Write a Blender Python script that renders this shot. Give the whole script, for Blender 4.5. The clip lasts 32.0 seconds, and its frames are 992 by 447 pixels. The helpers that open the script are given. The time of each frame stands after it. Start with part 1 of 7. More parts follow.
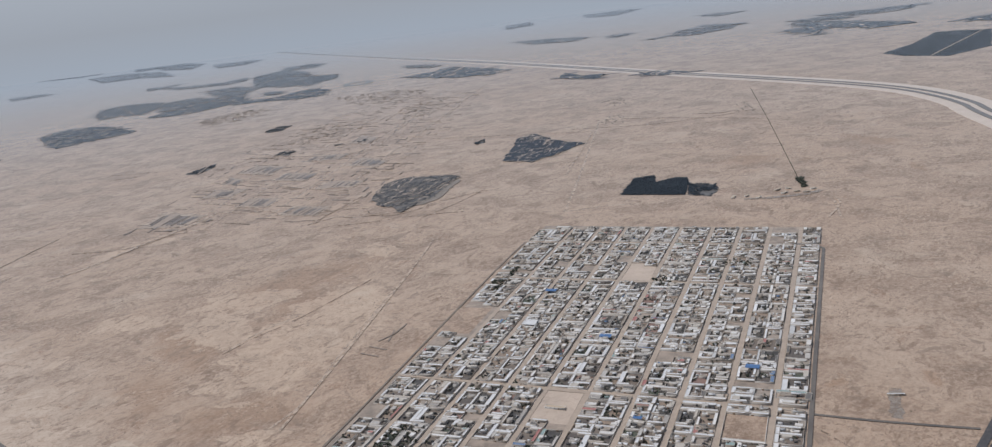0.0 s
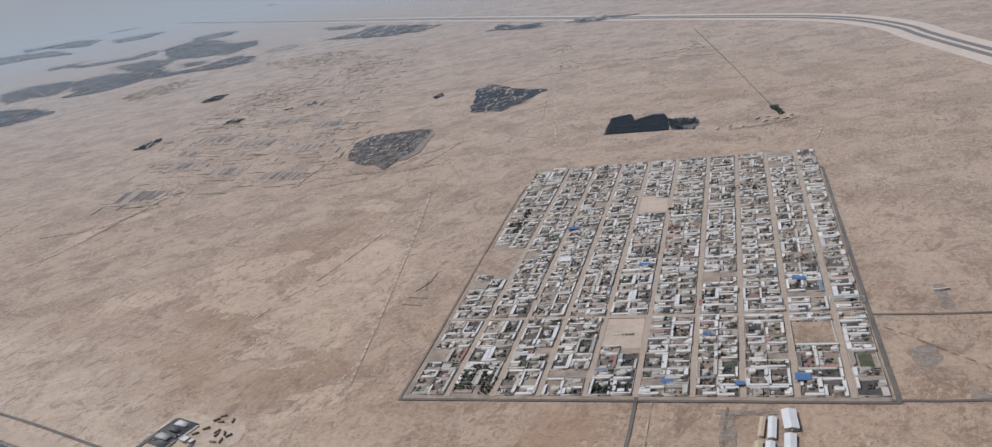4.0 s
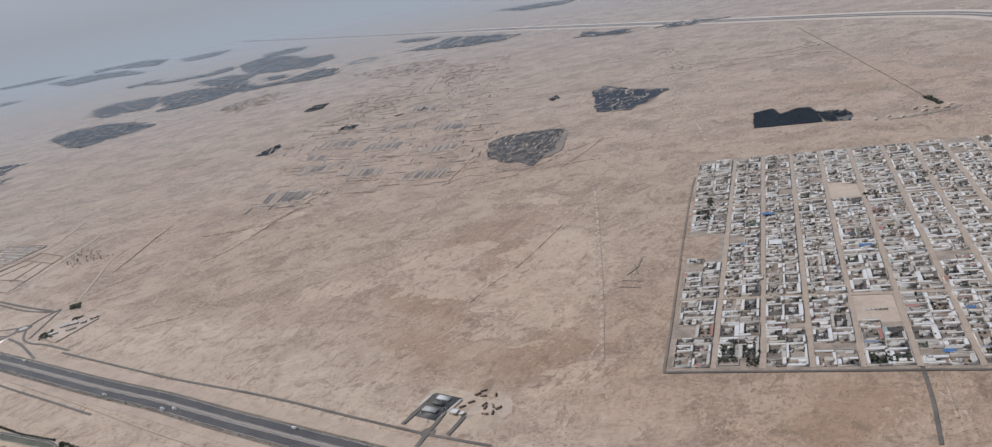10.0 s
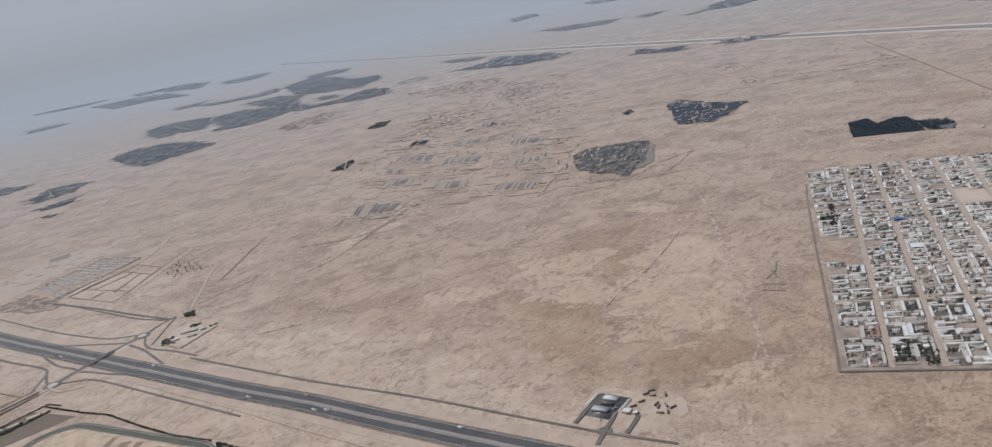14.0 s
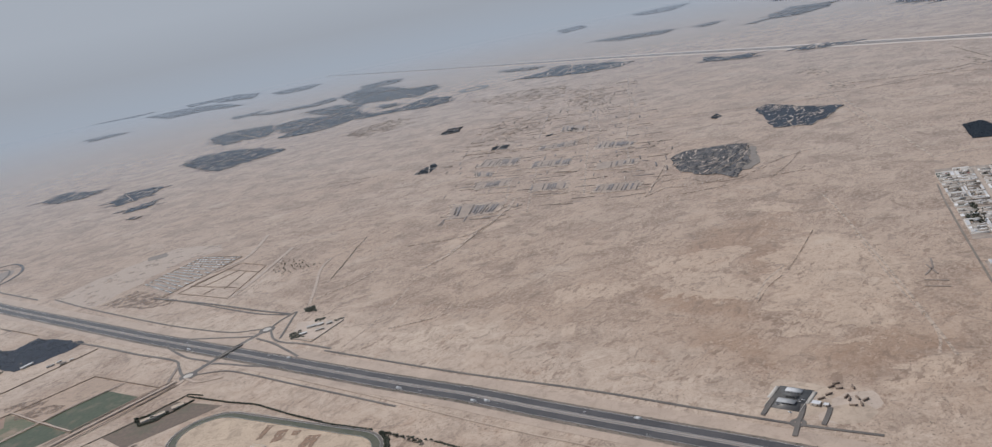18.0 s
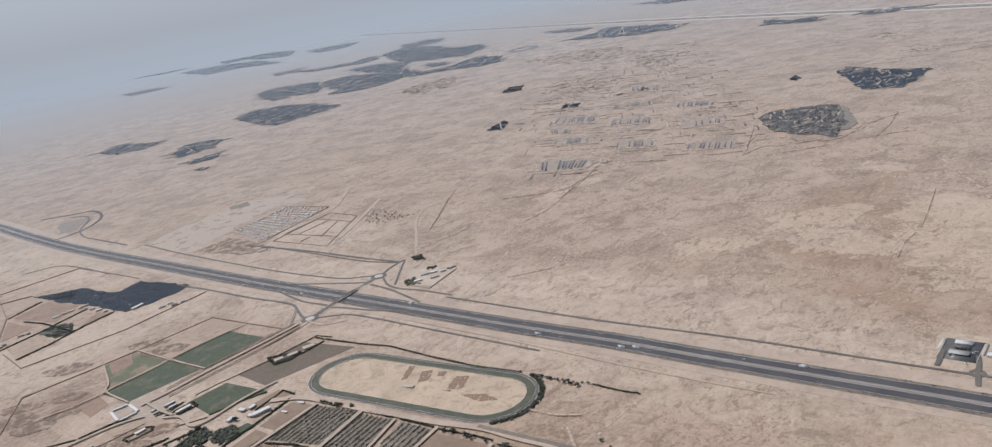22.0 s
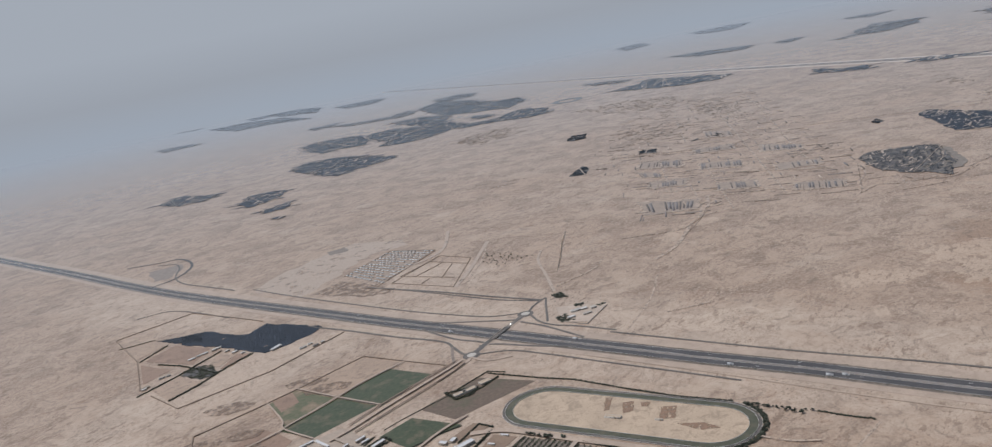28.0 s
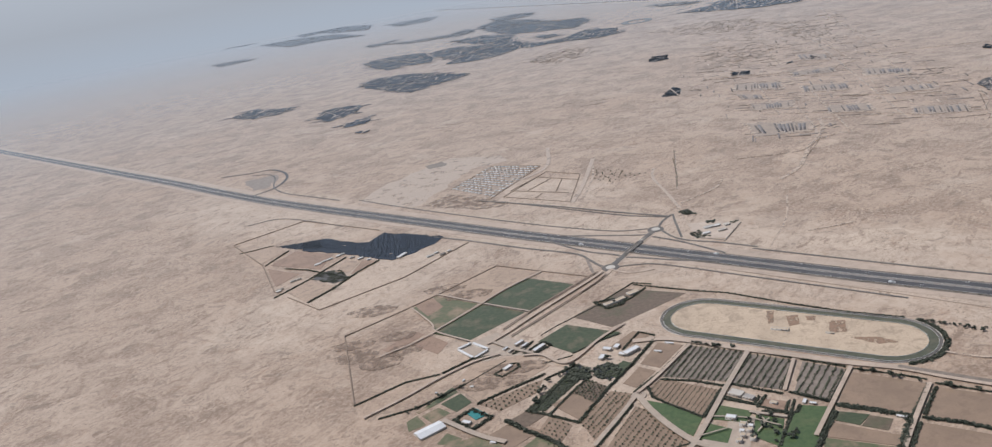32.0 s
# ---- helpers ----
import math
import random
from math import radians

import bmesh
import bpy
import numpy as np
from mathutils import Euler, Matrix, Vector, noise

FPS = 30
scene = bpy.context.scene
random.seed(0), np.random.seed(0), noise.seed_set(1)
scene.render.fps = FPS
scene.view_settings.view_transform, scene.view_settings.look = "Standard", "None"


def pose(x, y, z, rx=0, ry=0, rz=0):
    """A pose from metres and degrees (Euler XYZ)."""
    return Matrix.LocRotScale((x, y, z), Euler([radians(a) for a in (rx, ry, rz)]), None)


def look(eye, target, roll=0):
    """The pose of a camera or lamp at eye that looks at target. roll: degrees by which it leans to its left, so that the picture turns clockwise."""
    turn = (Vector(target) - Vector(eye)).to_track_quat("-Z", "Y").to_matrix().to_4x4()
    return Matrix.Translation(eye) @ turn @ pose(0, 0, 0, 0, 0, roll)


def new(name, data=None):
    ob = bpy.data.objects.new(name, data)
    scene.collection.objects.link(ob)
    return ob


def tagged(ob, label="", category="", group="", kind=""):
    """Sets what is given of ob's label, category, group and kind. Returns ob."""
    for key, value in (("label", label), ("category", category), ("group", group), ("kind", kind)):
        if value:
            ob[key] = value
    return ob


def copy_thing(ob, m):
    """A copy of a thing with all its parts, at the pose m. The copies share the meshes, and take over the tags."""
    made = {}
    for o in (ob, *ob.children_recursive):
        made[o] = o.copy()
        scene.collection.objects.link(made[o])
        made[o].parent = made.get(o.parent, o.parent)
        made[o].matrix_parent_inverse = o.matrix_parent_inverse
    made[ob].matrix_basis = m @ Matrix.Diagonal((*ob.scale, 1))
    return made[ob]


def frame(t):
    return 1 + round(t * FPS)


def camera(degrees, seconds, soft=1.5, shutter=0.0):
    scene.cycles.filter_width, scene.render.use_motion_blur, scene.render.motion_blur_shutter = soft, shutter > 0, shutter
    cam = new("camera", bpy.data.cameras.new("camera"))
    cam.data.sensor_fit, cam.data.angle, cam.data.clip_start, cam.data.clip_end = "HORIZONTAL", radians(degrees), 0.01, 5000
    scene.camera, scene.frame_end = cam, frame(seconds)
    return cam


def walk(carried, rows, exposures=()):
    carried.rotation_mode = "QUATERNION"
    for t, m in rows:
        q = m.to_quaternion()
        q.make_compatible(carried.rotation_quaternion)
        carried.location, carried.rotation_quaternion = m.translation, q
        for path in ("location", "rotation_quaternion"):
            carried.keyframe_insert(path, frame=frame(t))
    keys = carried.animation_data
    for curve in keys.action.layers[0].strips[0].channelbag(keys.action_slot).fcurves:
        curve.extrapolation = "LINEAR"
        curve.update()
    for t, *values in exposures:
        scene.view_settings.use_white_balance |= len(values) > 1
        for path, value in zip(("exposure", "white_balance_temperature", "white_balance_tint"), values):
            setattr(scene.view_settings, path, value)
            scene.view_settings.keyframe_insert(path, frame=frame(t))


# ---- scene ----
cam = camera(62.73, 32.0, 1.3)
PATH = [
    (0, (358.95, -9.43, 232.83), (357.27, 86.56, 204.83), -7.22),
    (0.5, (348.43, -9.44, 232.76), (346.93, 84.41, 198.27), -7.33),
    (1, (337.92, -9.44, 232.71), (336.82, 82.77, 194.02), -7.38),
    (1.5, (327.44, -9.43, 232.68), (329.65, 83.11, 194.86), -8.03),
    (2, (316.98, -9.44, 232.69), (321.45, 84.55, 198.85), -9.17),
    (2.5, (306.55, -9.48, 232.76), (313.32, 84.37, 198.89), -8.94),
    (4.5, (264.83, -9.72, 233.25), (272.53, 83.94, 199.06), -10.18),
    (5, (254.32, -9.68, 233.42), (260.83, 83.97, 198.99), -10.49),
    (5.5, (243.75, -9.56, 233.64), (249.03, 84.14, 199.10), -10.74),
    (6, (233.16, -9.37, 233.87), (237.60, 84.39, 199.38), -10.91),
    (6.5, (222.59, -9.16, 234.13), (226.49, 84.66, 199.74), -11.09),
    (7, (212.04, -8.93, 234.43), (215.66, 84.94, 200.13), -11.19),
    (7.5, (201.48, -8.68, 234.78), (204.89, 85.28, 200.72), -11.26),
    (8, (190.88, -8.46, 235.17), (194.20, 85.61, 201.41), -11.33),
    (8.5, (180.26, -8.32, 235.55), (183.55, 85.90, 202.19), -11.41),
    (9, (169.62, -8.26, 235.91), (173.10, 86.18, 203.23), -11.36),
    (9.5, (158.94, -8.23, 236.29), (162.61, 86.42, 204.23), -11.33),
    (10, (148.25, -8.17, 236.71), (152.16, 86.65, 205.18), -11.30),
    (10.5, (137.58, -8.02, 237.17), (141.82, 86.92, 206.06), -11.28),
    (11, (126.98, -7.80, 237.65), (131.23, 87.25, 206.87), -11.35),
    (11.5, (116.44, -7.51, 238.13), (120.40, 87.64, 207.62), -11.38),
    (12, (105.90, -7.12, 238.60), (109.39, 88.11, 208.28), -11.37),
    (12.5, (95.34, -6.65, 239.01), (98.42, 88.65, 208.88), -11.37),
    (13, (84.80, -6.12, 239.35), (87.49, 89.28, 209.47), -11.43),
    (13.5, (74.26, -5.51, 239.60), (76.56, 90.04, 210.19), -11.65),
    (14, (63.71, -4.83, 239.76), (65.68, 91.02, 211.34), -11.75),
    (14.5, (53.11, -4.06, 239.86), (54.89, 92.17, 212.70), -11.96),
    (16.5, (10.62, -0.75, 239.97), (11.02, 95.72, 213.63), -11.42),
    (17, (-0.00, 0.00, 240.00), (-0.21, 96.47, 213.67), -11.49),
    (17.5, (-10.64, 0.64, 240.07), (-11.50, 97.14, 213.86), -11.63),
    (18, (-21.32, 1.14, 240.24), (-22.76, 97.67, 214.18), -11.84),
    (18.5, (-32.07, 1.49, 240.49), (-33.99, 98.05, 214.58), -11.96),
    (19, (-42.92, 1.67, 240.82), (-45.15, 98.26, 215.01), -12.00),
    (19.5, (-53.86, 1.71, 241.23), (-56.51, 98.29, 215.45), -12.04),
    (20, (-64.85, 1.65, 241.70), (-68.02, 98.21, 215.88), -12.08),
    (20.5, (-75.82, 1.53, 242.21), (-79.50, 98.04, 216.27), -12.04),
    (21, (-86.73, 1.38, 242.78), (-90.81, 97.81, 216.60), -11.96),
    (21.5, (-97.58, 1.23, 243.39), (-102.13, 97.16, 215.55), -11.74),
    (22, (-108.36, 1.04, 244.04), (-112.62, 96.45, 214.39), -10.95),
    (22.5, (-119.08, 0.78, 244.73), (-121.46, 97.63, 219.96), -10.38),
    (23, (-129.75, 0.44, 245.48), (-130.76, 98.26, 224.72), -10.48),
    (23.5, (-140.42, 0.03, 246.26), (-140.94, 98.00, 226.25), -11.04),
    (24, (-151.12, -0.43, 247.07), (-151.55, 97.58, 227.21), -11.12),
    (24.5, (-161.91, -0.91, 247.87), (-162.28, 97.11, 228.10), -11.08),
    (25, (-172.81, -1.45, 248.64), (-173.12, 96.56, 228.82), -11.07),
    (25.5, (-183.78, -2.05, 249.37), (-184.52, 95.81, 228.83), -11.08),
    (27.5, (-227.83, -4.59, 252.16), (-230.85, 92.70, 229.22), -11.25),
    (28, (-238.89, -5.19, 252.87), (-242.21, 92.05, 229.79), -11.34),
    (28.5, (-249.99, -5.74, 253.62), (-253.64, 91.44, 230.33), -11.42),
    (29, (-261.14, -6.24, 254.39), (-265.20, 90.51, 229.45), -11.40),
    (29.5, (-272.39, -6.73, 255.17), (-276.56, 89.61, 228.67), -11.24),
    (30, (-283.70, -7.24, 255.93), (-288.07, 88.78, 228.31), -11.01),
    (30.5, (-295.10, -7.77, 256.66), (-300.31, 87.73, 227.46), -10.65),
    (31, (-306.59, -8.33, 257.39), (-313.10, 86.79, 227.23), -10.48),
    (31.5, (-318.14, -8.88, 258.11), (-325.89, 86.02, 227.56), -10.50),
    (32, (-329.73, -9.43, 258.82), (-338.45, 85.23, 227.78), -10.61),
]
walk(cam, [(t, look(eye, target, roll)) for t, eye, target, roll in PATH], [(0, -0.07), (10, -0.08), (14, -0.08), (20, -0.03), (22, 0.12), (23, -0.22), (25, -0.26), (28, -0.11), (30, 0.06), (32, 0.15)])

# ---------------------------------------------------------------- light
SUN_EL, SUN_AZ = 56.0, 300.0
# haze tints and thickness, for the backdrop and the haze painted on flat surfaces
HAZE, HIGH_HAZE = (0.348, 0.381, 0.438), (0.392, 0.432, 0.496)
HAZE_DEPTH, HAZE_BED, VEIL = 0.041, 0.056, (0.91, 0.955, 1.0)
world = bpy.data.worlds.new("hazy_desert_sky")
scene.world = world
world.use_nodes = True
wn, wl = world.node_tree.nodes, world.node_tree.links
wn.clear()


sky = wn.new("ShaderNodeTexSky")
sky.sky_type, sky.sun_disc = "NISHITA", False
sky.sun_elevation, sky.sun_rotation = radians(SUN_EL), radians(SUN_AZ)
sky.dust_density, sky.air_density, sky.altitude = 4.0, 1.0, 200.0
coord = wn.new("ShaderNodeTexCoord")
split = wn.new("ShaderNodeSeparateXYZ")
wl.new(coord.outputs["Generated"], split.inputs[0])
sky_s = wn.new("ShaderNodeBackground")
sky_s.inputs["Strength"].default_value = 0.055
wl.new(sky.outputs[0], sky_s.inputs["Color"])
haze_s = wn.new("ShaderNodeBackground")
# the veil is bluer and darker along the horizon, paler away from it
climb = wn.new("ShaderNodeMapRange")
climb.inputs["From Max"].default_value = 0.05
off_level = wn.new("ShaderNodeMath")
off_level.operation = "ABSOLUTE"
wl.new(split.outputs["Z"], off_level.inputs[0])
wl.new(off_level.outputs[0], climb.inputs["Value"])
tone = wn.new("ShaderNodeMix")
tone.data_type = "RGBA"
tone.inputs[6].default_value, tone.inputs[7].default_value = (*HAZE, 1), (*HIGH_HAZE, 1)
wl.new(climb.outputs[0], tone.inputs[0])
wl.new(tone.outputs[2], haze_s.inputs["Color"])
low_tone = wn.new("ShaderNodeMix")
low_tone.data_type = "RGBA"
low_tone.inputs[6].default_value, low_tone.inputs[7].default_value = (*HAZE, 1), (*(a * b for a, b in zip(HIGH_HAZE, VEIL)), 1)
wl.new(climb.outputs[0], low_tone.inputs[0])
low_s = wn.new("ShaderNodeBackground")
wl.new(low_tone.outputs[2], low_s.inputs["Color"])
plain_s = wn.new("ShaderNodeBackground")
# the dust veil thins out with height
veil = wn.new("ShaderNodeMapRange")
veil.interpolation_type = "SMOOTHSTEP"
veil.inputs["From Min"].default_value, veil.inputs["From Max"].default_value = 0.2, 0.6
wl.new(split.outputs["Z"], veil.inputs["Value"])
mix_up = wn.new("ShaderNodeMixShader")
wl.new(veil.outputs[0], mix_up.inputs[0])
wl.new(haze_s.outputs[0], mix_up.inputs[1])
wl.new(sky_s.outputs[0], mix_up.inputs[2])


def wmath(op, a, b=None):
    n = wn.new("ShaderNodeMath")
    n.operation = op
    for i, v in enumerate((a, b)):
        if v is None:
            continue
        if isinstance(v, (int, float)):
            n.inputs[i].default_value = v
        else:
            wl.new(v, n.inputs[i])
    return n.outputs[0]


# the plain goes on under the horizon and drowns in haze painted into the backdrop
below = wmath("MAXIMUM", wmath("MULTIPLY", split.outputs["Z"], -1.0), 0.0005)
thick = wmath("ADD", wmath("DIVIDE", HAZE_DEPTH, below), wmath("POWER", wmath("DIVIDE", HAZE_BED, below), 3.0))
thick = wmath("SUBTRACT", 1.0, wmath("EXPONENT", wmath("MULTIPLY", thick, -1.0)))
# farthest groves: dark streaks on the plain, past the last ground
spot_x, spot_y = wmath("DIVIDE", split.outputs["X"], below), wmath("DIVIDE", split.outputs["Y"], below)
spot = wn.new("ShaderNodeCombineXYZ")
wl.new(wmath("MULTIPLY", spot_x, 0.24), spot.inputs[0])
wl.new(wmath("MULTIPLY", spot_y, 0.16), spot.inputs[1])
patchy = wn.new("ShaderNodeTexNoise")
patchy.inputs["Scale"].default_value, patchy.inputs["Detail"].default_value = 1.3, 5.0
wl.new(spot.outputs[0], patchy.inputs["Vector"])
streaks = wn.new("ShaderNodeMapRange")
streaks.inputs["From Min"].default_value, streaks.inputs["From Max"].default_value = 0.56, 0.60
wl.new(patchy.outputs["Fac"], streaks.inputs["Value"])
land = wn.new("ShaderNodeMix")
land.data_type = "RGBA"
land.inputs[6].default_value, land.inputs[7].default_value = (0.40, 0.325, 0.275, 1), (0.12, 0.135, 0.15, 1)
wl.new(streaks.outputs[0], land.inputs[0])
wl.new(land.outputs[2], plain_s.inputs["Color"])
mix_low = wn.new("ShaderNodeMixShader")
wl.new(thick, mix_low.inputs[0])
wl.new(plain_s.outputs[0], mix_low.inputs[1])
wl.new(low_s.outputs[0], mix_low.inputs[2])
side = wmath("GREATER_THAN", split.outputs["Z"], 0.0)
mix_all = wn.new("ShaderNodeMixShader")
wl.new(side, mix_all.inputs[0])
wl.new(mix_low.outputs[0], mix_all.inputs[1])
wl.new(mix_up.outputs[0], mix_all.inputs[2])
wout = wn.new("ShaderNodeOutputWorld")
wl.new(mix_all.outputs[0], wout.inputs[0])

sun = new("sun", bpy.data.lights.new("sun", "SUN"))
sun.data.energy, sun.data.angle, sun.data.color = 3.3, radians(1.0), (0.985, 0.97, 0.985)
sun_way = Vector((math.sin(radians(SUN_AZ)) * math.cos(radians(SUN_EL)), math.cos(radians(SUN_AZ)) * math.cos(radians(SUN_EL)), math.sin(radians(SUN_EL))))
sun.matrix_world = look(sun_way * 400, (0, 0, 0))
scene.view_settings.exposure = 0.0


# ---------------------------------------------------------------- materials
class Nodes:
    """A small helper round a node tree."""

    def __init__(self, name):
        self.mat = bpy.data.materials.new(name)
        self.mat.use_nodes = True
        self.tree = self.mat.node_tree
        self.tree.nodes.clear()

    def add(self, kind, **values):
        n = self.tree.nodes.new(kind)
        for key, v in values.items():
            self.put(n.inputs[key.replace("_", " ")], v)
        return n

    def put(self, socket, v):
        if isinstance(v, bpy.types.NodeSocket):
            self.tree.links.new(v, socket)
        else:
            socket.default_value = v

    def math(self, op, a, b=0.0):
        n = self.tree.nodes.new("ShaderNodeMath")
        n.operation = op
        self.put(n.inputs[0], a)
        self.put(n.inputs[1], b)
        return n.outputs[0]

    def noise(self, scale, detail=4.0, rough=0.55, vector=None, distort=0.0):
        n = self.add("ShaderNodeTexNoise", Scale=scale, Detail=detail, Roughness=rough, Distortion=distort)
        self.tree.links.new(vector or self.place(), n.inputs["Vector"])
        return n.outputs["Fac"]

    def place(self):
        if "Geometry" not in self.tree.nodes:
            self.tree.nodes.new("ShaderNodeNewGeometry").name = "Geometry"
        return self.tree.nodes["Geometry"].outputs["Position"]

    def ramp(self, value, low, high):
        n = self.tree.nodes.new("ShaderNodeMapRange")
        self.put(n.inputs["Value"], value)
        n.inputs["From Min"].default_value, n.inputs["From Max"].default_value = low, high
        return n.outputs[0]

    def mix(self, fac, a, b):
        n = self.tree.nodes.new("ShaderNodeMix")
        n.data_type = "RGBA"
        self.put(n.inputs[0], fac)
        for socket, v in ((n.inputs[6], a), (n.inputs[7], b)):
            self.put(socket, (*v, 1) if isinstance(v, tuple) and len(v) == 3 else v)
        return n.outputs[2]

    def random(self):
        return self.add("ShaderNodeObjectInfo").outputs["Random"]

    def island(self):
        self.place()
        return self.tree.nodes["Geometry"].outputs["Random Per Island"]

    def finish(self, colour, rough=0.9, bump=None, strength=0.3, hazed=True, metal=0.0, film_rough=0.04, cover=None):
        """A rough surface under a gloss film that paints on distance haze, thicker as it is seen flatter."""
        b = self.add("ShaderNodeBsdfPrincipled", Roughness=rough, Metallic=metal)
        b.inputs["Specular IOR Level"].default_value = 0.2
        self.put(b.inputs["Base Color"], (*colour, 1) if isinstance(colour, tuple) else colour)
        if bump is not None:
            n = self.add("ShaderNodeBump", Strength=strength, Height=bump)
            self.put(b.inputs["Normal"], n.outputs[0])
        last = b.outputs[0]
        # imitated air haze: the film mirrors the low sky at flat angles
        if hazed:
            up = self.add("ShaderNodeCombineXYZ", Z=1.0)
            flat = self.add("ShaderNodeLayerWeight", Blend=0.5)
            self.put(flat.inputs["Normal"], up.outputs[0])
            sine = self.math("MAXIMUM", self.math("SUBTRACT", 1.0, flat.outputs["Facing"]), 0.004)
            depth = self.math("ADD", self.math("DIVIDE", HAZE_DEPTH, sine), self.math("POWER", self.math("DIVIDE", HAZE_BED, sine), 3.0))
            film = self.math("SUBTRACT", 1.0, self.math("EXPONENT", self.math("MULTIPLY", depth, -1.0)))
            # the painted haze is laid only on what faces up
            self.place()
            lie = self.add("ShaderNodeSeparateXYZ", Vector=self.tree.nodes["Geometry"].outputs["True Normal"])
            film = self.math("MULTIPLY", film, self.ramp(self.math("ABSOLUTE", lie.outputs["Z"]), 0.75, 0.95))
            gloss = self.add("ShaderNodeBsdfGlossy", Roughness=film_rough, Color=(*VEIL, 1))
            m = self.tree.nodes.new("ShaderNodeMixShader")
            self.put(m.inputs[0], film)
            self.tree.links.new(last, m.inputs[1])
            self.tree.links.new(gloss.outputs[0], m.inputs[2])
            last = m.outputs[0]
        if cover is not None:
            # worn through in places, where the ground beneath shows
            m = self.tree.nodes.new("ShaderNodeMixShader")
            self.put(m.inputs[0], cover)
            self.tree.links.new(self.add("ShaderNodeBsdfTransparent").outputs[0], m.inputs[1])
            self.tree.links.new(last, m.inputs[2])
            last = m.outputs[0]
        out = self.add("ShaderNodeOutputMaterial")
        self.tree.links.new(last, out.inputs[0])
        return self.mat


def plain(name, colour, spread=0.15, scale=0.5, rough=0.85, by="noise", hazed=True):
    """A surface that varies lightly round one colour."""
    n = Nodes(name)
    low = tuple(c * (1 - spread) for c in colour)
    high = tuple(min(0.95, c * (1 + spread)) for c in colour)
    f = n.math("ADD", n.math("MULTIPLY", n.ramp(n.noise(scale, 6, 0.65), 0.3, 0.7), 0.6), n.math("MULTIPLY", n.ramp(n.noise(scale * 7, 4, 0.6), 0.3, 0.7), 0.4))
    if by == "object":
        f = n.math("ADD", n.math("MULTIPLY", f, 0.35), n.math("MULTIPLY", n.random(), 0.65))
    if by == "island":
        f = n.math("ADD", n.math("MULTIPLY", f, 0.35), n.math("MULTIPLY", n.island(), 0.65))
    return n.finish(n.mix(f, low, high), rough, hazed=hazed)


def worn(name, colour, scale=0.12, low=0.42, high=0.60):
    """A trace on the ground that is worn away in places."""
    n = Nodes(name)
    c = n.mix(n.ramp(n.noise(0.3, 4, 0.6), 0.3, 0.7), tuple(v * 0.85 for v in colour), tuple(v * 1.12 for v in colour))
    return n.finish(c, 0.95, cover=n.math("MULTIPLY", n.ramp(n.noise(scale, 6, 0.7), low, high), 0.85))


def soil(name, colour, share=0.45):
    """Bare ground: drifts, crisp darker smudges, grain and thin wheel marks round one colour."""
    n = Nodes(name)
    dark, light = tuple(v * 0.62 for v in colour), tuple(v * 1.14 for v in colour)
    c = n.mix(n.ramp(n.noise(0.045, 6, 0.65), 0.32, 0.68), tuple(v * 0.9 for v in colour), light)
    c = n.mix(n.math("MULTIPLY", n.ramp(n.noise(0.11, 8, 0.7, None, 0.7), 0.53, 0.60), share), c, dark)
    c = n.mix(n.math("MULTIPLY", n.ramp(n.noise(0.7, 5, 0.65), 0.52, 0.62), share * 0.6), c, dark)
    line = n.math("ABSOLUTE", n.math("SUBTRACT", n.noise(0.06, 3, 0.5), 0.5))
    c = n.mix(n.math("MULTIPLY", n.math("SUBTRACT", 1.0, n.ramp(line, 0.0, 0.012)), share * 0.8), c, dark)
    return n.finish(c, 0.95, bump=n.noise(0.6, 5, 0.6), strength=0.4)


# paler flats and redder or browner tracts of the desert: middle, half axes and turn
PALE_FLATS = (
    (204, 556, 103, 50, -106), (123, 582, 51, 26, -53), (101, 659, 16, 11, -110), (149, 638, 25, 12, -122), (37, 622, 36, 18, -3), (152, 495, 22, 11, 43), (193, 403, 27, 12, 20),
    (233, 743, 25, 19, -57), (-82, 850, 21, 17, 46), (-41, 879, 23, 16, 34), (6, 565, 15, 9, -104), (130, 643, 50, 23, -170), (-93, 595, 41, 19, 164),
)
GRADED = ((-150, 575, 520, 95, -39), (-330, 470, 150, 90, -36), (-700, 960, 260, 90, -42), (-340, 860, 110, 60, -40), (-520, 660, 160, 90, 40))
BROWN_TRACTS = ((309, 314, 42, 26, -145), (104, 556, 64, 16, -58), (185, 621, 56, 27, 53), (-51, 530, 36, 18, -42), (176, 437, 48, 29, 9), (101, 476, 56, 29, -74), (169, 682, 81, 35, -144), (809, 956, 45, 27, -67), (647, 928, 32, 28, -35), (790, 812, 16, 10, -109), (562, 1112, 23, 17, -76), (699, 896, 15, 9, -118), (528, 393, 7, 5, -93), (579, 388, 10, 7, -83), (484, 287, 8, 3, -30))


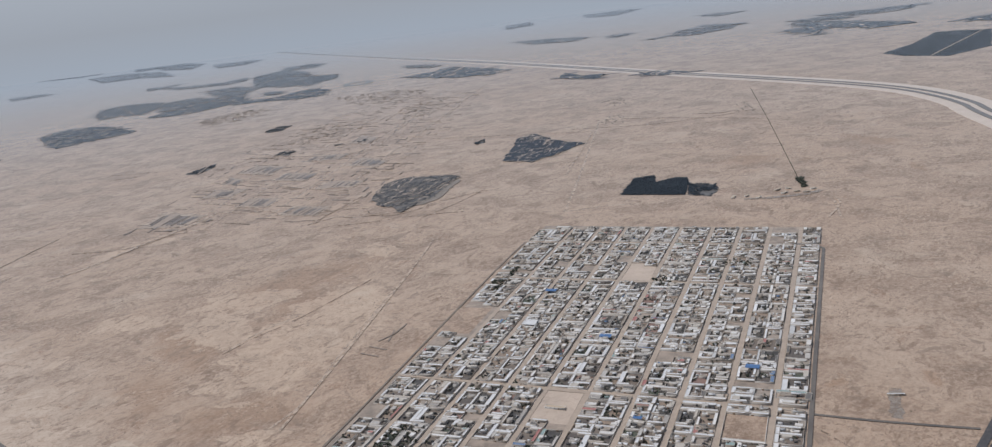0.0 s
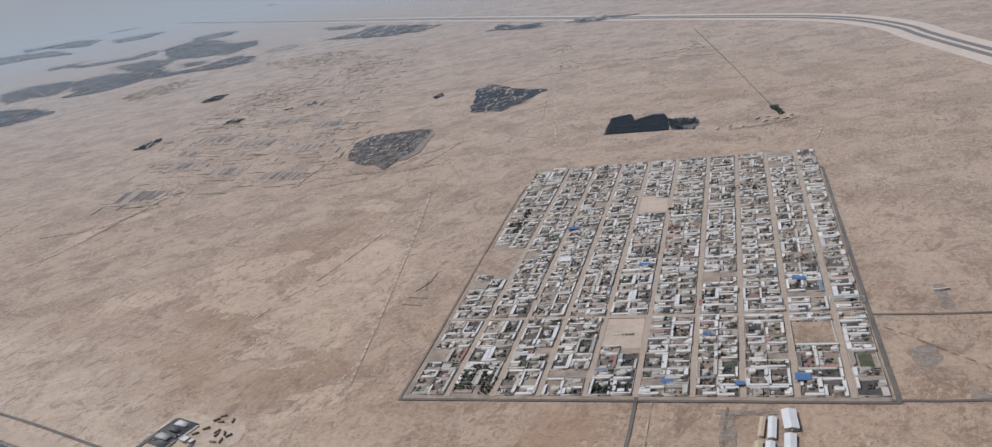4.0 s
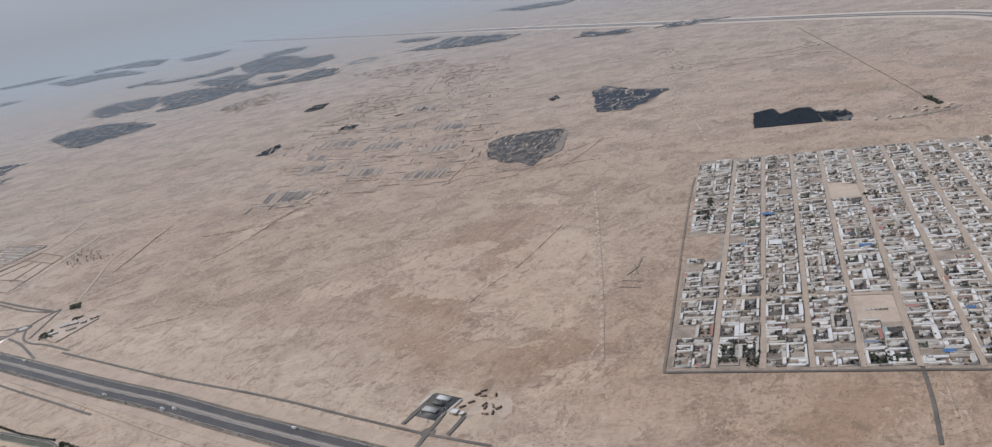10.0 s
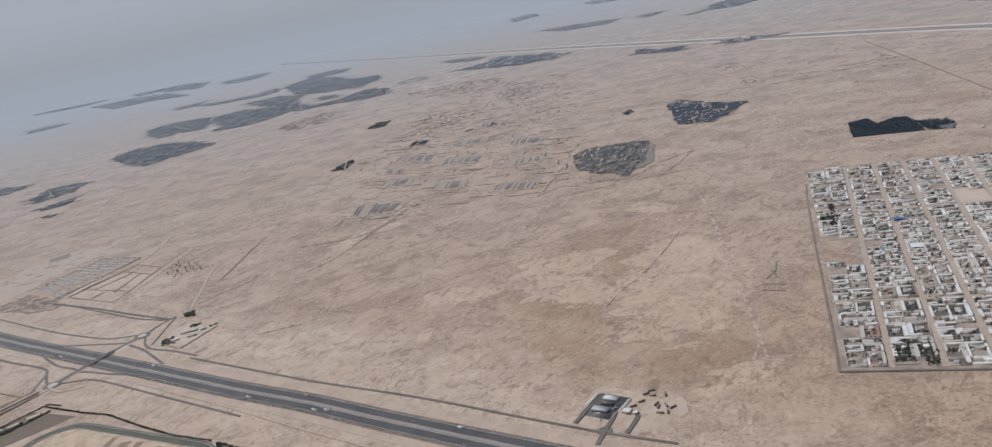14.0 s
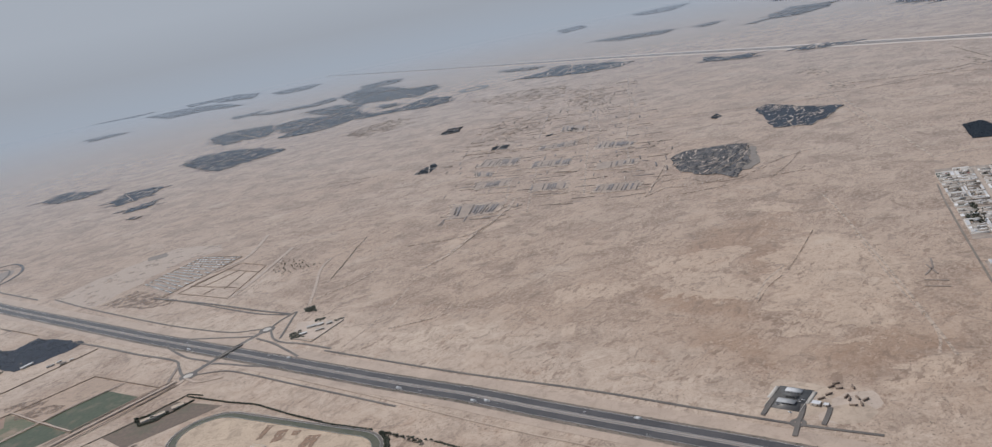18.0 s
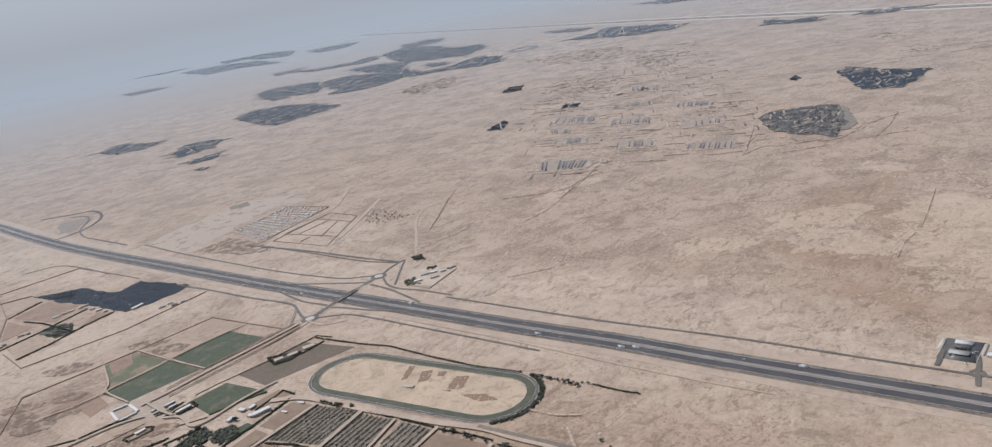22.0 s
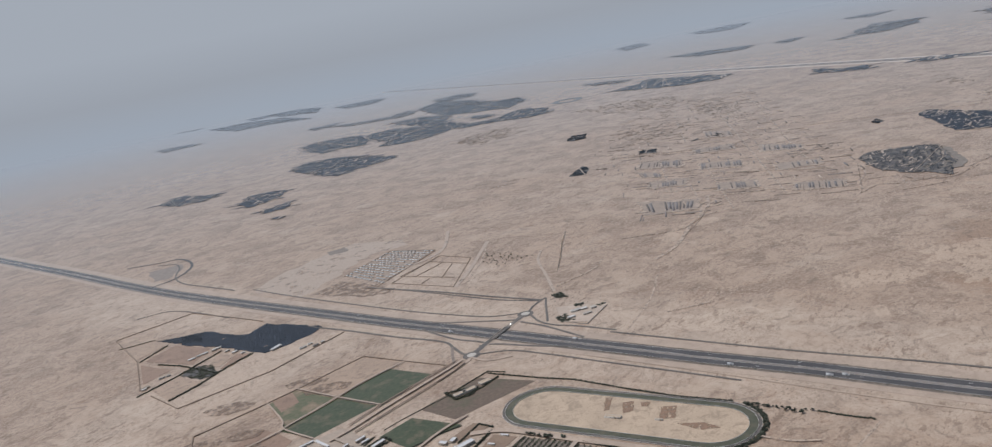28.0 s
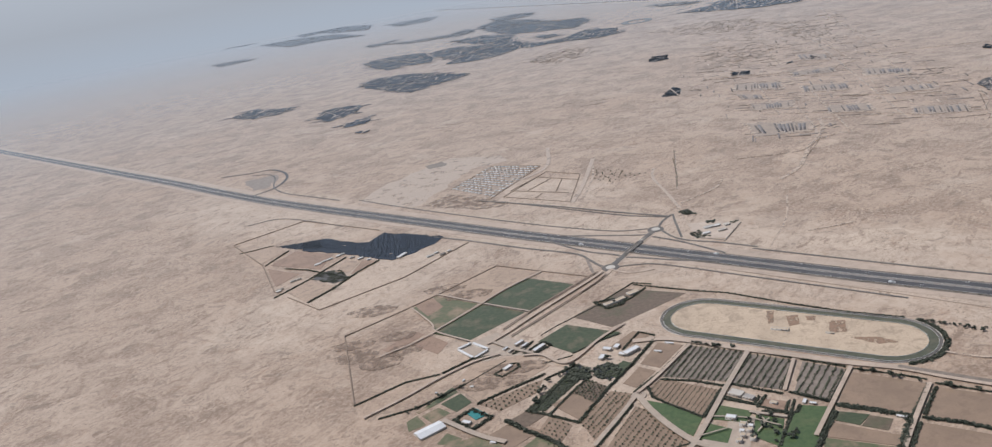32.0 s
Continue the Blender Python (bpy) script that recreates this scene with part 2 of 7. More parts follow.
def sand_material():
    n = Nodes("desert_sand")
    spot = n.place()
    # wind-combed coordinates: streaks run the way of the prevailing wind
    comb = n.add("ShaderNodeMapping")
    n.put(comb.inputs["Vector"], spot)
    comb.vector_type = "TEXTURE"
    comb.inputs["Rotation"].default_value = (0, 0, radians(52))
    comb.inputs["Scale"].default_value = (2.2, 1.0, 1.0)
    streak = comb.outputs[0]
    warp = n.add("ShaderNodeTexNoise", Scale=0.035, Detail=4.0)
    n.put(warp.inputs["Vector"], spot)
    bend = n.add("ShaderNodeVectorMath")
    bend.operation = "MULTIPLY_ADD"
    n.put(bend.inputs[0], warp.outputs["Color"])
    bend.inputs[1].default_value = (46, 46, 0)
    n.put(bend.inputs[2], spot)
    bent = bend.outputs[0]

    def tract(rows, ragged_edge):
        """1 inside any of the ellipses, with a frayed edge."""
        total = None
        for x, y, rx, ry, turn in rows:
            m = n.add("ShaderNodeMapping")
            m.vector_type = "TEXTURE"
            n.put(m.inputs["Vector"], bent)
            m.inputs["Location"].default_value = (x + 23, y + 23, 0)
            m.inputs["Rotation"].default_value = (0, 0, radians(turn))
            m.inputs["Scale"].default_value = (rx, ry, 1000)
            ln = n.add("ShaderNodeVectorMath")
            ln.operation = "LENGTH"
            n.put(ln.inputs[0], m.outputs[0])
            f = n.math("SUBTRACT", 1.0, ln.outputs["Value"])
            total = f if total is None else n.math("MAXIMUM", total, f)
        fray = n.math("MULTIPLY", n.math("SUBTRACT", ragged_edge, 0.5), 1.6)
        return n.math("ADD", total, fray)

    def clip(v, low, high):
        m = n.tree.nodes.new("ShaderNodeMapRange")
        n.put(m.inputs["Value"], v)
        m.inputs["From Min"].default_value, m.inputs["From Max"].default_value = low, high
        return m.outputs[0]

    broad = n.ramp(n.noise(0.0035, 4, 0.5), 0.35, 0.65)
    mid = n.ramp(n.noise(0.014, 9, 0.72, bent), 0.47, 0.56)
    combed = n.ramp(n.noise(0.10, 8, 0.7, streak, 0.8), 0.50, 0.57)
    smudge = n.ramp(n.noise(0.028, 9, 0.70, bent, 0.5), 0.545, 0.585)
    fine = n.ramp(n.noise(0.32, 6, 0.7), 0.42, 0.60)
    c = n.mix(broad, (0.380, 0.276, 0.200), (0.41, 0.318, 0.247))
    c = n.mix(n.math("MULTIPLY", mid, 0.56), c, (0.215, 0.148, 0.106))
    c = n.mix(n.math("MULTIPLY", combed, 0.24), c, (0.175, 0.122, 0.088))
    c = n.mix(n.math("MULTIPLY", smudge, 0.58), c, (0.19, 0.13, 0.092))
    c = n.mix(n.math("MULTIPLY", fine, 0.42), c, (0.50, 0.405, 0.32))
    grain = n.ramp(n.noise(1.1, 5, 0.7), 0.46, 0.60)
    c = n.mix(n.math("MULTIPLY", grain, 0.18), c, (0.18, 0.13, 0.095))
    frayed = n.noise(0.05, 8, 0.7)
    brown = clip(tract(BROWN_TRACTS, frayed), -0.15, 0.5)
    c = n.mix(n.math("MULTIPLY", brown, 0.55), c, (0.285, 0.185, 0.12))
    isles = n.math("SUBTRACT", 1.0, n.math("MULTIPLY", n.ramp(n.noise(0.075, 7, 0.65, bent), 0.57, 0.60), 0.85))
    pale = n.math("MULTIPLY", clip(tract(PALE_FLATS, n.noise(0.07, 9, 0.72)), 0.03, 0.09), isles)
    c = n.mix(n.math("MULTIPLY", pale, 0.6), c, (0.515, 0.405, 0.31))
    graded = clip(tract(GRADED, frayed), -0.1, 0.5)
    c = n.mix(n.math("MULTIPLY", graded, 0.5), c, (0.54, 0.452, 0.37))
    wash = n.ramp(n.noise(0.011, 8, 0.68, bent), 0.56, 0.66)
    c = n.mix(n.math("MULTIPLY", wash, 0.5), c, (0.48, 0.395, 0.315))
    # dry scrub: dark dots in loose swarms
    gate = n.ramp(n.noise(0.02, 5, 0.6, bent), 0.45, 0.62)
    dots = n.ramp(n.noise(0.5, 3, 0.6), 0.58, 0.64)
    c = n.mix(n.math("MULTIPLY", n.math("MULTIPLY", dots, gate), 0.75), c, (0.13, 0.10, 0.075))
    far_dots = n.ramp(n.noise(0.085, 7, 0.7, bent), 0.55, 0.62)
    c = n.mix(n.math("MULTIPLY", far_dots, 0.45), c, (0.15, 0.115, 0.09))
    # crisp small smudges of gravel and dry stalks
    for scale, low, part, where in ((0.13, 0.575, 0.6, streak), (0.26, 0.60, 0.55, bent), (0.5, 0.575, 0.5, streak), (0.9, 0.58, 0.3, spot)):
        patchy = n.ramp(n.noise(0.018, 4, 0.6, bent), 0.42, 0.58)
        smudged = n.math("MULTIPLY", n.ramp(n.noise(scale, 5, 0.6, where), low, low + 0.03), patchy)
        c = n.mix(n.math("MULTIPLY", smudged, part), c, (0.185, 0.128, 0.092))
    scuff = n.math("MULTIPLY", n.ramp(n.noise(0.33, 6, 0.65, streak), 0.56, 0.60), n.ramp(n.noise(0.02, 4, 0.6, bent), 0.44, 0.6))
    c = n.mix(n.math("MULTIPLY", scuff, 0.5), c, (0.52, 0.415, 0.325))
    rust = n.math("MULTIPLY", n.ramp(n.noise(0.04, 7, 0.7, bent), 0.56, 0.64), n.ramp(n.noise(0.3, 5, 0.7), 0.42, 0.55))
    c = n.mix(n.math("MULTIPLY", rust, 0.45), c, (0.265, 0.165, 0.108))
    # thin winding rills and wheel tracks
    for scale, part, where in ((0.012, 0.30, bent), (0.03, 0.24, bent), (0.08, 0.26, bent)):
        thread = n.math("ABSOLUTE", n.math("SUBTRACT", n.noise(scale, 6, 0.6, where, 0.6), 0.5))
        c = n.mix(n.math("MULTIPLY", n.math("SUBTRACT", 1.0, n.ramp(thread, 0.0, 0.013)), part), c, (0.20, 0.142, 0.105))
    relief = n.math("ADD", n.noise(0.3, 6, 0.65), n.noise(0.08, 5, 0.6, streak))
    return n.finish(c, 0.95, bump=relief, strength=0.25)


def roof_material():
    """Flat roofs: whites and greys, a few tan, rarely blue or red."""
    n = Nodes("flat_roof")
    pick = n.math("FRACT", n.math("ADD", n.math("MULTIPLY", n.island(), 7.31), n.math("MULTIPLY", n.random(), 5.17)))
    r = n.add("ShaderNodeValToRGB")
    r.color_ramp.interpolation = "CONSTANT"
    n.put(r.inputs[0], pick)
    stops = (
        (0.0, (0.43, 0.42, 0.405)), (0.18, (0.58, 0.575, 0.565)), (0.36, (0.31, 0.295, 0.28)), (0.46, (0.44, 0.41, 0.37)), (0.56, (0.66, 0.66, 0.66)),
        (0.68, (0.27, 0.235, 0.20)), (0.80, (0.13, 0.125, 0.12)), (0.92, (0.54, 0.54, 0.56)), (0.95, (0.12, 0.19, 0.31)), (0.967, (0.33, 0.14, 0.13)), (0.985, (0.24, 0.33, 0.33)),
    )
    while len(r.color_ramp.elements) < len(stops):
        r.color_ramp.elements.new(0.999)
    for e, (at, c) in zip(r.color_ramp.elements, stops):
        e.position, e.color = at, (*c, 1)
    dirt = n.ramp(n.noise(0.9, 5, 0.6), 0.45, 0.75)
    c = n.mix(n.math("MULTIPLY", dirt, 0.35), r.outputs[0], (0.34, 0.29, 0.23))
    return n.finish(c, 0.8)


def wall_material():
    n = Nodes("plaster_wall")
    pick = n.math("FRACT", n.math("ADD", n.math("MULTIPLY", n.island(), 3.7), n.math("MULTIPLY", n.random(), 6.1)))
    c = n.mix(pick, (0.33, 0.285, 0.24), (0.55, 0.53, 0.505))
    c = n.mix(n.math("MULTIPLY", n.ramp(n.noise(1.1, 4), 0.4, 0.7), 0.3), c, (0.30, 0.25, 0.20))
    return n.finish(c, 0.9, hazed=False)


def town_ground_material():
    n = Nodes("trodden_yard_soil")
    f = n.ramp(n.noise(0.12, 5, 0.6), 0.35, 0.65)
    c = n.mix(f, (0.21, 0.175, 0.145), (0.35, 0.29, 0.24))
    c = n.mix(n.math("MULTIPLY", n.ramp(n.noise(0.45, 4), 0.55, 0.7), 0.5), c, (0.17, 0.15, 0.125))
    return n.finish(c, 0.95)


def plot_material():
    """The ground of one yard: mostly trodden sand, some concrete, rubbish-dark soil or a patch of green."""
    n = Nodes("yard_plot")
    pick = n.math("FRACT", n.math("ADD", n.math("MULTIPLY", n.island(), 9.13), n.math("MULTIPLY", n.random(), 7.77)))
    r = n.add("ShaderNodeValToRGB")
    r.color_ramp.interpolation = "CONSTANT"
    n.put(r.inputs[0], pick)
    stops = ((0.0, (0.25, 0.195, 0.152)), (0.24, (0.16, 0.132, 0.11)), (0.42, (0.10, 0.086, 0.077)), (0.60, (0.055, 0.052, 0.05)), (0.84, (0.32, 0.275, 0.235)), (0.93, (0.055, 0.07, 0.05)), (0.97, (0.22, 0.14, 0.12)))
    while len(r.color_ramp.elements) < len(stops):
        r.color_ramp.elements.new(0.999)
    for e, (at, c) in zip(r.color_ramp.elements, stops):
        e.position, e.color = at, (*c, 1)
    blot = n.ramp(n.noise(0.5, 5, 0.65), 0.46, 0.64)
    return n.finish(n.mix(n.math("MULTIPLY", blot, 0.5), r.outputs[0], (0.16, 0.14, 0.12)), 0.95)


def crop_material(name, low, high, soil, amount, spot=(0.05, 0.5, 0.68)):
    """Crops with worn, bare places."""
    n = Nodes(name)
    f = n.ramp(n.noise(0.35, 5, 0.6), 0.3, 0.7)
    c = n.mix(f, low, high)
    bare = n.ramp(n.noise(spot[0], 6, 0.62), spot[1], spot[2])
    c = n.mix(n.math("MULTIPLY", bare, amount), c, soil)
    return n.finish(c, 0.9, bump=n.noise(1.5, 3), strength=0.4)


def leaf_material(name, low, high, hazed=False):
    n = Nodes(name)
    f = n.math("ADD", n.math("MULTIPLY", n.island(), 0.7), n.math("MULTIPLY", n.random(), 0.3))
    return n.finish(n.mix(f, low, high), 0.7, hazed=hazed)


def asphalt_material(name, low, high):
    n = Nodes(name)
    f = n.ramp(n.noise(0.05, 4, 0.6), 0.35, 0.65)
    c = n.mix(f, low, high)
    c = n.mix(n.math("MULTIPLY", n.ramp(n.noise(0.6, 4), 0.5, 0.75), 0.25), c, (0.22, 0.19, 0.16))
    return n.finish(c, 0.85)


M = {
    "sand": sand_material(),
    "pale": soil("pale_sand", (0.42, 0.34, 0.267)),
    "track": soil("worn_track", (0.405, 0.325, 0.262), 0.35),
    "faintpale": worn("worn_pale_track", (0.48, 0.39, 0.315), 0.12, 0.36, 0.54),
    "faintdark": worn("worn_dark_track", (0.215, 0.155, 0.115)),
    "faintchalk": worn("worn_chalky_sand", (0.46, 0.38, 0.315), 0.05, 0.30, 0.46),
    "faintgrey": worn("worn_grey_gravel", (0.29, 0.255, 0.225), 0.2, 0.36, 0.56),
    "faintred": worn("worn_red_soil", (0.27, 0.18, 0.125), 0.3, 0.38, 0.5),
    "farverge": plain("bleached_gravel", (0.52, 0.445, 0.385), 0.12, 0.03),
    "street": plain("dusty_street", (0.36, 0.298, 0.243), 0.2, 0.2),
    "earth": soil("bare_soil", (0.238, 0.172, 0.124), 0.28),
    "dryplot": soil("dry_sandy_plot", (0.36, 0.272, 0.205), 0.6),
    "redplot": soil("reddish_plot", (0.27, 0.185, 0.135), 0.5),
    # near-black blue: shade of the palms and distance haze put into the colour
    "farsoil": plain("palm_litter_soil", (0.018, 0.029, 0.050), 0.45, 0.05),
    "asphalt": asphalt_material("asphalt", (0.052, 0.051, 0.054), (0.08, 0.078, 0.08)),
    "oldroad": asphalt_material("worn_asphalt", (0.095, 0.086, 0.08), (0.15, 0.135, 0.12)),
    "dark": plain("dark_gravel", (0.10, 0.098, 0.095), 0.3, 0.06),
    "ruin": plain("ruined_mud_wall", (0.125, 0.102, 0.088), 0.3, 0.1),
    "rubblestone": plain("grey_rubble_stone", (0.18, 0.16, 0.152), 0.35, 0.2),
    "ruinsoil": plain("rubble_soil", (0.29, 0.23, 0.182), 0.3, 0.12),
    "farroad": plain("sun_bleached_asphalt", (0.135, 0.128, 0.125), 0.12, 0.03),
    "grey": plain("grey_rubble", (0.225, 0.185, 0.155), 0.35, 0.15),
    "berm": plain("dark_earth_bank", (0.205, 0.16, 0.128), 0.3, 0.3, hazed=False),
    "medianstone": plain("grey_paving", (0.235, 0.222, 0.215), 0.2, 0.05),
    "line": plain("white_paint", (0.72, 0.72, 0.70), 0.05, hazed=False),
    "concrete": plain("concrete", (0.42, 0.40, 0.37), 0.15, 0.3, hazed=False),
    "white": plain("white_sheet_roof", (0.52, 0.535, 0.555), 0.34, 0.25, 0.6, by="island", hazed=False),
    "tan": plain("tan_sheet_roof", (0.45, 0.365, 0.275), 0.12, 0.4, 0.6),
    "blue": plain("blue_tarpaulin", (0.07, 0.15, 0.31), 0.15, 0.5, 0.5),
    "shade_net": plain("dark_shade_net", (0.05, 0.05, 0.053), 0.4, 0.5, by="object"),
    "steel": plain("steel", (0.35, 0.36, 0.37), 0.1, 1.0, 0.5, hazed=False),
    "glass": plain("dark_window", (0.03, 0.035, 0.04), 0.2, 1.0, 0.2),
    "rubber": plain("tyre_rubber", (0.03, 0.03, 0.03), 0.2, 1.0),
    "paint": plain("car_paint", (0.55, 0.55, 0.56), 0.45, 1.0, 0.45, by="object", hazed=False),
    "water": plain("pool_water", (0.04, 0.20, 0.20), 0.15, 0.3, 0.1),
    "door": plain("brown_gate", (0.16, 0.10, 0.06), 0.3, 0.5, by="object", hazed=False),
    "wall": wall_material(),
    "roof": roof_material(),
    "yard": town_ground_material(),
    "plot": plot_material(),
    # soil darkened by colour for the shade beneath the crowns
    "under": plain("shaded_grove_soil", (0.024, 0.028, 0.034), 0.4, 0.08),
    "scrubsoil": plain("scrub_soil", (0.185, 0.155, 0.128), 0.4, 0.05),
    "grovesoil": plain("dry_grove_soil", (0.10, 0.094, 0.090), 0.4, 0.05),
    "scrubgrove": plain("thin_grove_soil", (0.10, 0.09, 0.085), 0.5, 0.12),
    "chalk": soil("chalky_sand", (0.445, 0.368, 0.305), 0.3),
    # both palm greens hold crown shade and the blue of haze in their colour
    "palm": leaf_material("palm_leaves", (0.014, 0.024, 0.035), (0.030, 0.042, 0.055), True),
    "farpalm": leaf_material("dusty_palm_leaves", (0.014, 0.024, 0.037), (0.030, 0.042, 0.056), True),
    "garden": leaf_material("garden_leaves", (0.062, 0.075, 0.05), (0.115, 0.125, 0.085)),
    "leaf": leaf_material("tree_leaves", (0.044, 0.053, 0.042), (0.088, 0.096, 0.072)),
    "bark": plain("bark", (0.14, 0.10, 0.07), 0.3, 1.0),
    "crop": crop_material("green_crop", (0.043, 0.058, 0.031), (0.072, 0.087, 0.047), (0.17, 0.135, 0.09), 0.55, (0.07, 0.5, 0.66)),
    "poor": crop_material("sparse_crop", (0.085, 0.105, 0.052), (0.14, 0.13, 0.08), (0.30, 0.21, 0.15), 0.9),
    "stubble": crop_material("brown_stubble", (0.112, 0.084, 0.062), (0.165, 0.122, 0.088), (0.08, 0.09, 0.05), 0.6, (0.04, 0.5, 0.62)),
    "lawn": crop_material("lawn", (0.052, 0.086, 0.036), (0.082, 0.118, 0.05), (0.17, 0.15, 0.085), 0.35),
    "infield": soil("worn_infield", (0.46, 0.365, 0.272), 0.7),
    "turf": crop_material("turf_track", (0.062, 0.068, 0.045), (0.098, 0.10, 0.068), (0.14, 0.12, 0.085), 0.5, (0.09, 0.5, 0.62)),
}


# ---------------------------------------------------------------- mesh helpers
def mesh_ob(name, verts, faces, mat, parent=None, label="", smooth=False):
    me = bpy.data.meshes.new(name)
    me.from_pydata([tuple(v) for v in verts], [], faces)
    me.materials.append(mat)
    if smooth:
        me.polygons.foreach_set("use_smooth", [True] * len(me.polygons))
    ob = new(name, me)
    ob.parent = parent
    if label:
        ob["label"] = label
    return ob


def thing(name, label, category, group="", kind="", at=(0, 0, 0), turn=0.0):
    ob = new(name)
    ob.empty_display_size = 1.0
    ob.matrix_basis = pose(*at, 0, 0, turn)
    return tagged(ob, label, category, group, kind)


def area(p):
    return 0.5 * sum(a[0] * b[1] - b[0] * a[1] for a, b in zip(p, p[1:] + p[:1]))


def ragged(p, step, jitter, rng):
    """The outline p with more corners, pushed about."""
    out = []
    for a, b in zip(p, p[1:] + p[:1]):
        a, b = Vector(a), Vector(b)
        k = max(1, int((b - a).length / step))
        side = Vector((-(b - a).y, (b - a).x)).normalized()
        for i in range(k):
            q = a.lerp(b, i / k)
            if i:
                q = q + side * rng.uniform(-jitter, jitter)
            out.append((q.x, q.y))
    return out


def sheet(name, outline, z, mat, label="", category="", kind="structure", parent=None, thick=0.0):
    """A flat piece of ground with the given outline."""
    p = list(outline)
    if area(p) < 0:
        p.reverse()
    n = len(p)
    verts = [(x, y, z) for x, y in p]
    faces = [tuple(range(n))]
    verts += [(x, y, z - 0.3) for x, y in p]
    faces += [(i, i + n, (i + 1) % n + n, (i + 1) % n) for i in range(n)]
    ob = mesh_ob(name, verts, faces, mat, parent)
    return tagged(ob, label, category, "", kind) if parent is None else ob


def smooth_line(pts, k=8):
    """A curve through the points."""
    if len(pts) < 3:
        return [Vector(p) for p in pts]
    p = [Vector(q) for q in pts]
    p = [2 * p[0] - p[1]] + p + [2 * p[-1] - p[-2]]
    out = []
    for i in range(1, len(p) - 2):
        for j in range(k):
            t = j / k
            a, b, c, d = p[i - 1], p[i], p[i + 1], p[i + 2]
            out.append(0.5 * (2 * b + (c - a) * t + (2 * a - 5 * b + 4 * c - d) * t * t + (3 * b - a - 3 * c + d) * t**3))
    out.append(p[-2])
    return out


def strip_data(pts, width, z, off=0.0):
    verts, faces = [], []
    for i, p in enumerate(pts):
        d = (pts[min(i + 1, len(pts) - 1)] - pts[max(i - 1, 0)]).normalized()
        s = Vector((-d.y, d.x))
        for w, zz in ((off - width / 2 - 0.005, z - 0.25), (off - width / 2, z), (off + width / 2, z), (off + width / 2 + 0.005, z - 0.25)):
            q = p + s * w
            verts.append((q.x, q.y, zz))
        if i:
            a = 4 * (i - 1)
            faces += [(a + j, a + 4 + j, a + 5 + j, a + 1 + j) for j in range(3)]
    return verts, faces


LAID = [0]


def lift():
    """A few millimetres more for every layer laid, so that no two lie in one plane."""
    LAID[0] += 1
    return 0.003 * LAID[0]


def road(name, pts, width, mat, label="", z=0.06, off=0.0, k=8, parent=None, category="road"):
    z += lift()
    v, f = strip_data(smooth_line(pts, k), width, z, off)
    ob = mesh_ob(name, v, [tuple(reversed(q)) for q in f], mat, parent)
    return tagged(ob, label, category, "", "structure") if parent is None else ob


# ---------------------------------------------------------------- ground
def build_ground():
    verts, faces = [(0, 1000, 0)], []
    rings, spokes = [150, 400, 800, 1400, 2300, 3500, 5200, 7000], 64
    for r in rings:
        verts += [(r * math.cos(2 * math.pi * i / spokes), 1000 + r * math.sin(2 * math.pi * i / spokes), 0) for i in range(spokes)]
    for i in range(spokes):
        j = (i + 1) % spokes
        faces.append((0, 1 + i, 1 + j))
        for k in range(len(rings) - 1):
            a, b = 1 + k * spokes, 1 + (k + 1) * spokes
            faces.append((a + i, b + i, b + j, a + j))
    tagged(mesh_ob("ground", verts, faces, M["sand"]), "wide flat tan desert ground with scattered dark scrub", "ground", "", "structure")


build_ground()

# ---------------------------------------------------------------- joined geometry
class Soup:
    """Many small pieces gathered into one mesh, with a material for each face."""

    def __init__(self):
        self.v, self.f, self.m, self.n = [], [], [], 0

    def add(self, verts, faces, mat=0):
        """verts: n x 3; faces: m x 4 (the last corner repeated for a triangle is not allowed: give m x 3)."""
        self.v.append(np.asarray(verts, float))
        f = np.asarray(faces, int) + self.n
        self.f.append(f)
        self.m.append(np.full(len(f), mat))
        self.n += len(verts)

    def box(self, x, y, z, lx, ly, lz, turn=0.0, mat=0):
        """A box on z with no underside."""
        c, s = math.cos(turn), math.sin(turn)
        p = np.array([(-1, -1, 0), (1, -1, 0), (1, 1, 0), (-1, 1, 0), (-1, -1, 1), (1, -1, 1), (1, 1, 1), (-1, 1, 1)], float) * (lx / 2, ly / 2, lz)
        q = np.stack([x + c * p[:, 0] - s * p[:, 1], y + s * p[:, 0] + c * p[:, 1], z + p[:, 2]], 1)
        self.add(q, [(4, 5, 6, 7), (0, 1, 5, 4), (1, 2, 6, 5), (2, 3, 7, 6), (3, 0, 4, 7)], mat)

    def build(self, name, mats, parent=None, label="", category="", group="", kind=""):
        me = bpy.data.meshes.new(name)
        v = np.concatenate(self.v)
        sizes = np.concatenate([np.full(len(f), f.shape[1]) for f in self.f])
        loops = np.concatenate([f.ravel() for f in self.f])
        me.vertices.add(len(v))
        me.vertices.foreach_set("co", v.astype(np.float32).ravel())
        me.loops.add(len(loops))
        me.loops.foreach_set("vertex_index", loops.astype(np.int32))
        me.polygons.add(len(sizes))
        me.polygons.foreach_set("loop_start", np.r_[0, np.cumsum(sizes)[:-1]].astype(np.int32))
        me.polygons.foreach_set("material_index", np.concatenate(self.m).astype(np.int32))
        for m in mats:
            me.materials.append(m)
        me.update(calc_edges=True)
        me.validate()
        ob = new(name, me)
        ob.parent = parent
        return tagged(ob, label, category, group, kind)


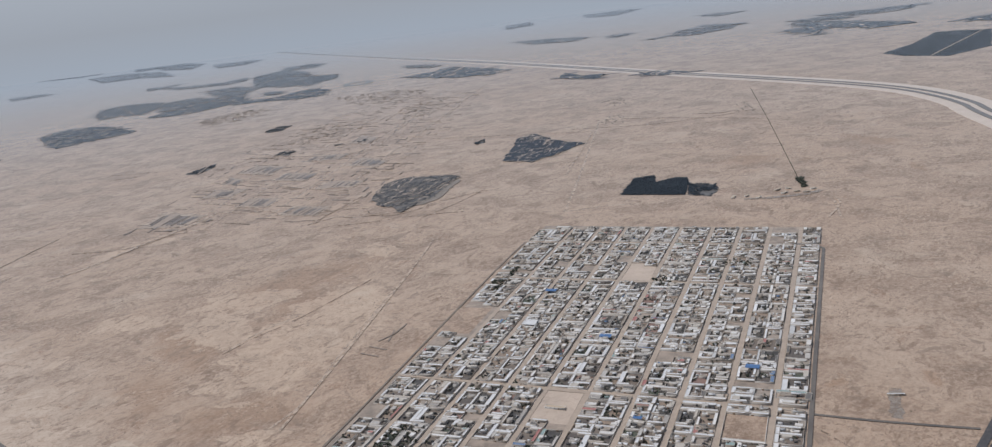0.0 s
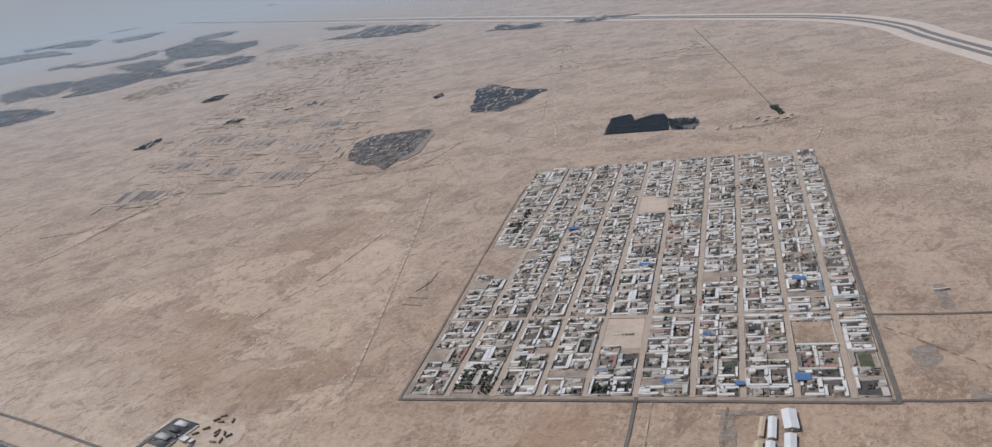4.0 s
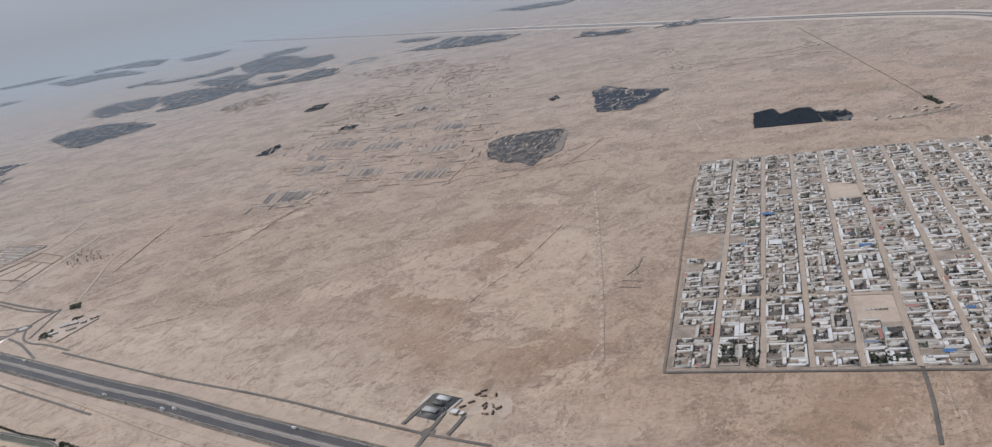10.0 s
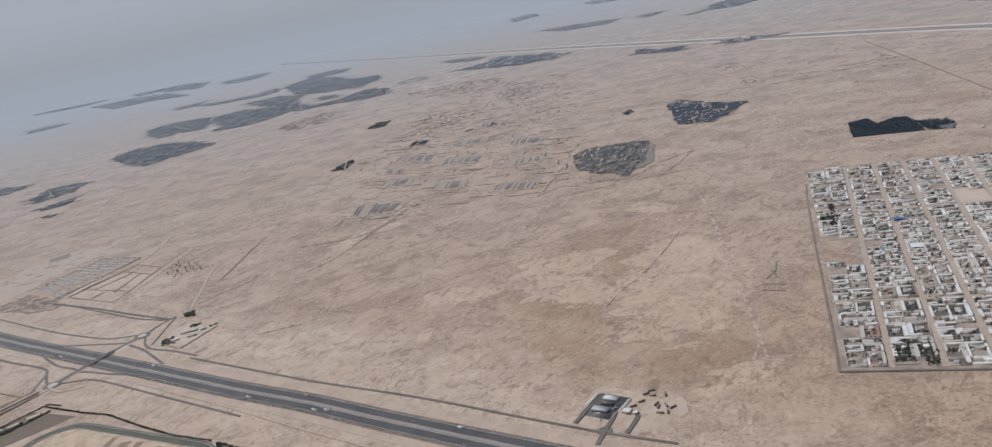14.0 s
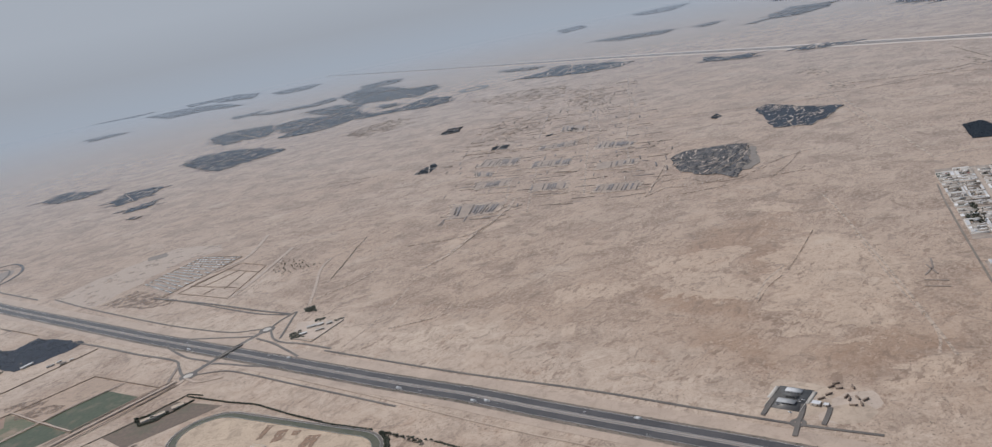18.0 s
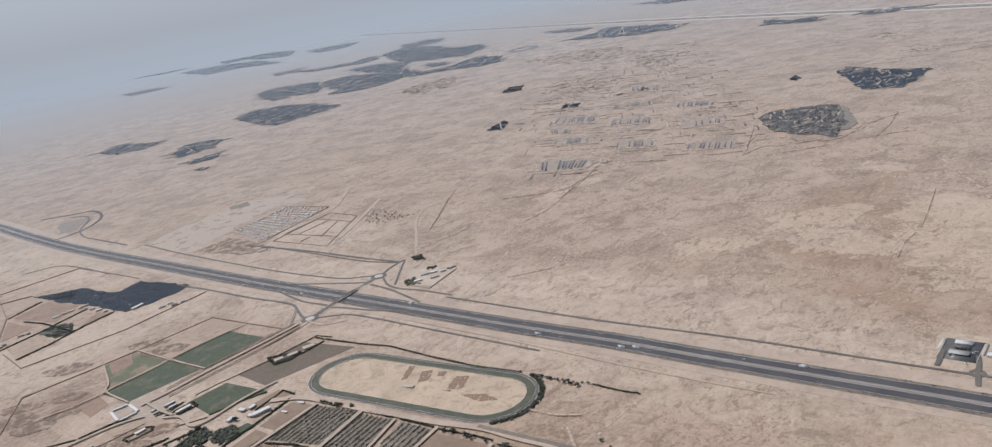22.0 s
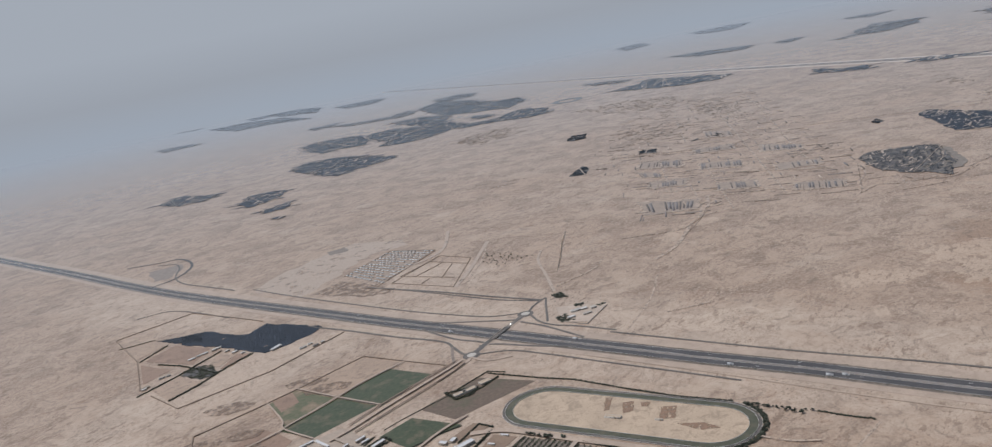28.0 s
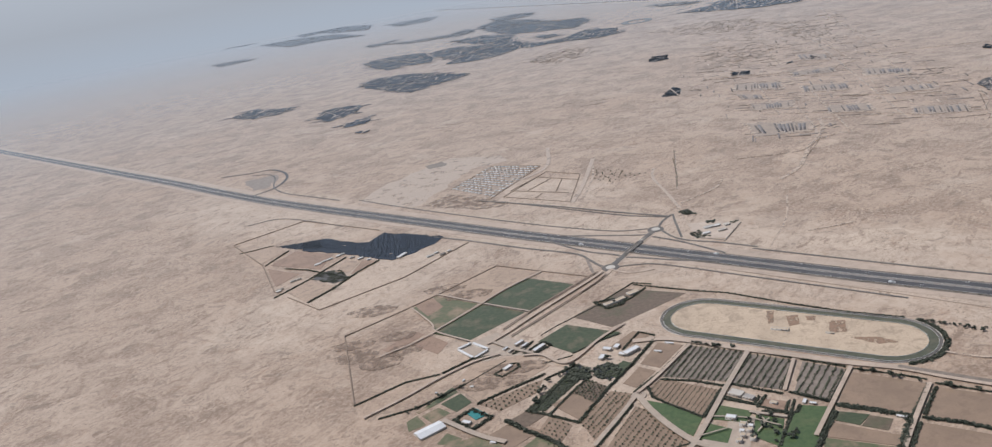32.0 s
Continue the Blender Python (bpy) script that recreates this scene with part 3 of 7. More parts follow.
def tuft_shapes(kind, seed, many=5):
    """Unit shapes: crowns of leaf blades that droop (palm) or clumps of tilted leaf plates (tree)."""
    rng = np.random.RandomState(seed)
    out = []
    for _ in range(many):
        v, f = [], []
        if kind == "palm":
            for i in range(8):
                a = 2 * math.pi * i / 8 + rng.uniform(-0.3, 0.3)
                r, w = rng.uniform(0.8, 1.1), 0.34
                d, s = np.array([math.cos(a), math.sin(a), 0]), np.array([-math.sin(a), math.cos(a), 0])
                b = len(v)
                v += [np.array([0, 0, 1.0]), d * 0.55 * r + s * w + (0, 0, 1.02), d * r + (0, 0, 0.45), d * 0.55 * r - s * w + (0, 0, 0.98)]
                f.append((b, b + 3, b + 2, b + 1))
        else:
            for i in range(14):
                a, h = rng.uniform(0, 2 * math.pi), rng.uniform(0.12, 1.0)
                rad = math.sqrt(max(0.05, 1 - (h - 0.35) ** 2 * 2)) * rng.uniform(0.15, 0.72)
                c = np.array([rad * math.cos(a), rad * math.sin(a), h])
                e1, e2 = rng.normal(size=3), rng.normal(size=3)
                e1 = e1 * (1, 1, 0.5) / np.linalg.norm(e1) * 0.55
                e2 = e2 * (1, 1, 0.5) / np.linalg.norm(e2) * 0.55
                b = len(v)
                v += [c - e1, c - e2, c + e1, c + e2]
                f.append((b, b + 1, b + 2, b + 3))
        out.append((np.array(v), np.array(f)))
    return out


PALMS, TREES = tuft_shapes("palm", 3), tuft_shapes("tree", 5)


def scatter(soup, pts, size, shapes, rng, mat=0, z=0.0, tall=1.0):
    """Sets a crown at every point, turned and sized at random."""
    pts = np.asarray(pts, float).reshape(-1, 2)
    which = rng.randint(0, len(shapes), len(pts))
    for k, (v, f) in enumerate(shapes):
        p = pts[which == k]
        if not len(p):
            continue
        a, s = rng.uniform(0, 6.283, len(p)), size * rng.uniform(0.7, 1.25, len(p))
        c, d = np.cos(a)[:, None], np.sin(a)[:, None]
        x = p[:, :1] + s[:, None] * (v[:, 0] * c - v[:, 1] * d)
        y = p[:, 1:] + s[:, None] * (v[:, 0] * d + v[:, 1] * c)
        h = z + s[:, None] * v[:, 2] * tall
        q = np.stack([x, y, h], -1).reshape(-1, 3)
        soup.add(q, (f[None] + (np.arange(len(p)) * len(v))[:, None, None]).reshape(-1, f.shape[1]), mat)


def inside(pts, poly):
    x, y = pts[:, 0], pts[:, 1]
    hit = np.zeros(len(pts), bool)
    for (ax, ay), (bx, by) in zip(poly, poly[1:] + poly[:1]):
        cross = (ay > y) != (by > y)
        hit ^= cross & (x < (bx - ax) * (y - ay) / ((by - ay) or 1e-9) + ax)
    return hit


def fill(poly, spacing, rng, rows=None, jitter=0.25):
    """Points over the inside of poly, in rows along the angle rows, or loosely."""
    p = np.array(poly)
    mid = p.mean(0)
    reach = np.hypot(*(p - mid).T).max() + 20
    sx, sy = spacing if isinstance(spacing, tuple) else (spacing, spacing)
    gx, gy = np.meshgrid(np.arange(-reach, reach, sx), np.arange(-reach, reach, sy))
    q = np.stack([gx.ravel(), gy.ravel()], 1)
    q += rng.uniform(-1, 1, q.shape) * (jitter * sx, jitter * sy)
    a = rows if rows is not None else 0.4
    q = q @ np.array([[math.cos(a), math.sin(a)], [-math.sin(a), math.cos(a)]]) + mid
    return q[inside(q, [tuple(c) for c in poly])]


def along(pts, spacing, rng, spread=0.0):
    out = []
    for a, b in zip(pts, pts[1:]):
        a, b = np.array(a), np.array(b)
        d = np.linalg.norm(b - a)
        k = max(1, int(d / spacing))
        for i in range(k):
            out.append(a + (b - a) * (i + rng.uniform(0, 0.6)) / k + rng.uniform(-spread, spread, 2))
    return np.array(out)


RNG = np.random.RandomState(11)


def grove(outline, size, label, gaps=0.0, soil="under", name="palm_grove", shapes=None, leaves="palm", step=1.0, edge=0.25, cut=4.0, lanes=0, lane_width=0.7):
    """A grove: dark soil with an uneven edge, and crowns close together over it, with clearings."""
    rnd = random.Random(int(abs(outline[0][0]) * 7 + abs(outline[0][1])))
    rough = ragged(list(outline), size * cut, size * cut * edge, rnd)
    top = thing(name, label, "palm grove", "", "stuff")
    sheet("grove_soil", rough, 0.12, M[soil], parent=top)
    pts = fill(rough, size * 1.2 * step, RNG, jitter=0.45)
    if gaps:
        g = size * 1.9
        keep = [noise.noise((x / (g * 3.0), y / g, 3.0)) + 0.6 * noise.noise((x / (g * 5.0), y / (g * 5.0), 8.0)) > -0.34 + 1.3 * gaps for x, y in pts]
        pts = pts[np.array(keep)]
    for k in range(lanes):
        a, b = rnd.sample(rough, 2)
        if k % 2 == 0:
            b = rough[(rough.index(a) + len(rough) // 2 + rnd.randint(-2, 2)) % len(rough)]
        road("lane", [a, b], size * lane_width, M["track"], parent=top, z=0.2)
        a, b = np.array(a), np.array(b)
        d = (b - a) / (np.linalg.norm(b - a) or 1.0)
        pts = pts[np.abs((pts[:, 0] - a[0]) * d[1] - (pts[:, 1] - a[1]) * d[0]) > size * (lane_width / 2 + 0.4)]
    soup = Soup()
    scatter(soup, pts, size, shapes or PALMS, RNG, 0, 0.1, 0.5 if size < 2.4 else 0.4 / size)
    soup.build("palm_crowns", [M[leaves]], top, kind="stuff")
    return top


def far_grove(outline, size, label, gaps, lanes, soil="farsoil", bare="ruinsoil"):
    """A distant grove: dark soil, palm shade and haze put into its colour, with an uneven edge, broken by bare strips
    and lanes, with palms over it.
    """
    rnd = random.Random(int(abs(outline[0][0]) * 5 + abs(outline[0][1])))
    rough = ragged(list(outline), size * 8, size * 2.4, rnd)
    top = thing("palm_grove", label, "palm grove", "", "stuff")
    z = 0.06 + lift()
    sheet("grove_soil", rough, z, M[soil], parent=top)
    pts = fill(rough, (size * 2.5, size * 1.9), RNG, 0.12, 0.45)
    if size > 2.3:
        rows = Soup()
        for k in range(3 * len(outline)):
            x, y = rnd.choice(rough)
            lx, ly, turn = size * rnd.uniform(6, 26), size * rnd.uniform(1.5, 5.0), rnd.uniform(-0.25, 0.35)
            c, s = math.cos(turn), math.sin(turn)
            ends = [(math.cos(a) * lx / 2 * rnd.uniform(0.8, 1.1), math.sin(a) * ly / 2 * rnd.uniform(0.7, 1.2)) for a in np.linspace(0, 2 * math.pi, 7)[:6]]
            rows.add([(x + c * px - s * py, y + s * px + c * py, z + 0.01 + 0.002 * k) for px, py in ends], [tuple(range(6))])
        rows.build("outlying_row", [M[soil]], top, "straggling rows of palms at the edge", kind="stuff")
    strips = Soup()
    many = min(140, int(2 + abs(area(rough)) / (size * size * 100) * (0.8 + 6 * gaps) * (gaps > 0)))
    for k in range(many):
        x, y = pts[rnd.randrange(len(pts))]
        lx, ly, turn = size * rnd.uniform(4, 17), size * rnd.uniform(0.8, 2.6), rnd.choice((0.1, 0.3, 0.8, 0.9, 1.4)) + rnd.uniform(-0.12, 0.12)
        c, s = math.cos(turn), math.sin(turn)
        ringed = [(math.cos(a) * lx / 2 * rnd.uniform(0.7, 1.1), math.sin(a) * ly / 2 * rnd.uniform(0.6, 1.2)) for a in np.linspace(0, 2 * math.pi, 9)[:8]]
        strips.add([(x + c * px - s * py, y + s * px + c * py, z + 0.12 + 0.002 * k) for px, py in ringed], [tuple(range(8))], k % 3 == 0)
        dx, dy = pts[:, 0] - x, pts[:, 1] - y
        keep = ((dx * c + dy * s) / (lx / 2)) ** 2 + ((dy * c - dx * s) / (ly / 2)) ** 2 > 1.0
        pts = pts[keep] if keep.sum() > 4 else pts
    strips.build("bare_strip", [M[bare], M["track"]], top, "bare soil strips between the palms", kind="stuff")
    for k in range(lanes):
        a = rnd.choice(rough)
        b = rough[(rough.index(a) + len(rough) // 2 + rnd.randint(-3, 3)) % len(rough)]
        road("lane", [a, b], size * 0.5, M["track"], parent=top, z=0.45)
    if soil == "scrubgrove":
        pts = pts[np.array([noise.noise((x / 9, y / 14, 2.0)) > -0.2 for x, y in pts])]
    crowns = Soup()
    scatter(crowns, pts, size * 0.8, PALMS, RNG, 0, z + 0.05, 0.6 / size)
    crowns.build("palm_crowns", [M["farpalm"]], top, kind="stuff")
    return top


def hedge(pts, size, label="dark green hedge of dense shrubs", rows=2, name="hedge", gap=0.9, tall=1.0):
    soup = Soup()
    p = along(pts, size * gap * 0.4 / rows, RNG, size * 0.27 * rows)
    scatter(soup, p, size * 0.62, TREES, RNG, 0, -0.1 * size, tall)
    return soup.build(name, [M["leaf"]], None, label, "hedge", "", "stuff")


def orchard(poly, spacing, size, rows, label, soil="earth", shapes=None, name="orchard"):
    top = thing(name, label, "orchard", "", "stuff")
    sheet("orchard_soil", poly, 0.14, M[soil], parent=top)
    soup = Soup()
    scatter(soup, fill(poly, spacing, RNG, rows, 0.1), size, shapes or TREES, RNG, 0, 0.1)
    soup.build("orchard_trees", [M["garden"]], top, kind="stuff")
    return top


def bank(pts, width, height, name, label, mat, category="wall", parent=None):
    """A wall or an earth bank along a line."""
    verts, faces = [], []
    pts = [Vector(p) for p in pts]
    for i, p in enumerate(pts):
        d = (pts[min(i + 1, len(pts) - 1)] - pts[max(i - 1, 0)]).normalized()
        s = Vector((-d.y, d.x))
        for w, z in ((-1, -0.1), (-0.97, height), (0.97, height), (1, -0.1)):
            q = p + s * w * width / 2
            verts.append((q.x, q.y, z))
        if i:
            a = 4 * (i - 1)
            faces += [(a + j + 1, a + 5 + j, a + 4 + j, a + j) for j in range(3)]
    faces += [(0, 1, 2, 3), (len(verts) - 1, len(verts) - 2, len(verts) - 3, len(verts) - 4)]
    ob = mesh_ob(name, verts, faces, M[mat], parent)
    return tagged(ob, label, category, "", "structure" if parent is None else "")


# ---------------------------------------------------------------- single trees
def make_tree(size, seed, shapes, name, label, leaves):
    rng = np.random.RandomState(seed)
    top = thing(name, label, "tree", "scattered trees")
    trunk = Soup()
    for k in range(6):
        a, b = 2 * math.pi * k / 6, 2 * math.pi * (k + 1) / 6
        r0, r1, h = 0.10 * size, 0.05 * size, 0.75 * size
        trunk.add([(r0 * math.cos(a), r0 * math.sin(a), -0.05), (r0 * math.cos(b), r0 * math.sin(b), -0.05), (r1 * math.cos(b), r1 * math.sin(b), h), (r1 * math.cos(a), r1 * math.sin(a), h)], [(0, 1, 2, 3)])
    for k in range(4):
        a = rng.uniform(0, 6.28)
        tip = np.array([math.cos(a), math.sin(a), 0]) * 0.5 * size + (0, 0, size * rng.uniform(0.7, 0.95))
        w = np.array([-math.sin(a), math.cos(a), 0]) * 0.03 * size
        foot = np.array([0, 0, 0.45 * size])
        trunk.add([foot - w, foot + w, tip + w * 0.4, tip - w * 0.4], [(0, 1, 2, 3)])
    trunk.build("trunk", [M["bark"]], top)
    crown = Soup()
    pts = rng.normal(size=(7, 2)) * 0.33 * size
    for p in pts:
        scatter(crown, [p], size * 0.5, shapes, rng, 0, size * rng.uniform(0.25, 0.6))
    crown.build("crown", [M[leaves]], top)
    return top


TREE_KINDS = [make_tree(1.5 + 0.25 * k, 20 + k, TREES, "tree", "small dark green broadleaf tree on dry soil", "leaf") for k in range(4)]
TREE_HOME = [(-262.0, 470.0), (-258.0, 467.0), (-255.0, 464.0), (-250.0, 461.0)]
for ob, (x, y) in zip(TREE_KINDS, TREE_HOME):
    ob.matrix_basis = pose(x, y, 0)
TREE_COUNT = [0]


def plant(x, y, size=1.0, group="scattered trees", label=""):
    """One more tree, a thing of its own."""
    TREE_COUNT[0] += 1
    src = TREE_KINDS[RNG.randint(0, 4)]
    ob = copy_thing(src, pose(x, y, 0, 0, 0, RNG.uniform(0, 360)) @ Matrix.Scale(size * RNG.uniform(0.8, 1.2), 4))
    return tagged(ob, label, "", group)

# ---------------------------------------------------------------- patches and tracks of the desert
PATCH_RND = random.Random(5)


def patch(outline, label="paler sand flat on the desert floor", mat="pale", z=0.04, step=7.0, jitter=3.0, name="sand_patch"):
    z += lift()
    p = ragged(list(outline), step, jitter, PATCH_RND)
    return sheet(name, p, z, M[mat], label, "ground")


patch([(125.3, 386.9), (144.4, 384.4), (146.9, 373.2), (136.6, 366.4), (125.1, 368.6), (121.3, 375.3)], mat="pale")
patch([(-578, 947), (-560, 1007), (-518, 1059), (-478, 1105), (-405, 1070), (-395, 1039), (-444, 1021), (-475, 938), (-505, 886)], "wide pale bulldozed sand flat", "faintchalk", step=12, jitter=4)
patch([(-490, 884), (-465, 921), (-431, 891), (-390, 847), (-390, 834), (-426, 838)], "dull brown graded soil beside a cabin camp", "faintdark", step=6, jitter=2)
patch([(-806, 1173), (-759, 1187), (-746, 1155), (-750, 1106), (-770, 1106)], "grey gravel inside the motorway loop", "grey", step=12)
patch([(550.5, 382.3), (556.7, 380.6), (543.6, 352.0), (538.4, 354.6)], "grey washed stain on the sand", "faintgrey", 0.05, 3, 1)
patch([(500, 284), (513, 281), (511, 273), (501, 276)], "pale grey wash beside a roundabout", "faintgrey", 0.05, 3, 1)
patch([(496, 324), (515, 329), (507, 311), (494, 307)], "pale grey wash on the sand", "faintgrey", 0.05, 3, 1)
patch([(-513, 1081), (-489, 1092), (-481, 1066), (-505, 1060)], "dark scrub patch on pale sand", "scrubsoil", 0.06)

for pts, w in (
    ([(525, 1315), (477, 1080), (442, 913), (417, 800)], 5),
    ([(417, 800), (462, 804), (493, 797)], 6),
    ([(-62, 899), (-34, 918), (-18, 995), (-9, 1073)], 5),
    ([(73, 934), (102, 1108), (168, 1506), (252, 2048)], 5),
    ([(142.3, 543.1), (159.9, 572.3), (182.4, 594.8)], 3),
    ([(49, 923), (101, 896), (167, 893), (225, 886)], 3),
    ([(-224.1, 706.0), (-224.3, 750.8), (-230.0, 838.4), (-228.8, 861.4)], 3),
    ([(-214.5, 795.1), (-199, 892), (-191, 949)], 3),
    ([(-309.3, 821.8), (-294, 893), (-288, 970)], 4),
    ([(-172.5, 610.6), (-142.9, 668.6), (-124.2, 728.5)], 3),
    ([(-96.7, 376.8), (-80.9, 394.0), (-63.1, 410.5)], 3),
    ([(204.4, 418.6), (218.5, 447.7), (231.6, 517.2), (257.6, 636.3)], 3),
    ([(651, 680), (660, 708), (666, 728)], 4),
    ([(168, 1506), (253, 1510), (297, 1883)], 4),
):
    road("dirt_track", pts, w * 0.6, M["faintpale"], "pale worn dirt track over the sand", z=0.05)

# ---------------------------------------------------------------- near motorway and its service roads
MWAY = [(-2020, 2275), (-1180, 1470), (-1010, 1308), (-925, 1226), (-838, 1140), (-730, 1037), (-627, 946), (-531, 865), (-448, 795), (-378, 736), (-316, 686), (-263, 643), (-215, 604), (-172, 569), (-134, 538), (-98, 510), (-67, 486), (-21, 447), (40, 397), (89, 357), (180, 279), (300, 176)]
road("verge", MWAY, 40, M["track"], "pale graded sand verge along the motorway", category="ground")
for off in (3.3, -6.3):
    road("carriageway", MWAY, 6.8, M["asphalt"], "dark asphalt motorway carriageway with three lanes", z=0.16, off=off)
for off, wide in ((7.8, 2.2), (-11.2, 3.0)):
    road("planted_verge", MWAY, wide, M["scrubsoil"], "brown planted strip beside the motorway", z=0.12, off=off, category="ground")
road("median", MWAY, 1.9, M["medianstone"], "pale grey paved median between the carriageways", z=0.2, off=-1.5)
for off in (0.2, 6.4, -3.2, -9.4):
    road("lane_line", MWAY, 0.09, M["line"], "white painted edge line on the motorway", z=0.20, off=off)
v, f = strip_data(smooth_line(MWAY[4:], 4), 0.3, 0.6, -1.5)
tagged(mesh_ob("barrier", v, [tuple(reversed(q)) for q in f], M["concrete"]), "low grey concrete barrier on the motorway median", "barrier", "", "structure")

ROADS = (
    ([(-582, 957), (-505, 883), (-379.7, 771.5), (-321.8, 725.5), (-286.4, 701.6), (-261.5, 695.4), (-252.1, 690.4)], 2.4, "oldroad"),
    ([(-248.4, 686.7), (-240.7, 664.4), (-228.7, 650.2), (-209.0, 637.1), (-181.6, 614.3)], 2.6, "oldroad"),
    ([(-186.5, 612.6), (-143.3, 576.7), (-73.7, 519.6), (-15.2, 475.5), (20.2, 447.5), (62.6, 411.7), (100.5, 380.3), (119.2, 366.2), (138.6, 352.2)], 2.4, "oldroad"),
    ([(-399, 852), (-341.0, 801.0), (-277.7, 744.7), (-237.1, 718.3)], 2.6, "oldroad"),
    ([(-237.1, 718.3), (-231.8, 722.8), (-232.8, 704.8), (-234.4, 661.1)], 2.4, "oldroad"),
    ([(-237.1, 718.3), (-244.4, 707.5), (-249.4, 694.2)], 2.8, "oldroad"),
    ([(-262.9, 680.7), (-270.2, 682.9), (-304.4, 697.1), (-340.1, 712.0)], 2.8, "oldroad"),
    ([(-257.9, 673.2), (-239.2, 654.0), (-220.9, 629.4), (-208.2, 611.5)], 2.8, "oldroad"),
    ([(-290.1, 639.3), (-296.3, 645.3), (-317.0, 661.3), (-339.8, 688.4), (-348.9, 702.8)], 2.8, "oldroad"),
    ([(-294.7, 634.2), (-279.7, 631.5), (-249.6, 613.0), (-216.1, 595.7)], 2.8, "oldroad"),
    ([(-472, 772), (-428.3, 739.2), (-375.5, 696.1), (-328.3, 660.6), (-317.3, 642.0), (-309.6, 625.6), (-302.0, 616.5)], 3.0, "oldroad"),
    ([(-296.7, 616.8), (-280.9, 615.1), (-265.6, 610.7), (-241.8, 593.0), (-198.8, 556.9), (-156.7, 521.9), (-117.7, 489.2)], 2.2, "oldroad"),
    ([(-212.6, 576.8), (-140.7, 515.5), (-97.5, 476.9), (-59.9, 443.3), (-26.5, 415.1), (3.5, 391.1)], 1.4, "track"),
    ([(-302.2, 611.2), (-305.1, 604.5), (-315.3, 590.9), (-328.7, 576.9)], 4.0, "track"),
    ([(-302.1, 613.8), (-287.2, 600.4), (-266.6, 600.3)], 3.0, "track"),
    ([(-318.4, 642.5), (-316.7, 620.5), (-314.9, 606.2)], 3.0, "grey"),
    ([(-769, 1064), (-736, 1097), (-731, 1146), (-748, 1191), (-780, 1227), (-810, 1225), (-864, 1231)], 5.0, "asphalt"),
    ([(-610, 971), (-666, 1020), (-710, 1060), (-738, 1105), (-753, 1160), (-772, 1193), (-803, 1206)], 3.0, "oldroad"),
    ([(-715, 922), (-679, 930), (-635, 902), (-580, 855)], 2.2, "oldroad"),
)
for pts, w, mat in ROADS:
    road("service_road", pts, w * 0.8, M[mat], {"track": "pale sandy service road", "grey": "grey gravel slip road"}.get(mat, "narrow dark asphalt service road through the sand"), z=0.24)


def ring(name, centre, r0, r1, z, mat, label, squash=1.0, n=32, parent=None, category="road"):
    verts = []
    for i in range(n):
        a = 2 * math.pi * i / n
        for r, zz in ((r0, z), (r1, z), (r1 + 0.3, z - 0.3)):
            verts.append((centre[0] + r * math.cos(a), centre[1] + r * math.sin(a) * squash, zz))
    faces = []
    for i in range(n):
        j = (i + 1) % n
        faces += [(3 * i, 3 * i + 1, 3 * j + 1, 3 * j), (3 * i + 1, 3 * i + 2, 3 * j + 2, 3 * j + 1)]
    ob = mesh_ob(name, verts, faces, M[mat], parent)
    return tagged(ob, label, category, "", "structure") if parent is None else ob


def disc(name, centre, r, z, mat, label, n=32, parent=None):
    p = [(centre[0] + r * math.cos(2 * math.pi * i / n), centre[1] + r * math.sin(2 * math.pi * i / n)) for i in range(n)]
    return sheet(name, p, z, M[mat], label, "ground", parent=parent)


RB_N, RB_S = [(-252.6, 690.7)][0], [(-300.9, 617.4)][0]
for c in (RB_N, RB_S):
    ring("roundabout", c, 4.0, 7.2, 0.3, "oldroad", "small asphalt roundabout at the motorway overpass")
    disc("roundabout_island", c, 3.9, 0.45, "concrete", "pale paved island in a roundabout")


def overpass(a, b, width=5.0, h=0.85):
    """The bridge over the motorway: deck, parapets, abutments, a row of piers and two sloping approaches."""
    a, b = Vector(a), Vector(b)
    d = (b - a).normalized()
    s = Vector((-d.y, d.x))
    length = (b - a).length
    mid = (a + b) / 2
    top = thing("overpass", "grey concrete road bridge across the motorway", "bridge", at=(mid.x, mid.y, 0), turn=math.degrees(math.atan2(d.y, d.x)))
    half = 13.0
    deck = Soup()
    deck.box(0, 0, h - 0.35, 2 * half, width, 0.35)
    deck.add([(-half, -width / 2, h - 0.35), (half, -width / 2, h - 0.35), (half, width / 2, h - 0.35), (-half, width / 2, h - 0.35)], [(0, 3, 2, 1)])
    deck.build("deck", [M["oldroad"]], top)
    for side in (-1, 1):
        p = Soup()
        p.box(0, side * (width / 2 - 0.1), h, 2 * half, 0.2, 0.4)
        p.build("parapet", [M["concrete"]], top)
    for x in (-half + 0.4, 0, half - 0.4):
        for y in (-1.3, 1.3):
            p = Soup()
            p.box(x, y, 0, 0.5, 0.5, h - 0.3)
            p.build("pier", [M["concrete"]], top)
    for side, end in ((-1, -length / 2 + 6), (1, length / 2 - 6)):
        p = Soup()
        x0, x1 = side * half, end
        w0, w1 = width / 2, width / 2 + 0.4
        p.add([(x0, -w0, h), (x0, w0, h), (x1, w1, 0.3), (x1, -w1, 0.3), (x0, -w0 - 3, 0), (x0, w0 + 3, 0), (x1, w1 + 0.4, 0), (x1, -w1 - 0.4, 0)], [(0, 1, 2, 3), (0, 3, 7, 4), (1, 5, 6, 2), (0, 4, 5, 1)])
        p.m[0][:] = [0, 1, 1, 1]
        p.build("approach_bank", [M["oldroad"], M["track"]], top, "asphalt ramp on a sloping sand bank")


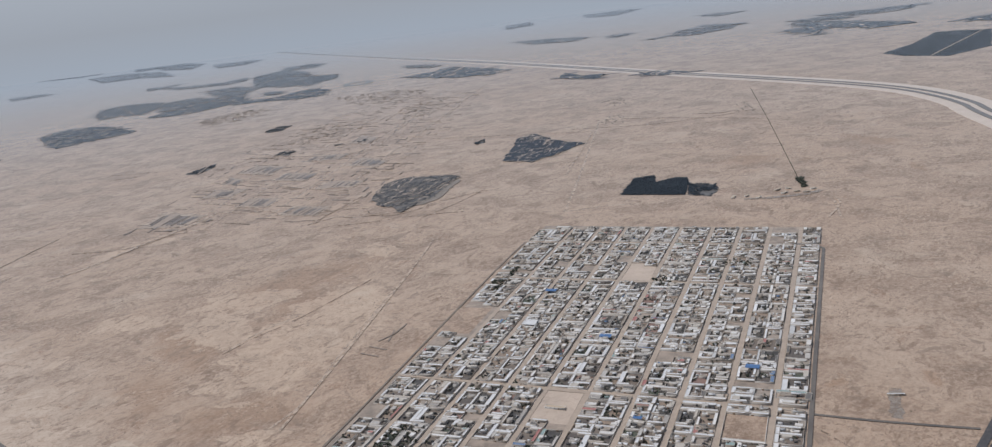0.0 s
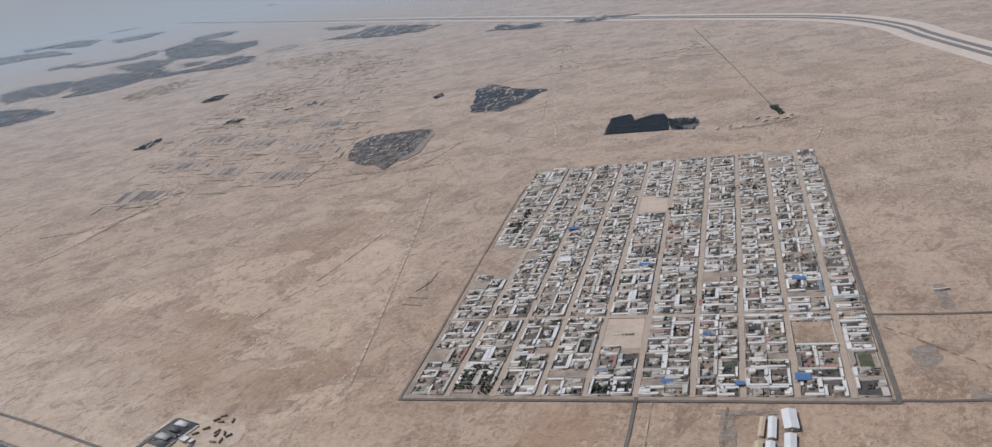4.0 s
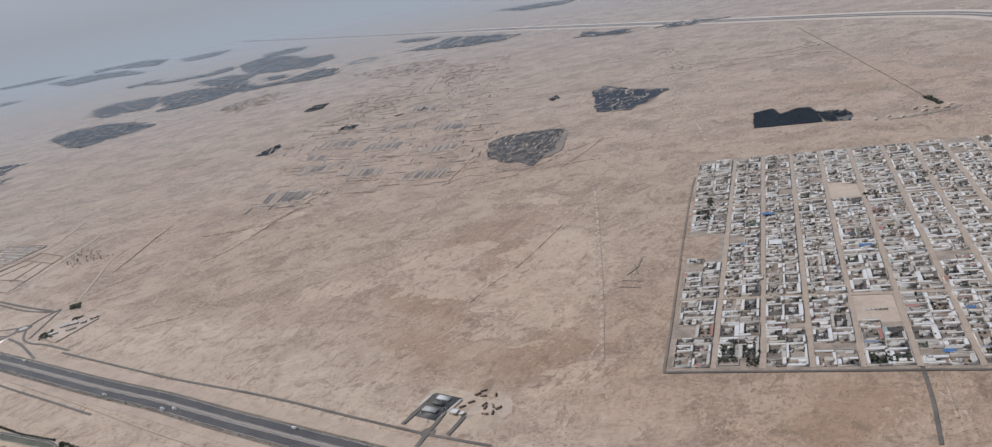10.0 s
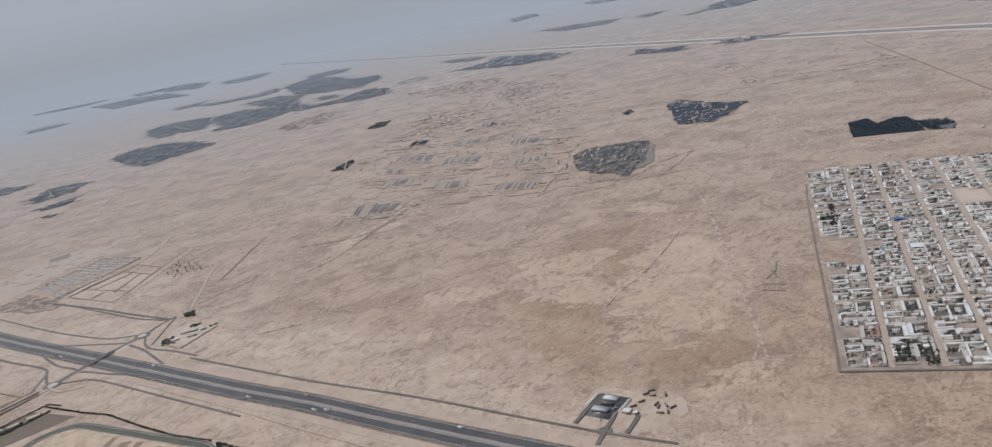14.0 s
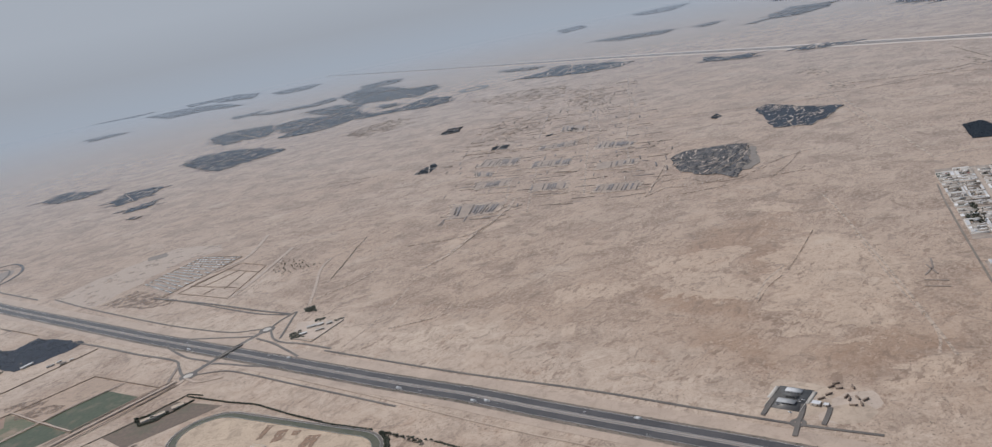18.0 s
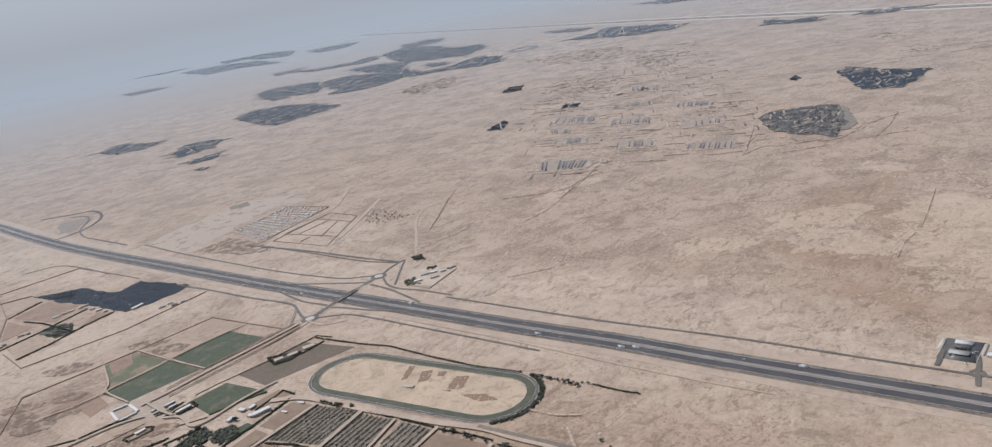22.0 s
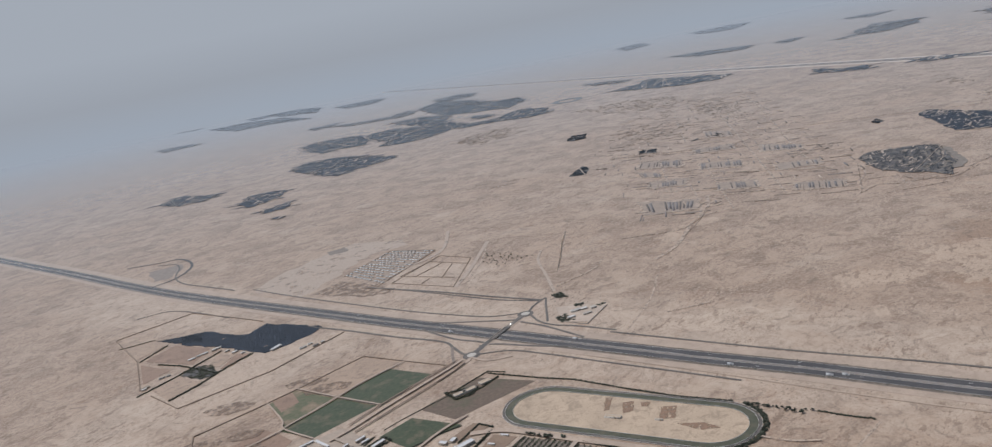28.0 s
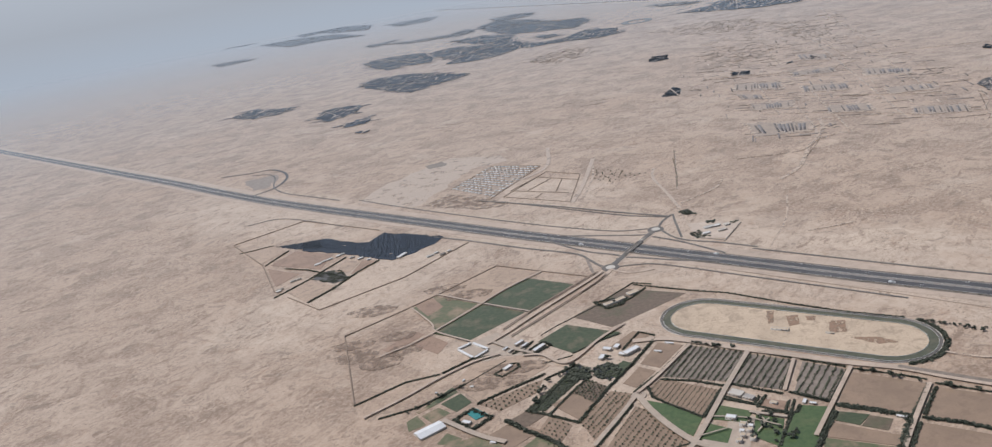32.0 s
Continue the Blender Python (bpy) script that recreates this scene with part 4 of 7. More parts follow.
overpass(RB_S, RB_N)

# the distant motorway that bends round beyond the plain
FAR_WAY = [(-912, 5055), (-529, 4295), (61, 3156), (407, 2500), (689, 1920), (869, 1563), (953, 1387), (994, 1273), (1006, 1183), (1001, 1093), (981, 1006)]
FAR_WAY += [(FAR_WAY[-1][0] - 60, FAR_WAY[-1][1] - 330), (FAR_WAY[-1][0] - 160, FAR_WAY[-1][1] - 640)]
road("verge", FAR_WAY, 62, M["farverge"], "broad pale graded strip beside the far motorway", category="ground", z=0.1)
for off in (-8.0, 8.0):
    road("carriageway", FAR_WAY, 8.0, M["farroad"], "grey asphalt carriageway of the far motorway", z=0.6, off=off)

# road from the town past the big roundabout
RB_E = [(515.8, 267.9)][0]
ring("roundabout", RB_E, 6.5, 9.0, 0.3, "asphalt", "wide dark asphalt roundabout with a sandy island")
disc("roundabout_island", RB_E, 6.3, 0.35, "scrubsoil", "dull sandy island with dry scrub in a roundabout")
for pts, w, off in (([(523.0, 273.2), (535.2, 286.6), (550.4, 302.7)], 4.0, 2.5), ([(523.0, 273.2), (535.2, 286.6), (550.4, 302.7)], 4.0, -2.5)):
    way = [pts[0], pts[1], pts[2], (2.2 * pts[2][0] - 1.2 * pts[1][0], 2.2 * pts[2][1] - 1.2 * pts[1][1]), (9 * pts[2][0] - 8 * pts[1][0], 9 * pts[2][1] - 8 * pts[1][1])]
    road("dual_road", way, w, M["asphalt"], "dark asphalt dual road running into a roundabout", z=0.2, off=off)
road("dual_road", [(RB_E[0] - 3, RB_E[1] - 7.6), (RB_E[0] - 16, RB_E[1] - 36), (RB_E[0] - 40, RB_E[1] - 80)], 7.0, M["asphalt"], "dark asphalt road south of a roundabout", z=0.2)
road("town_road", [(511.0, 272.0), (501.5, 275.7), (487.5, 280.8), (466.6, 289.8)], 1.7, M["oldroad"], "grey asphalt road between roundabout and town", z=0.2)
road("town_road", [(500.5, 366.9), (528.1, 353.8), (554.9, 342.6), (572.6, 335.7)], 1.8, M["oldroad"], "thin grey asphalt road leaving the town", z=0.2)
road("town_road", [(359.3, 337.1), (354.2, 325.4), (345.4, 305.9), (330.9, 277.9)], 1.9, M["oldroad"], "asphalt road leading away from the town junction", z=0.22)

# ---------------------------------------------------------------- town
TOWN = Vector((244.0, 386.0))
TU, TV = Vector((0.9187, -0.395)), Vector((0.3795, 0.9252))
TURN = math.degrees(math.atan2(-0.395, 0.9187))


def town(u, v):
    q = TOWN + TU * u + TV * v
    return (q.x, q.y)


STREETS = [-1.0, 22.5, 48.5, 73.5, 98.5, 124.5, 152.5, 177.0, 202.0, 227.0, 245.0]
CROSS = [0.0, 87.0, 261.5, 352.0, 398.0]
sheet("town_ground", [town(-3, -1), town(244, -1), town(249, 398), town(-3, 402)], 0.12, M["yard"], "trodden pale soil under the town", "ground")
LEAN = -4.0 / 270


def column(i, v):
    """The streets spread a little on the way in."""
    return STREETS[i] + (6.5 * v / 400 if i else LEAN * v)


for i in range(1, 10):
    road("street", [town(column(i, 1), 1), town(column(i, 200), 200), town(column(i, 398), 398)], 3.4, M["street"], "straight unpaved sandy street between house blocks", z=0.2)
for v in CROSS[1:4]:
    road("street", [town(-2, v + 2), town(124, v), town(248, v - 2)], 4.0, M["street"], "unpaved sandy cross street in the town", z=0.22)
road("ring_road", [town(-4, -2.5), town(90, -2.5), town(246, -2.5)], 1.7, M["oldroad"], "grey asphalt road along the edge of the town", z=0.24)
road("ring_road", [town(-4, -2.5), town(-4.5, 60), town(-7, 200), town(-8, 300), town(-7, 352)], 1.5, M["scrubsoil"], "grey asphalt road beside the outermost houses", z=0.23)
road("ring_road", [town(246, -2.5), town(247, 90), town(251.5, 345)], 2.4, M["oldroad"], "grey asphalt road along the far side of the town", z=0.25)
road("ring_road", [town(251, 345), town(240, 352), town(228, 353)], 3.0, M["oldroad"], "grey asphalt bend at the corner of the town", z=0.25)



def shell(soup, x, y, lx, ly, h, z=0.0, rim=0.14, mat=0):
    """Walls of a flat-roofed block with a parapet, open where the roof lies."""
    a, b = lx / 2, ly / 2
    c, d = a - rim, b - rim
    v = []
    for px, py, zz in ((a, b, z), (a, b, z + h), (c, d, z + h), (c, d, z + h - 0.22)):
        v += [(x - px, y - py, zz), (x + px, y - py, zz), (x + px, y + py, zz), (x - px, y + py, zz)]
    f = []
    for k in (0, 4, 8):
        f += [(k + i, k + (i + 1) % 4, k + 4 + (i + 1) % 4, k + 4 + i) for i in range(4)]
    soup.add(v, f, mat)


def make_house(seed, w, d):
    """A walled yard with long flat-roofed ranges round it, sometimes a taller house, small sheds, an awning and a gate."""
    rng = random.Random(seed)
    top = thing("house", "flat-roofed plaster house with long ranges round a walled yard", "house", "houses of the town")
    yard = Soup()
    yard.add([(-w / 2, -d / 2, 0.06), (w / 2, -d / 2, 0.06), (w / 2, d / 2, 0.06), (-w / 2, d / 2, 0.06)], [(0, 1, 2, 3)])
    yard.build("yard", [M["plot"]], top)
    wall = Soup()
    for x, y, lx, ly in ((0, -d / 2, w, 0.16), (0, d / 2, w, 0.16), (-w / 2, 0, 0.16, d - 0.18), (w / 2, 0, 0.16, d - 0.18)):
        wall.box(x, y, 0, lx + 0.16 if lx > 1 else lx, ly, 0.75)
    wall.build("yard_wall", [M["wall"]], top)

    def block(name, ax, ay, lx, ly, h, mat, label=""):
        body, roof = Soup(), Soup()
        shell(body, ax, ay, lx, ly, h, 0, 0.1)
        body.build(name + "_wall", [M["wall"]], top)
        a, b, z = lx / 2 - 0.1, ly / 2 - 0.1, h - 0.14
        roof.add([(ax - a, ay - b, z), (ax + a, ay - b, z), (ax + a, ay + b, z), (ax - a, ay + b, z)], [(0, 1, 2, 3)])
        return roof.build(name + "_roof", [M[mat]], top, label)

    pale = rng.random() < 0.6
    sides = [(0, 1), (-1, 0), (1, 0), (0, -1)]
    rng.shuffle(sides)
    for k, (sx, sy) in enumerate(sides[: rng.choice((2, 2, 3, 3, 4))]):
        r, h = rng.uniform(1.2, 2.5), rng.uniform(0.9, 1.4) + 0.03 * k
        full = rng.uniform(0.8, 0.97) if rng.random() < 0.6 else rng.uniform(0.35, 0.7)
        if sx:
            lx, ly = r, d * full
            ax, ay = sx * (w / 2 - r / 2 - 0.05 - 0.02 * k), rng.choice((-1, 1)) * (d - ly) / 2 * 0.95
        else:
            lx, ly = w * full, r
            ax, ay = rng.choice((-1, 1)) * (w - lx) / 2 * 0.95, sy * (d / 2 - r / 2 - 0.05 - 0.02 * k)
        block("range", ax, ay, lx, ly, h, "white" if pale and rng.random() < 0.85 else "roof", "flat roof of a long low range")
    if rng.random() < 0.8:
        hx, hy, h = rng.uniform(2.4, 4.6), rng.uniform(2.0, 3.4), rng.choice((1.3, 1.5, 1.7, 2.1))
        px, py = rng.uniform(-1, 1) * (w - hx - 1.0) / 2, rng.uniform(-1, 1) * (d - hy - 1.0) / 2
        roof_ob = block("house", px, py, hx, hy, h, "roof")
        if seed % 3 == 0:
            head = Soup()
            head.box(px - 0.25 * hx, py + 0.2 * hy, h - 0.2, 1.0, 0.8, 0.55)
            head.build("stair_head", [M["roof"]], roof_ob)
    for k in range(rng.choice((3, 4, 5)) + int(w * d / 110)):
        s = Soup()
        lx, ly = rng.choice(((1.0, 0.8), (1.6, 0.9), (0.9, 1.7), (2.4, 0.8), (1.2, 1.2)))
        s.box(rng.uniform(-1, 1) * (w / 2 - lx / 2 - 0.2), rng.uniform(-1, 1) * (d / 2 - ly / 2 - 0.2), 0, lx, ly, rng.uniform(0.5, 1.05) + 0.013 * k)
        s.build("outbuilding", [M[rng.choice(("roof", "roof", "white", "shade_net", "shade_net", "rubblestone"))]], top)
    if rng.random() < 0.45:
        awning = Soup()
        ax, ay, lx, ly, z = rng.uniform(-2.5, 2.5), rng.uniform(-1.6, 1.6), rng.uniform(1.4, 2.8), rng.uniform(1.0, 1.9), 1.61
        awning.box(ax, ay, z, lx, ly, 0.07)
        for px in (-1, 1):
            for py in (-1, 1):
                awning.box(ax + px * lx * 0.45, ay + py * ly * 0.45, 0, 0.1, 0.1, z)
        awning.build("awning", [M[rng.choice(("steel", "white", "shade_net"))]], top, "sheet awning on thin posts in the yard")
    gate = Soup()
    gate.box(rng.uniform(-3, 3), -d / 2 - 0.02, 0.05, 1.2, 0.26, 0.6)
    gate.build("gate", [M["door"]], top)
    return top


LOTS = {"single": (10.0, 7.9, 20), "deep": (10.0, 16.0, 8), "wide": (20.4, 7.9, 7)}
HOUSE_KINDS = {size: [make_house(100 + 40 * j + k, w, d) for k in range(many)] for j, (size, (w, d, many)) in enumerate(LOTS.items())}

EMPTY = []  # open lots: (u from, u to, v from, v to)
EMPTY += [(98, 124, 49, 86), (-8, 22, 153, 200), (101, 129, 262, 302), (204, 228, 376, 400), (203, 227, 48, 80), (230, 245, 24, 43), (26, 48, 3, 14)]


def is_open(u, v):
    return any(a < u < b and c < v < d for a, b, c, d in EMPTY)


def house_places():
    """Lots block by block: single, deep and full-width ones, some left bare."""
    out, rng = [], random.Random(8)
    for c0, c1 in zip(CROSS, CROSS[1:]):
        rows = round((c1 - c0 - 4) / 8.15)
        pitch = (c1 - c0 - 4) / rows
        for i in range(10):
            n = 2 if STREETS[i + 1] - STREETS[i] > 20 else 1
            r = 0
            while r < rows:
                two = r + 1 < rows and rng.random() < 0.4
                wide = n == 2 and not two and rng.random() < 0.16
                for k in range(1 if wide else n):
                    deep = two and rng.random() < 0.6
                    for v0, tall in (((r, 2),) if deep else ((r, 1), (r + 1, 1)) if two else ((r, 1),)):
                        v = c0 + 2 + (v0 + tall / 2) * pitch
                        u0, u1 = column(i, v) + 1.9, column(i + 1, v) - 1.9
                        lot = (u1 - u0) if wide else (u1 - u0) / n
                        u = u0 + (k + 0.5) * lot
                        size = "wide" if wide else "deep" if deep else "single"
                        if is_open(u, v) or rng.random() < 0.04:
                            continue
                        out.append((u, v, lot / LOTS[size][0], tall * pitch / LOTS[size][1], rng, size))
                r += 2 if two else 1
    return out


PLACES = house_places()
NEAR_LIMIT = 118.0
FAR_SOUPS = {}
kinds_used = set()
for u, v, su, sv, rng, size in PLACES:
    x, y = town(u, v)
    k = rng.randrange(len(HOUSE_KINDS[size]))
    source = HOUSE_KINDS[size][k]
    flip = 180 if rng.random() < 0.5 else 0
    m = pose(x, y, 0.12, 0, 0, TURN + flip) @ Matrix.Diagonal((su * rng.uniform(0.955, 0.98), sv * rng.uniform(0.955, 0.98), rng.uniform(0.9, 1.3), 1))
    if v < NEAR_LIMIT:
        if source.name in kinds_used:
            copy_thing(source, m)
        else:
            source.matrix_basis = m
            kinds_used.add(source.name)
    else:
        soup = FAR_SOUPS.setdefault((int(v // 70), int(u // 84)), Soup())
        for part_ob in source.children_recursive:
            me = part_ob.data
            p = np.empty(len(me.vertices) * 3, np.float32)
            me.vertices.foreach_get("co", p)
            p = np.c_[p.reshape(-1, 3), np.ones(len(me.vertices))] @ np.array(m).T
            f = [tuple(q.vertices) for q in me.polygons]
            if part_ob.name.startswith("gate"):
                continue
            mat = 0 if "wall" in part_ob.name else 2 if "yard" in part_ob.name else 3 if part_ob.data.materials[0] == M["white"] else 1
            soup.add(p[:, :3], f, mat)
for key, soup in FAR_SOUPS.items():
    soup.build("far_houses", [M["wall"], M["roof"], M["plot"], M["white"]], None, "dense quarter of flat-roofed houses in walled yards", "houses", "", "stuff")

# trees, sheds and bright sheets inside the yards
yard_trees = Soup()
tp = []
for u, v, su, sv, rng, size in PLACES:
    for _ in range(rng.choice((1, 2, 3, 5, 8))):
        tp.append(town(u + rng.uniform(-4.5, 4.5), v + rng.uniform(-3.4, 3.4)))
scatter(yard_trees, tp, 0.85, TREES, RNG, 0, 0.2, 1.3)
for u0, u1, v0, v1, k in ((25, 36, 8, 26, 40), (40, 47, 3, 18, 30), (101, 122, 4, 14, 70), (28, 45, 20, 30, 25), (8, 12, 265, 285, 40), (0, 14, 232, 262, 70), (128, 150, 255, 268, 40), (178, 200, 300, 312, 30), (140, 148, 60, 70, 15)):
    q = np.stack([RNG.uniform(u0, u1, k), RNG.uniform(v0, v1, k)], 1)
    scatter(yard_trees, [town(*p) for p in q], 1.2, TREES, RNG, 0, 0.2, 1.2)
yard_trees.build("yard_trees", [M["leaf"]], None, "dark green trees crowded in the house yards", "trees", "", "stuff")

for u, v, lx, ly, mat, what in ((206, 18, 7.5, 7.0, "blue", "bright blue sheet roof over a town yard"), (140, 14, 6, 4, "blue", "blue sheet roof over a town yard"), (176, 12, 5, 3.4, "blue", "blue sheet roof over a town yard"), (160, 62, 5, 3, "blue", "blue sheet roof over a town yard"), (56, 235, 9, 5, "blue", "faded blue sheet roof over a town yard"), (60, 175, 9, 9, "white", "broad white sheet roof over a town yard"), (118, 160, 8, 5, "blue", "faded blue sheet roof over a town yard"), (214, 130, 8, 5, "blue", "dark blue sheet roof over a town yard")):
    x, y = town(u, v)
    top = thing("canopy", what, "canopy", at=(x, y, 0.12), turn=TURN)
    s = Soup()
    s.add([(-lx / 2, -ly / 2, 1.7), (lx / 2, -ly / 2, 1.7), (lx / 2, 0, 2.1), (-lx / 2, 0, 2.1), (lx / 2, ly / 2, 1.7), (-lx / 2, ly / 2, 1.7)], [(0, 1, 2, 3), (3, 2, 4, 5)])
    s.build("sheet_roof", [M[mat]], top)
    for px in (-1, 1):
        for py in (-1, 1):
            s = Soup()
            s.box(px * (lx / 2 - 0.1), py * (ly / 2 - 0.1), 0, 0.15, 0.15, 1.7)
            s.build("post", [M["steel"]], top)


def flat_building(x, y, lx, ly, h, turn, label, name="building", roof="roof", category="building", windows=0, z=0.12):
    top = thing(name, label, category, at=(x, y, z), turn=turn)
    s = Soup()
    shell(s, 0, 0, lx, ly, h, 0, 0.12)
    wall_ob = s.build("wall", [M["wall"]], top)
    s = Soup()
    s.add([(-lx / 2 + 0.12, -ly / 2 + 0.12, h - 0.18), (lx / 2 - 0.12, -ly / 2 + 0.12, h - 0.18), (lx / 2 - 0.12, ly / 2 - 0.12, h - 0.18), (-lx / 2 + 0.12, ly / 2 - 0.12, h - 0.18)], [(0, 1, 2, 3)])
    s.build("roof", [M[roof]], top)
    for k in range(windows):
        s = Soup()
        s.box(-lx / 2 + (k + 0.5) * lx / windows, -ly / 2 - 0.01, h * 0.45, 0.5, 0.06, 0.5)
        s.build("window", [M["glass"]], wall_ob)
    s = Soup()
    s.box(lx * 0.2, -ly / 2 - 0.01, 0, 0.55, 0.07, 0.85)
    s.build("door", [M["door"]], wall_ob)
    return top


def town_building(u, v, lx, ly, h, label, roof="roof", turn=0, **more):
    x, y = town(u, v)
    return flat_building(x, y, lx, ly, h, TURN + turn, label, roof=roof, **more)


# the open school court with its long low ranges, the sports pitch and the walled lots
town_building(216, 79, 21, 2.2, 1.5, "long white building at the edge of an open court", windows=8)
town_building(216, 50, 21, 2.0, 1.5, "long white building closing an open court", windows=8)
for u in (204.5, 226):
    bank([town(u, 51), town(u, 79)], 0.3, 1.0, "wall_court", "pale plaster wall round an open court", "wall")
sheet("pitch", [town(234, 26), town(240.5, 26), town(240.5, 41), town(234, 41)], 0.3, M["crop"], "green sports pitch between town houses", "pitch")
for a, b in (((232, 25), (243, 25)), ((243, 25), (243, 42)), ((243, 42), (232, 42))):
    bank([town(*a), town(*b)], 0.25, 1.0, "wall_pitch", "pale wall round a green sports pitch", "wall")
town_building(231, 36, 2.4, 12, 1.5, "long white changing rooms beside the sports pitch")
town_building(112, 66, 12, 2.6, 1.4, "pale long building on an open sandy lot", roof="tan", windows=5)
for u0, u1, v0, v1 in ((99.5, 110.5, 3, 14), (111, 122, 3, 14), (25, 36, 4, 14)):
    for a, b in (((u0, v0), (u1, v0)), ((u1, v0), (u1, v1)), ((u1, v1), (u0, v1)), ((u0, v1), (u0, v0))):
        bank([town(*a), town(*b)], 0.25, 0.9, "wall_lot", "low plaster wall round an open lot", "wall")
sheet("open_lot", [town(99.5, 50), town(123.5, 50), town(123.5, 85), town(99.5, 85)], 0.18, M["chalk"], "open sandy lot between the house blocks", "ground")
sheet("open_lot", [town(103, 264), town(127, 264), town(127, 301), town(103, 301)], 0.18, M["chalk"], "open sandy lot between the house blocks", "ground")
sheet("open_lot", [town(-6, 154), town(20, 154), town(20, 199), town(-6, 199)], 0.18, M["sand"], "open bare lot at the edge of the town", "ground")
sheet("open_lot", [town(205, 52), town(226, 52), town(226, 77), town(205, 77)], 0.18, M["sand"], "bare brown court between white buildings", "ground")


def shed(corner_a, corner_b, depth, h, label, mat, name="shed"):
    """A long metal shed with a shallow ridge."""
    a, b = Vector(corner_a), Vector(corner_b)
    d = b - a
    mid = (a + b) / 2
    lx = d.length
    top = thing(name, label, "shed", at=(mid.x, mid.y, 0), turn=math.degrees(math.atan2(d.y, d.x)))
    w = Soup()
    p = depth / 2
    w.add([(-lx / 2, -p, 0), (lx / 2, -p, 0), (lx / 2, p, 0), (-lx / 2, p, 0), (-lx / 2, -p, h), (lx / 2, -p, h), (lx / 2, p, h), (-lx / 2, p, h), (-lx / 2, 0, h + depth * 0.12), (lx / 2, 0, h + depth * 0.12)], [(0, 1, 5, 4), (2, 3, 7, 6), (1, 2, 6, 5), (3, 0, 4, 7)])
    w.add([(-lx / 2, -p, h), (-lx / 2, p, h), (-lx / 2, 0, h + depth * 0.12), (lx / 2, -p, h), (lx / 2, p, h), (lx / 2, 0, h + depth * 0.12)], [(0, 2, 1), (3, 4, 5)])
    w.build("wall", [M["wall"]], top)
    for side in (-1, 1):
        r = Soup()
        e = 0.15
        y = side * (p + e)
        r.add([(-lx / 2 - e, y, h + 0.02), (lx / 2 + e, y, h + 0.02), (lx / 2 + e, 0, h + 0.05 + depth * 0.12), (-lx / 2 - e, 0, h + 0.05 + depth * 0.12)], [(0, 1, 2, 3)] if side < 0 else [(3, 2, 1, 0)])
        r.build("roof_panel", [M[mat]], top)
    dr = Soup()
    dr.box(lx / 2 + 0.02, 0, 0, 0.06, depth * 0.35, h * 0.8)
    dr.build("door", [M["steel"]], top)
    return top


SH = (
    ([(421.0, 298.6), (415.8, 284.6)], 6.4, 1.7, "white", "large white arched metal warehouse by the town road"),
    ([(413.6, 281.8), (404.2, 263.1)], 5.0, 1.4, "white", "long pale metal shed in a sandy yard"),
    ([(412.3, 296.5), (405.0, 282.1)], 3.6, 1.2, "white", "long white metal shed in a sandy yard"),
    ([(403.4, 280.1), (395.4, 264.6)], 3.8, 1.2, "white", "long white metal shed in a sandy yard"),
    ([(394.2, 263.1), (389.5, 253.6)], 3.8, 1.2, "white", "long white metal shed in a sandy yard"),
    ([(408.4, 298.1), (401.1, 285.2)], 2.4, 1.1, "tan", "narrow tan-roofed shed in a sandy yard"),
    ([(398.8, 282.0), (390.8, 267.3)], 3.4, 1.1, "tan", "tan-roofed shed in a sandy yard"),
)
for (a, b), depth, h, mat, label in SH:
    shed(a, b, depth, h, label, mat)
sheet("yard_paving", [(403.9, 277.4), (408.9, 275.4), (404.3, 258.0), (401.1, 252.0), (391.4, 255.6)], 0.1, M["dark"], "dark gravel yard between the sheds", "ground")
patch([(392.2, 308.3), (398.4, 305.7), (390.6, 287.8), (375.9, 261.3), (371.4, 263.0), (382.1, 286.0)], "churned grey building ground beside the sheds", "faintgrey", 0.06, 4, 1)
road("dirt_track", [(390.8, 311.3), (401.4, 305.6), (416.6, 300.4)], 4, M["faintgrey"], "churned grey dirt track beside the town road", z=0.08)

flat_building(551, 375, 9, 1.4, 1.2, -14, "long white shelter on open sand", roof="white", windows=3, z=0)

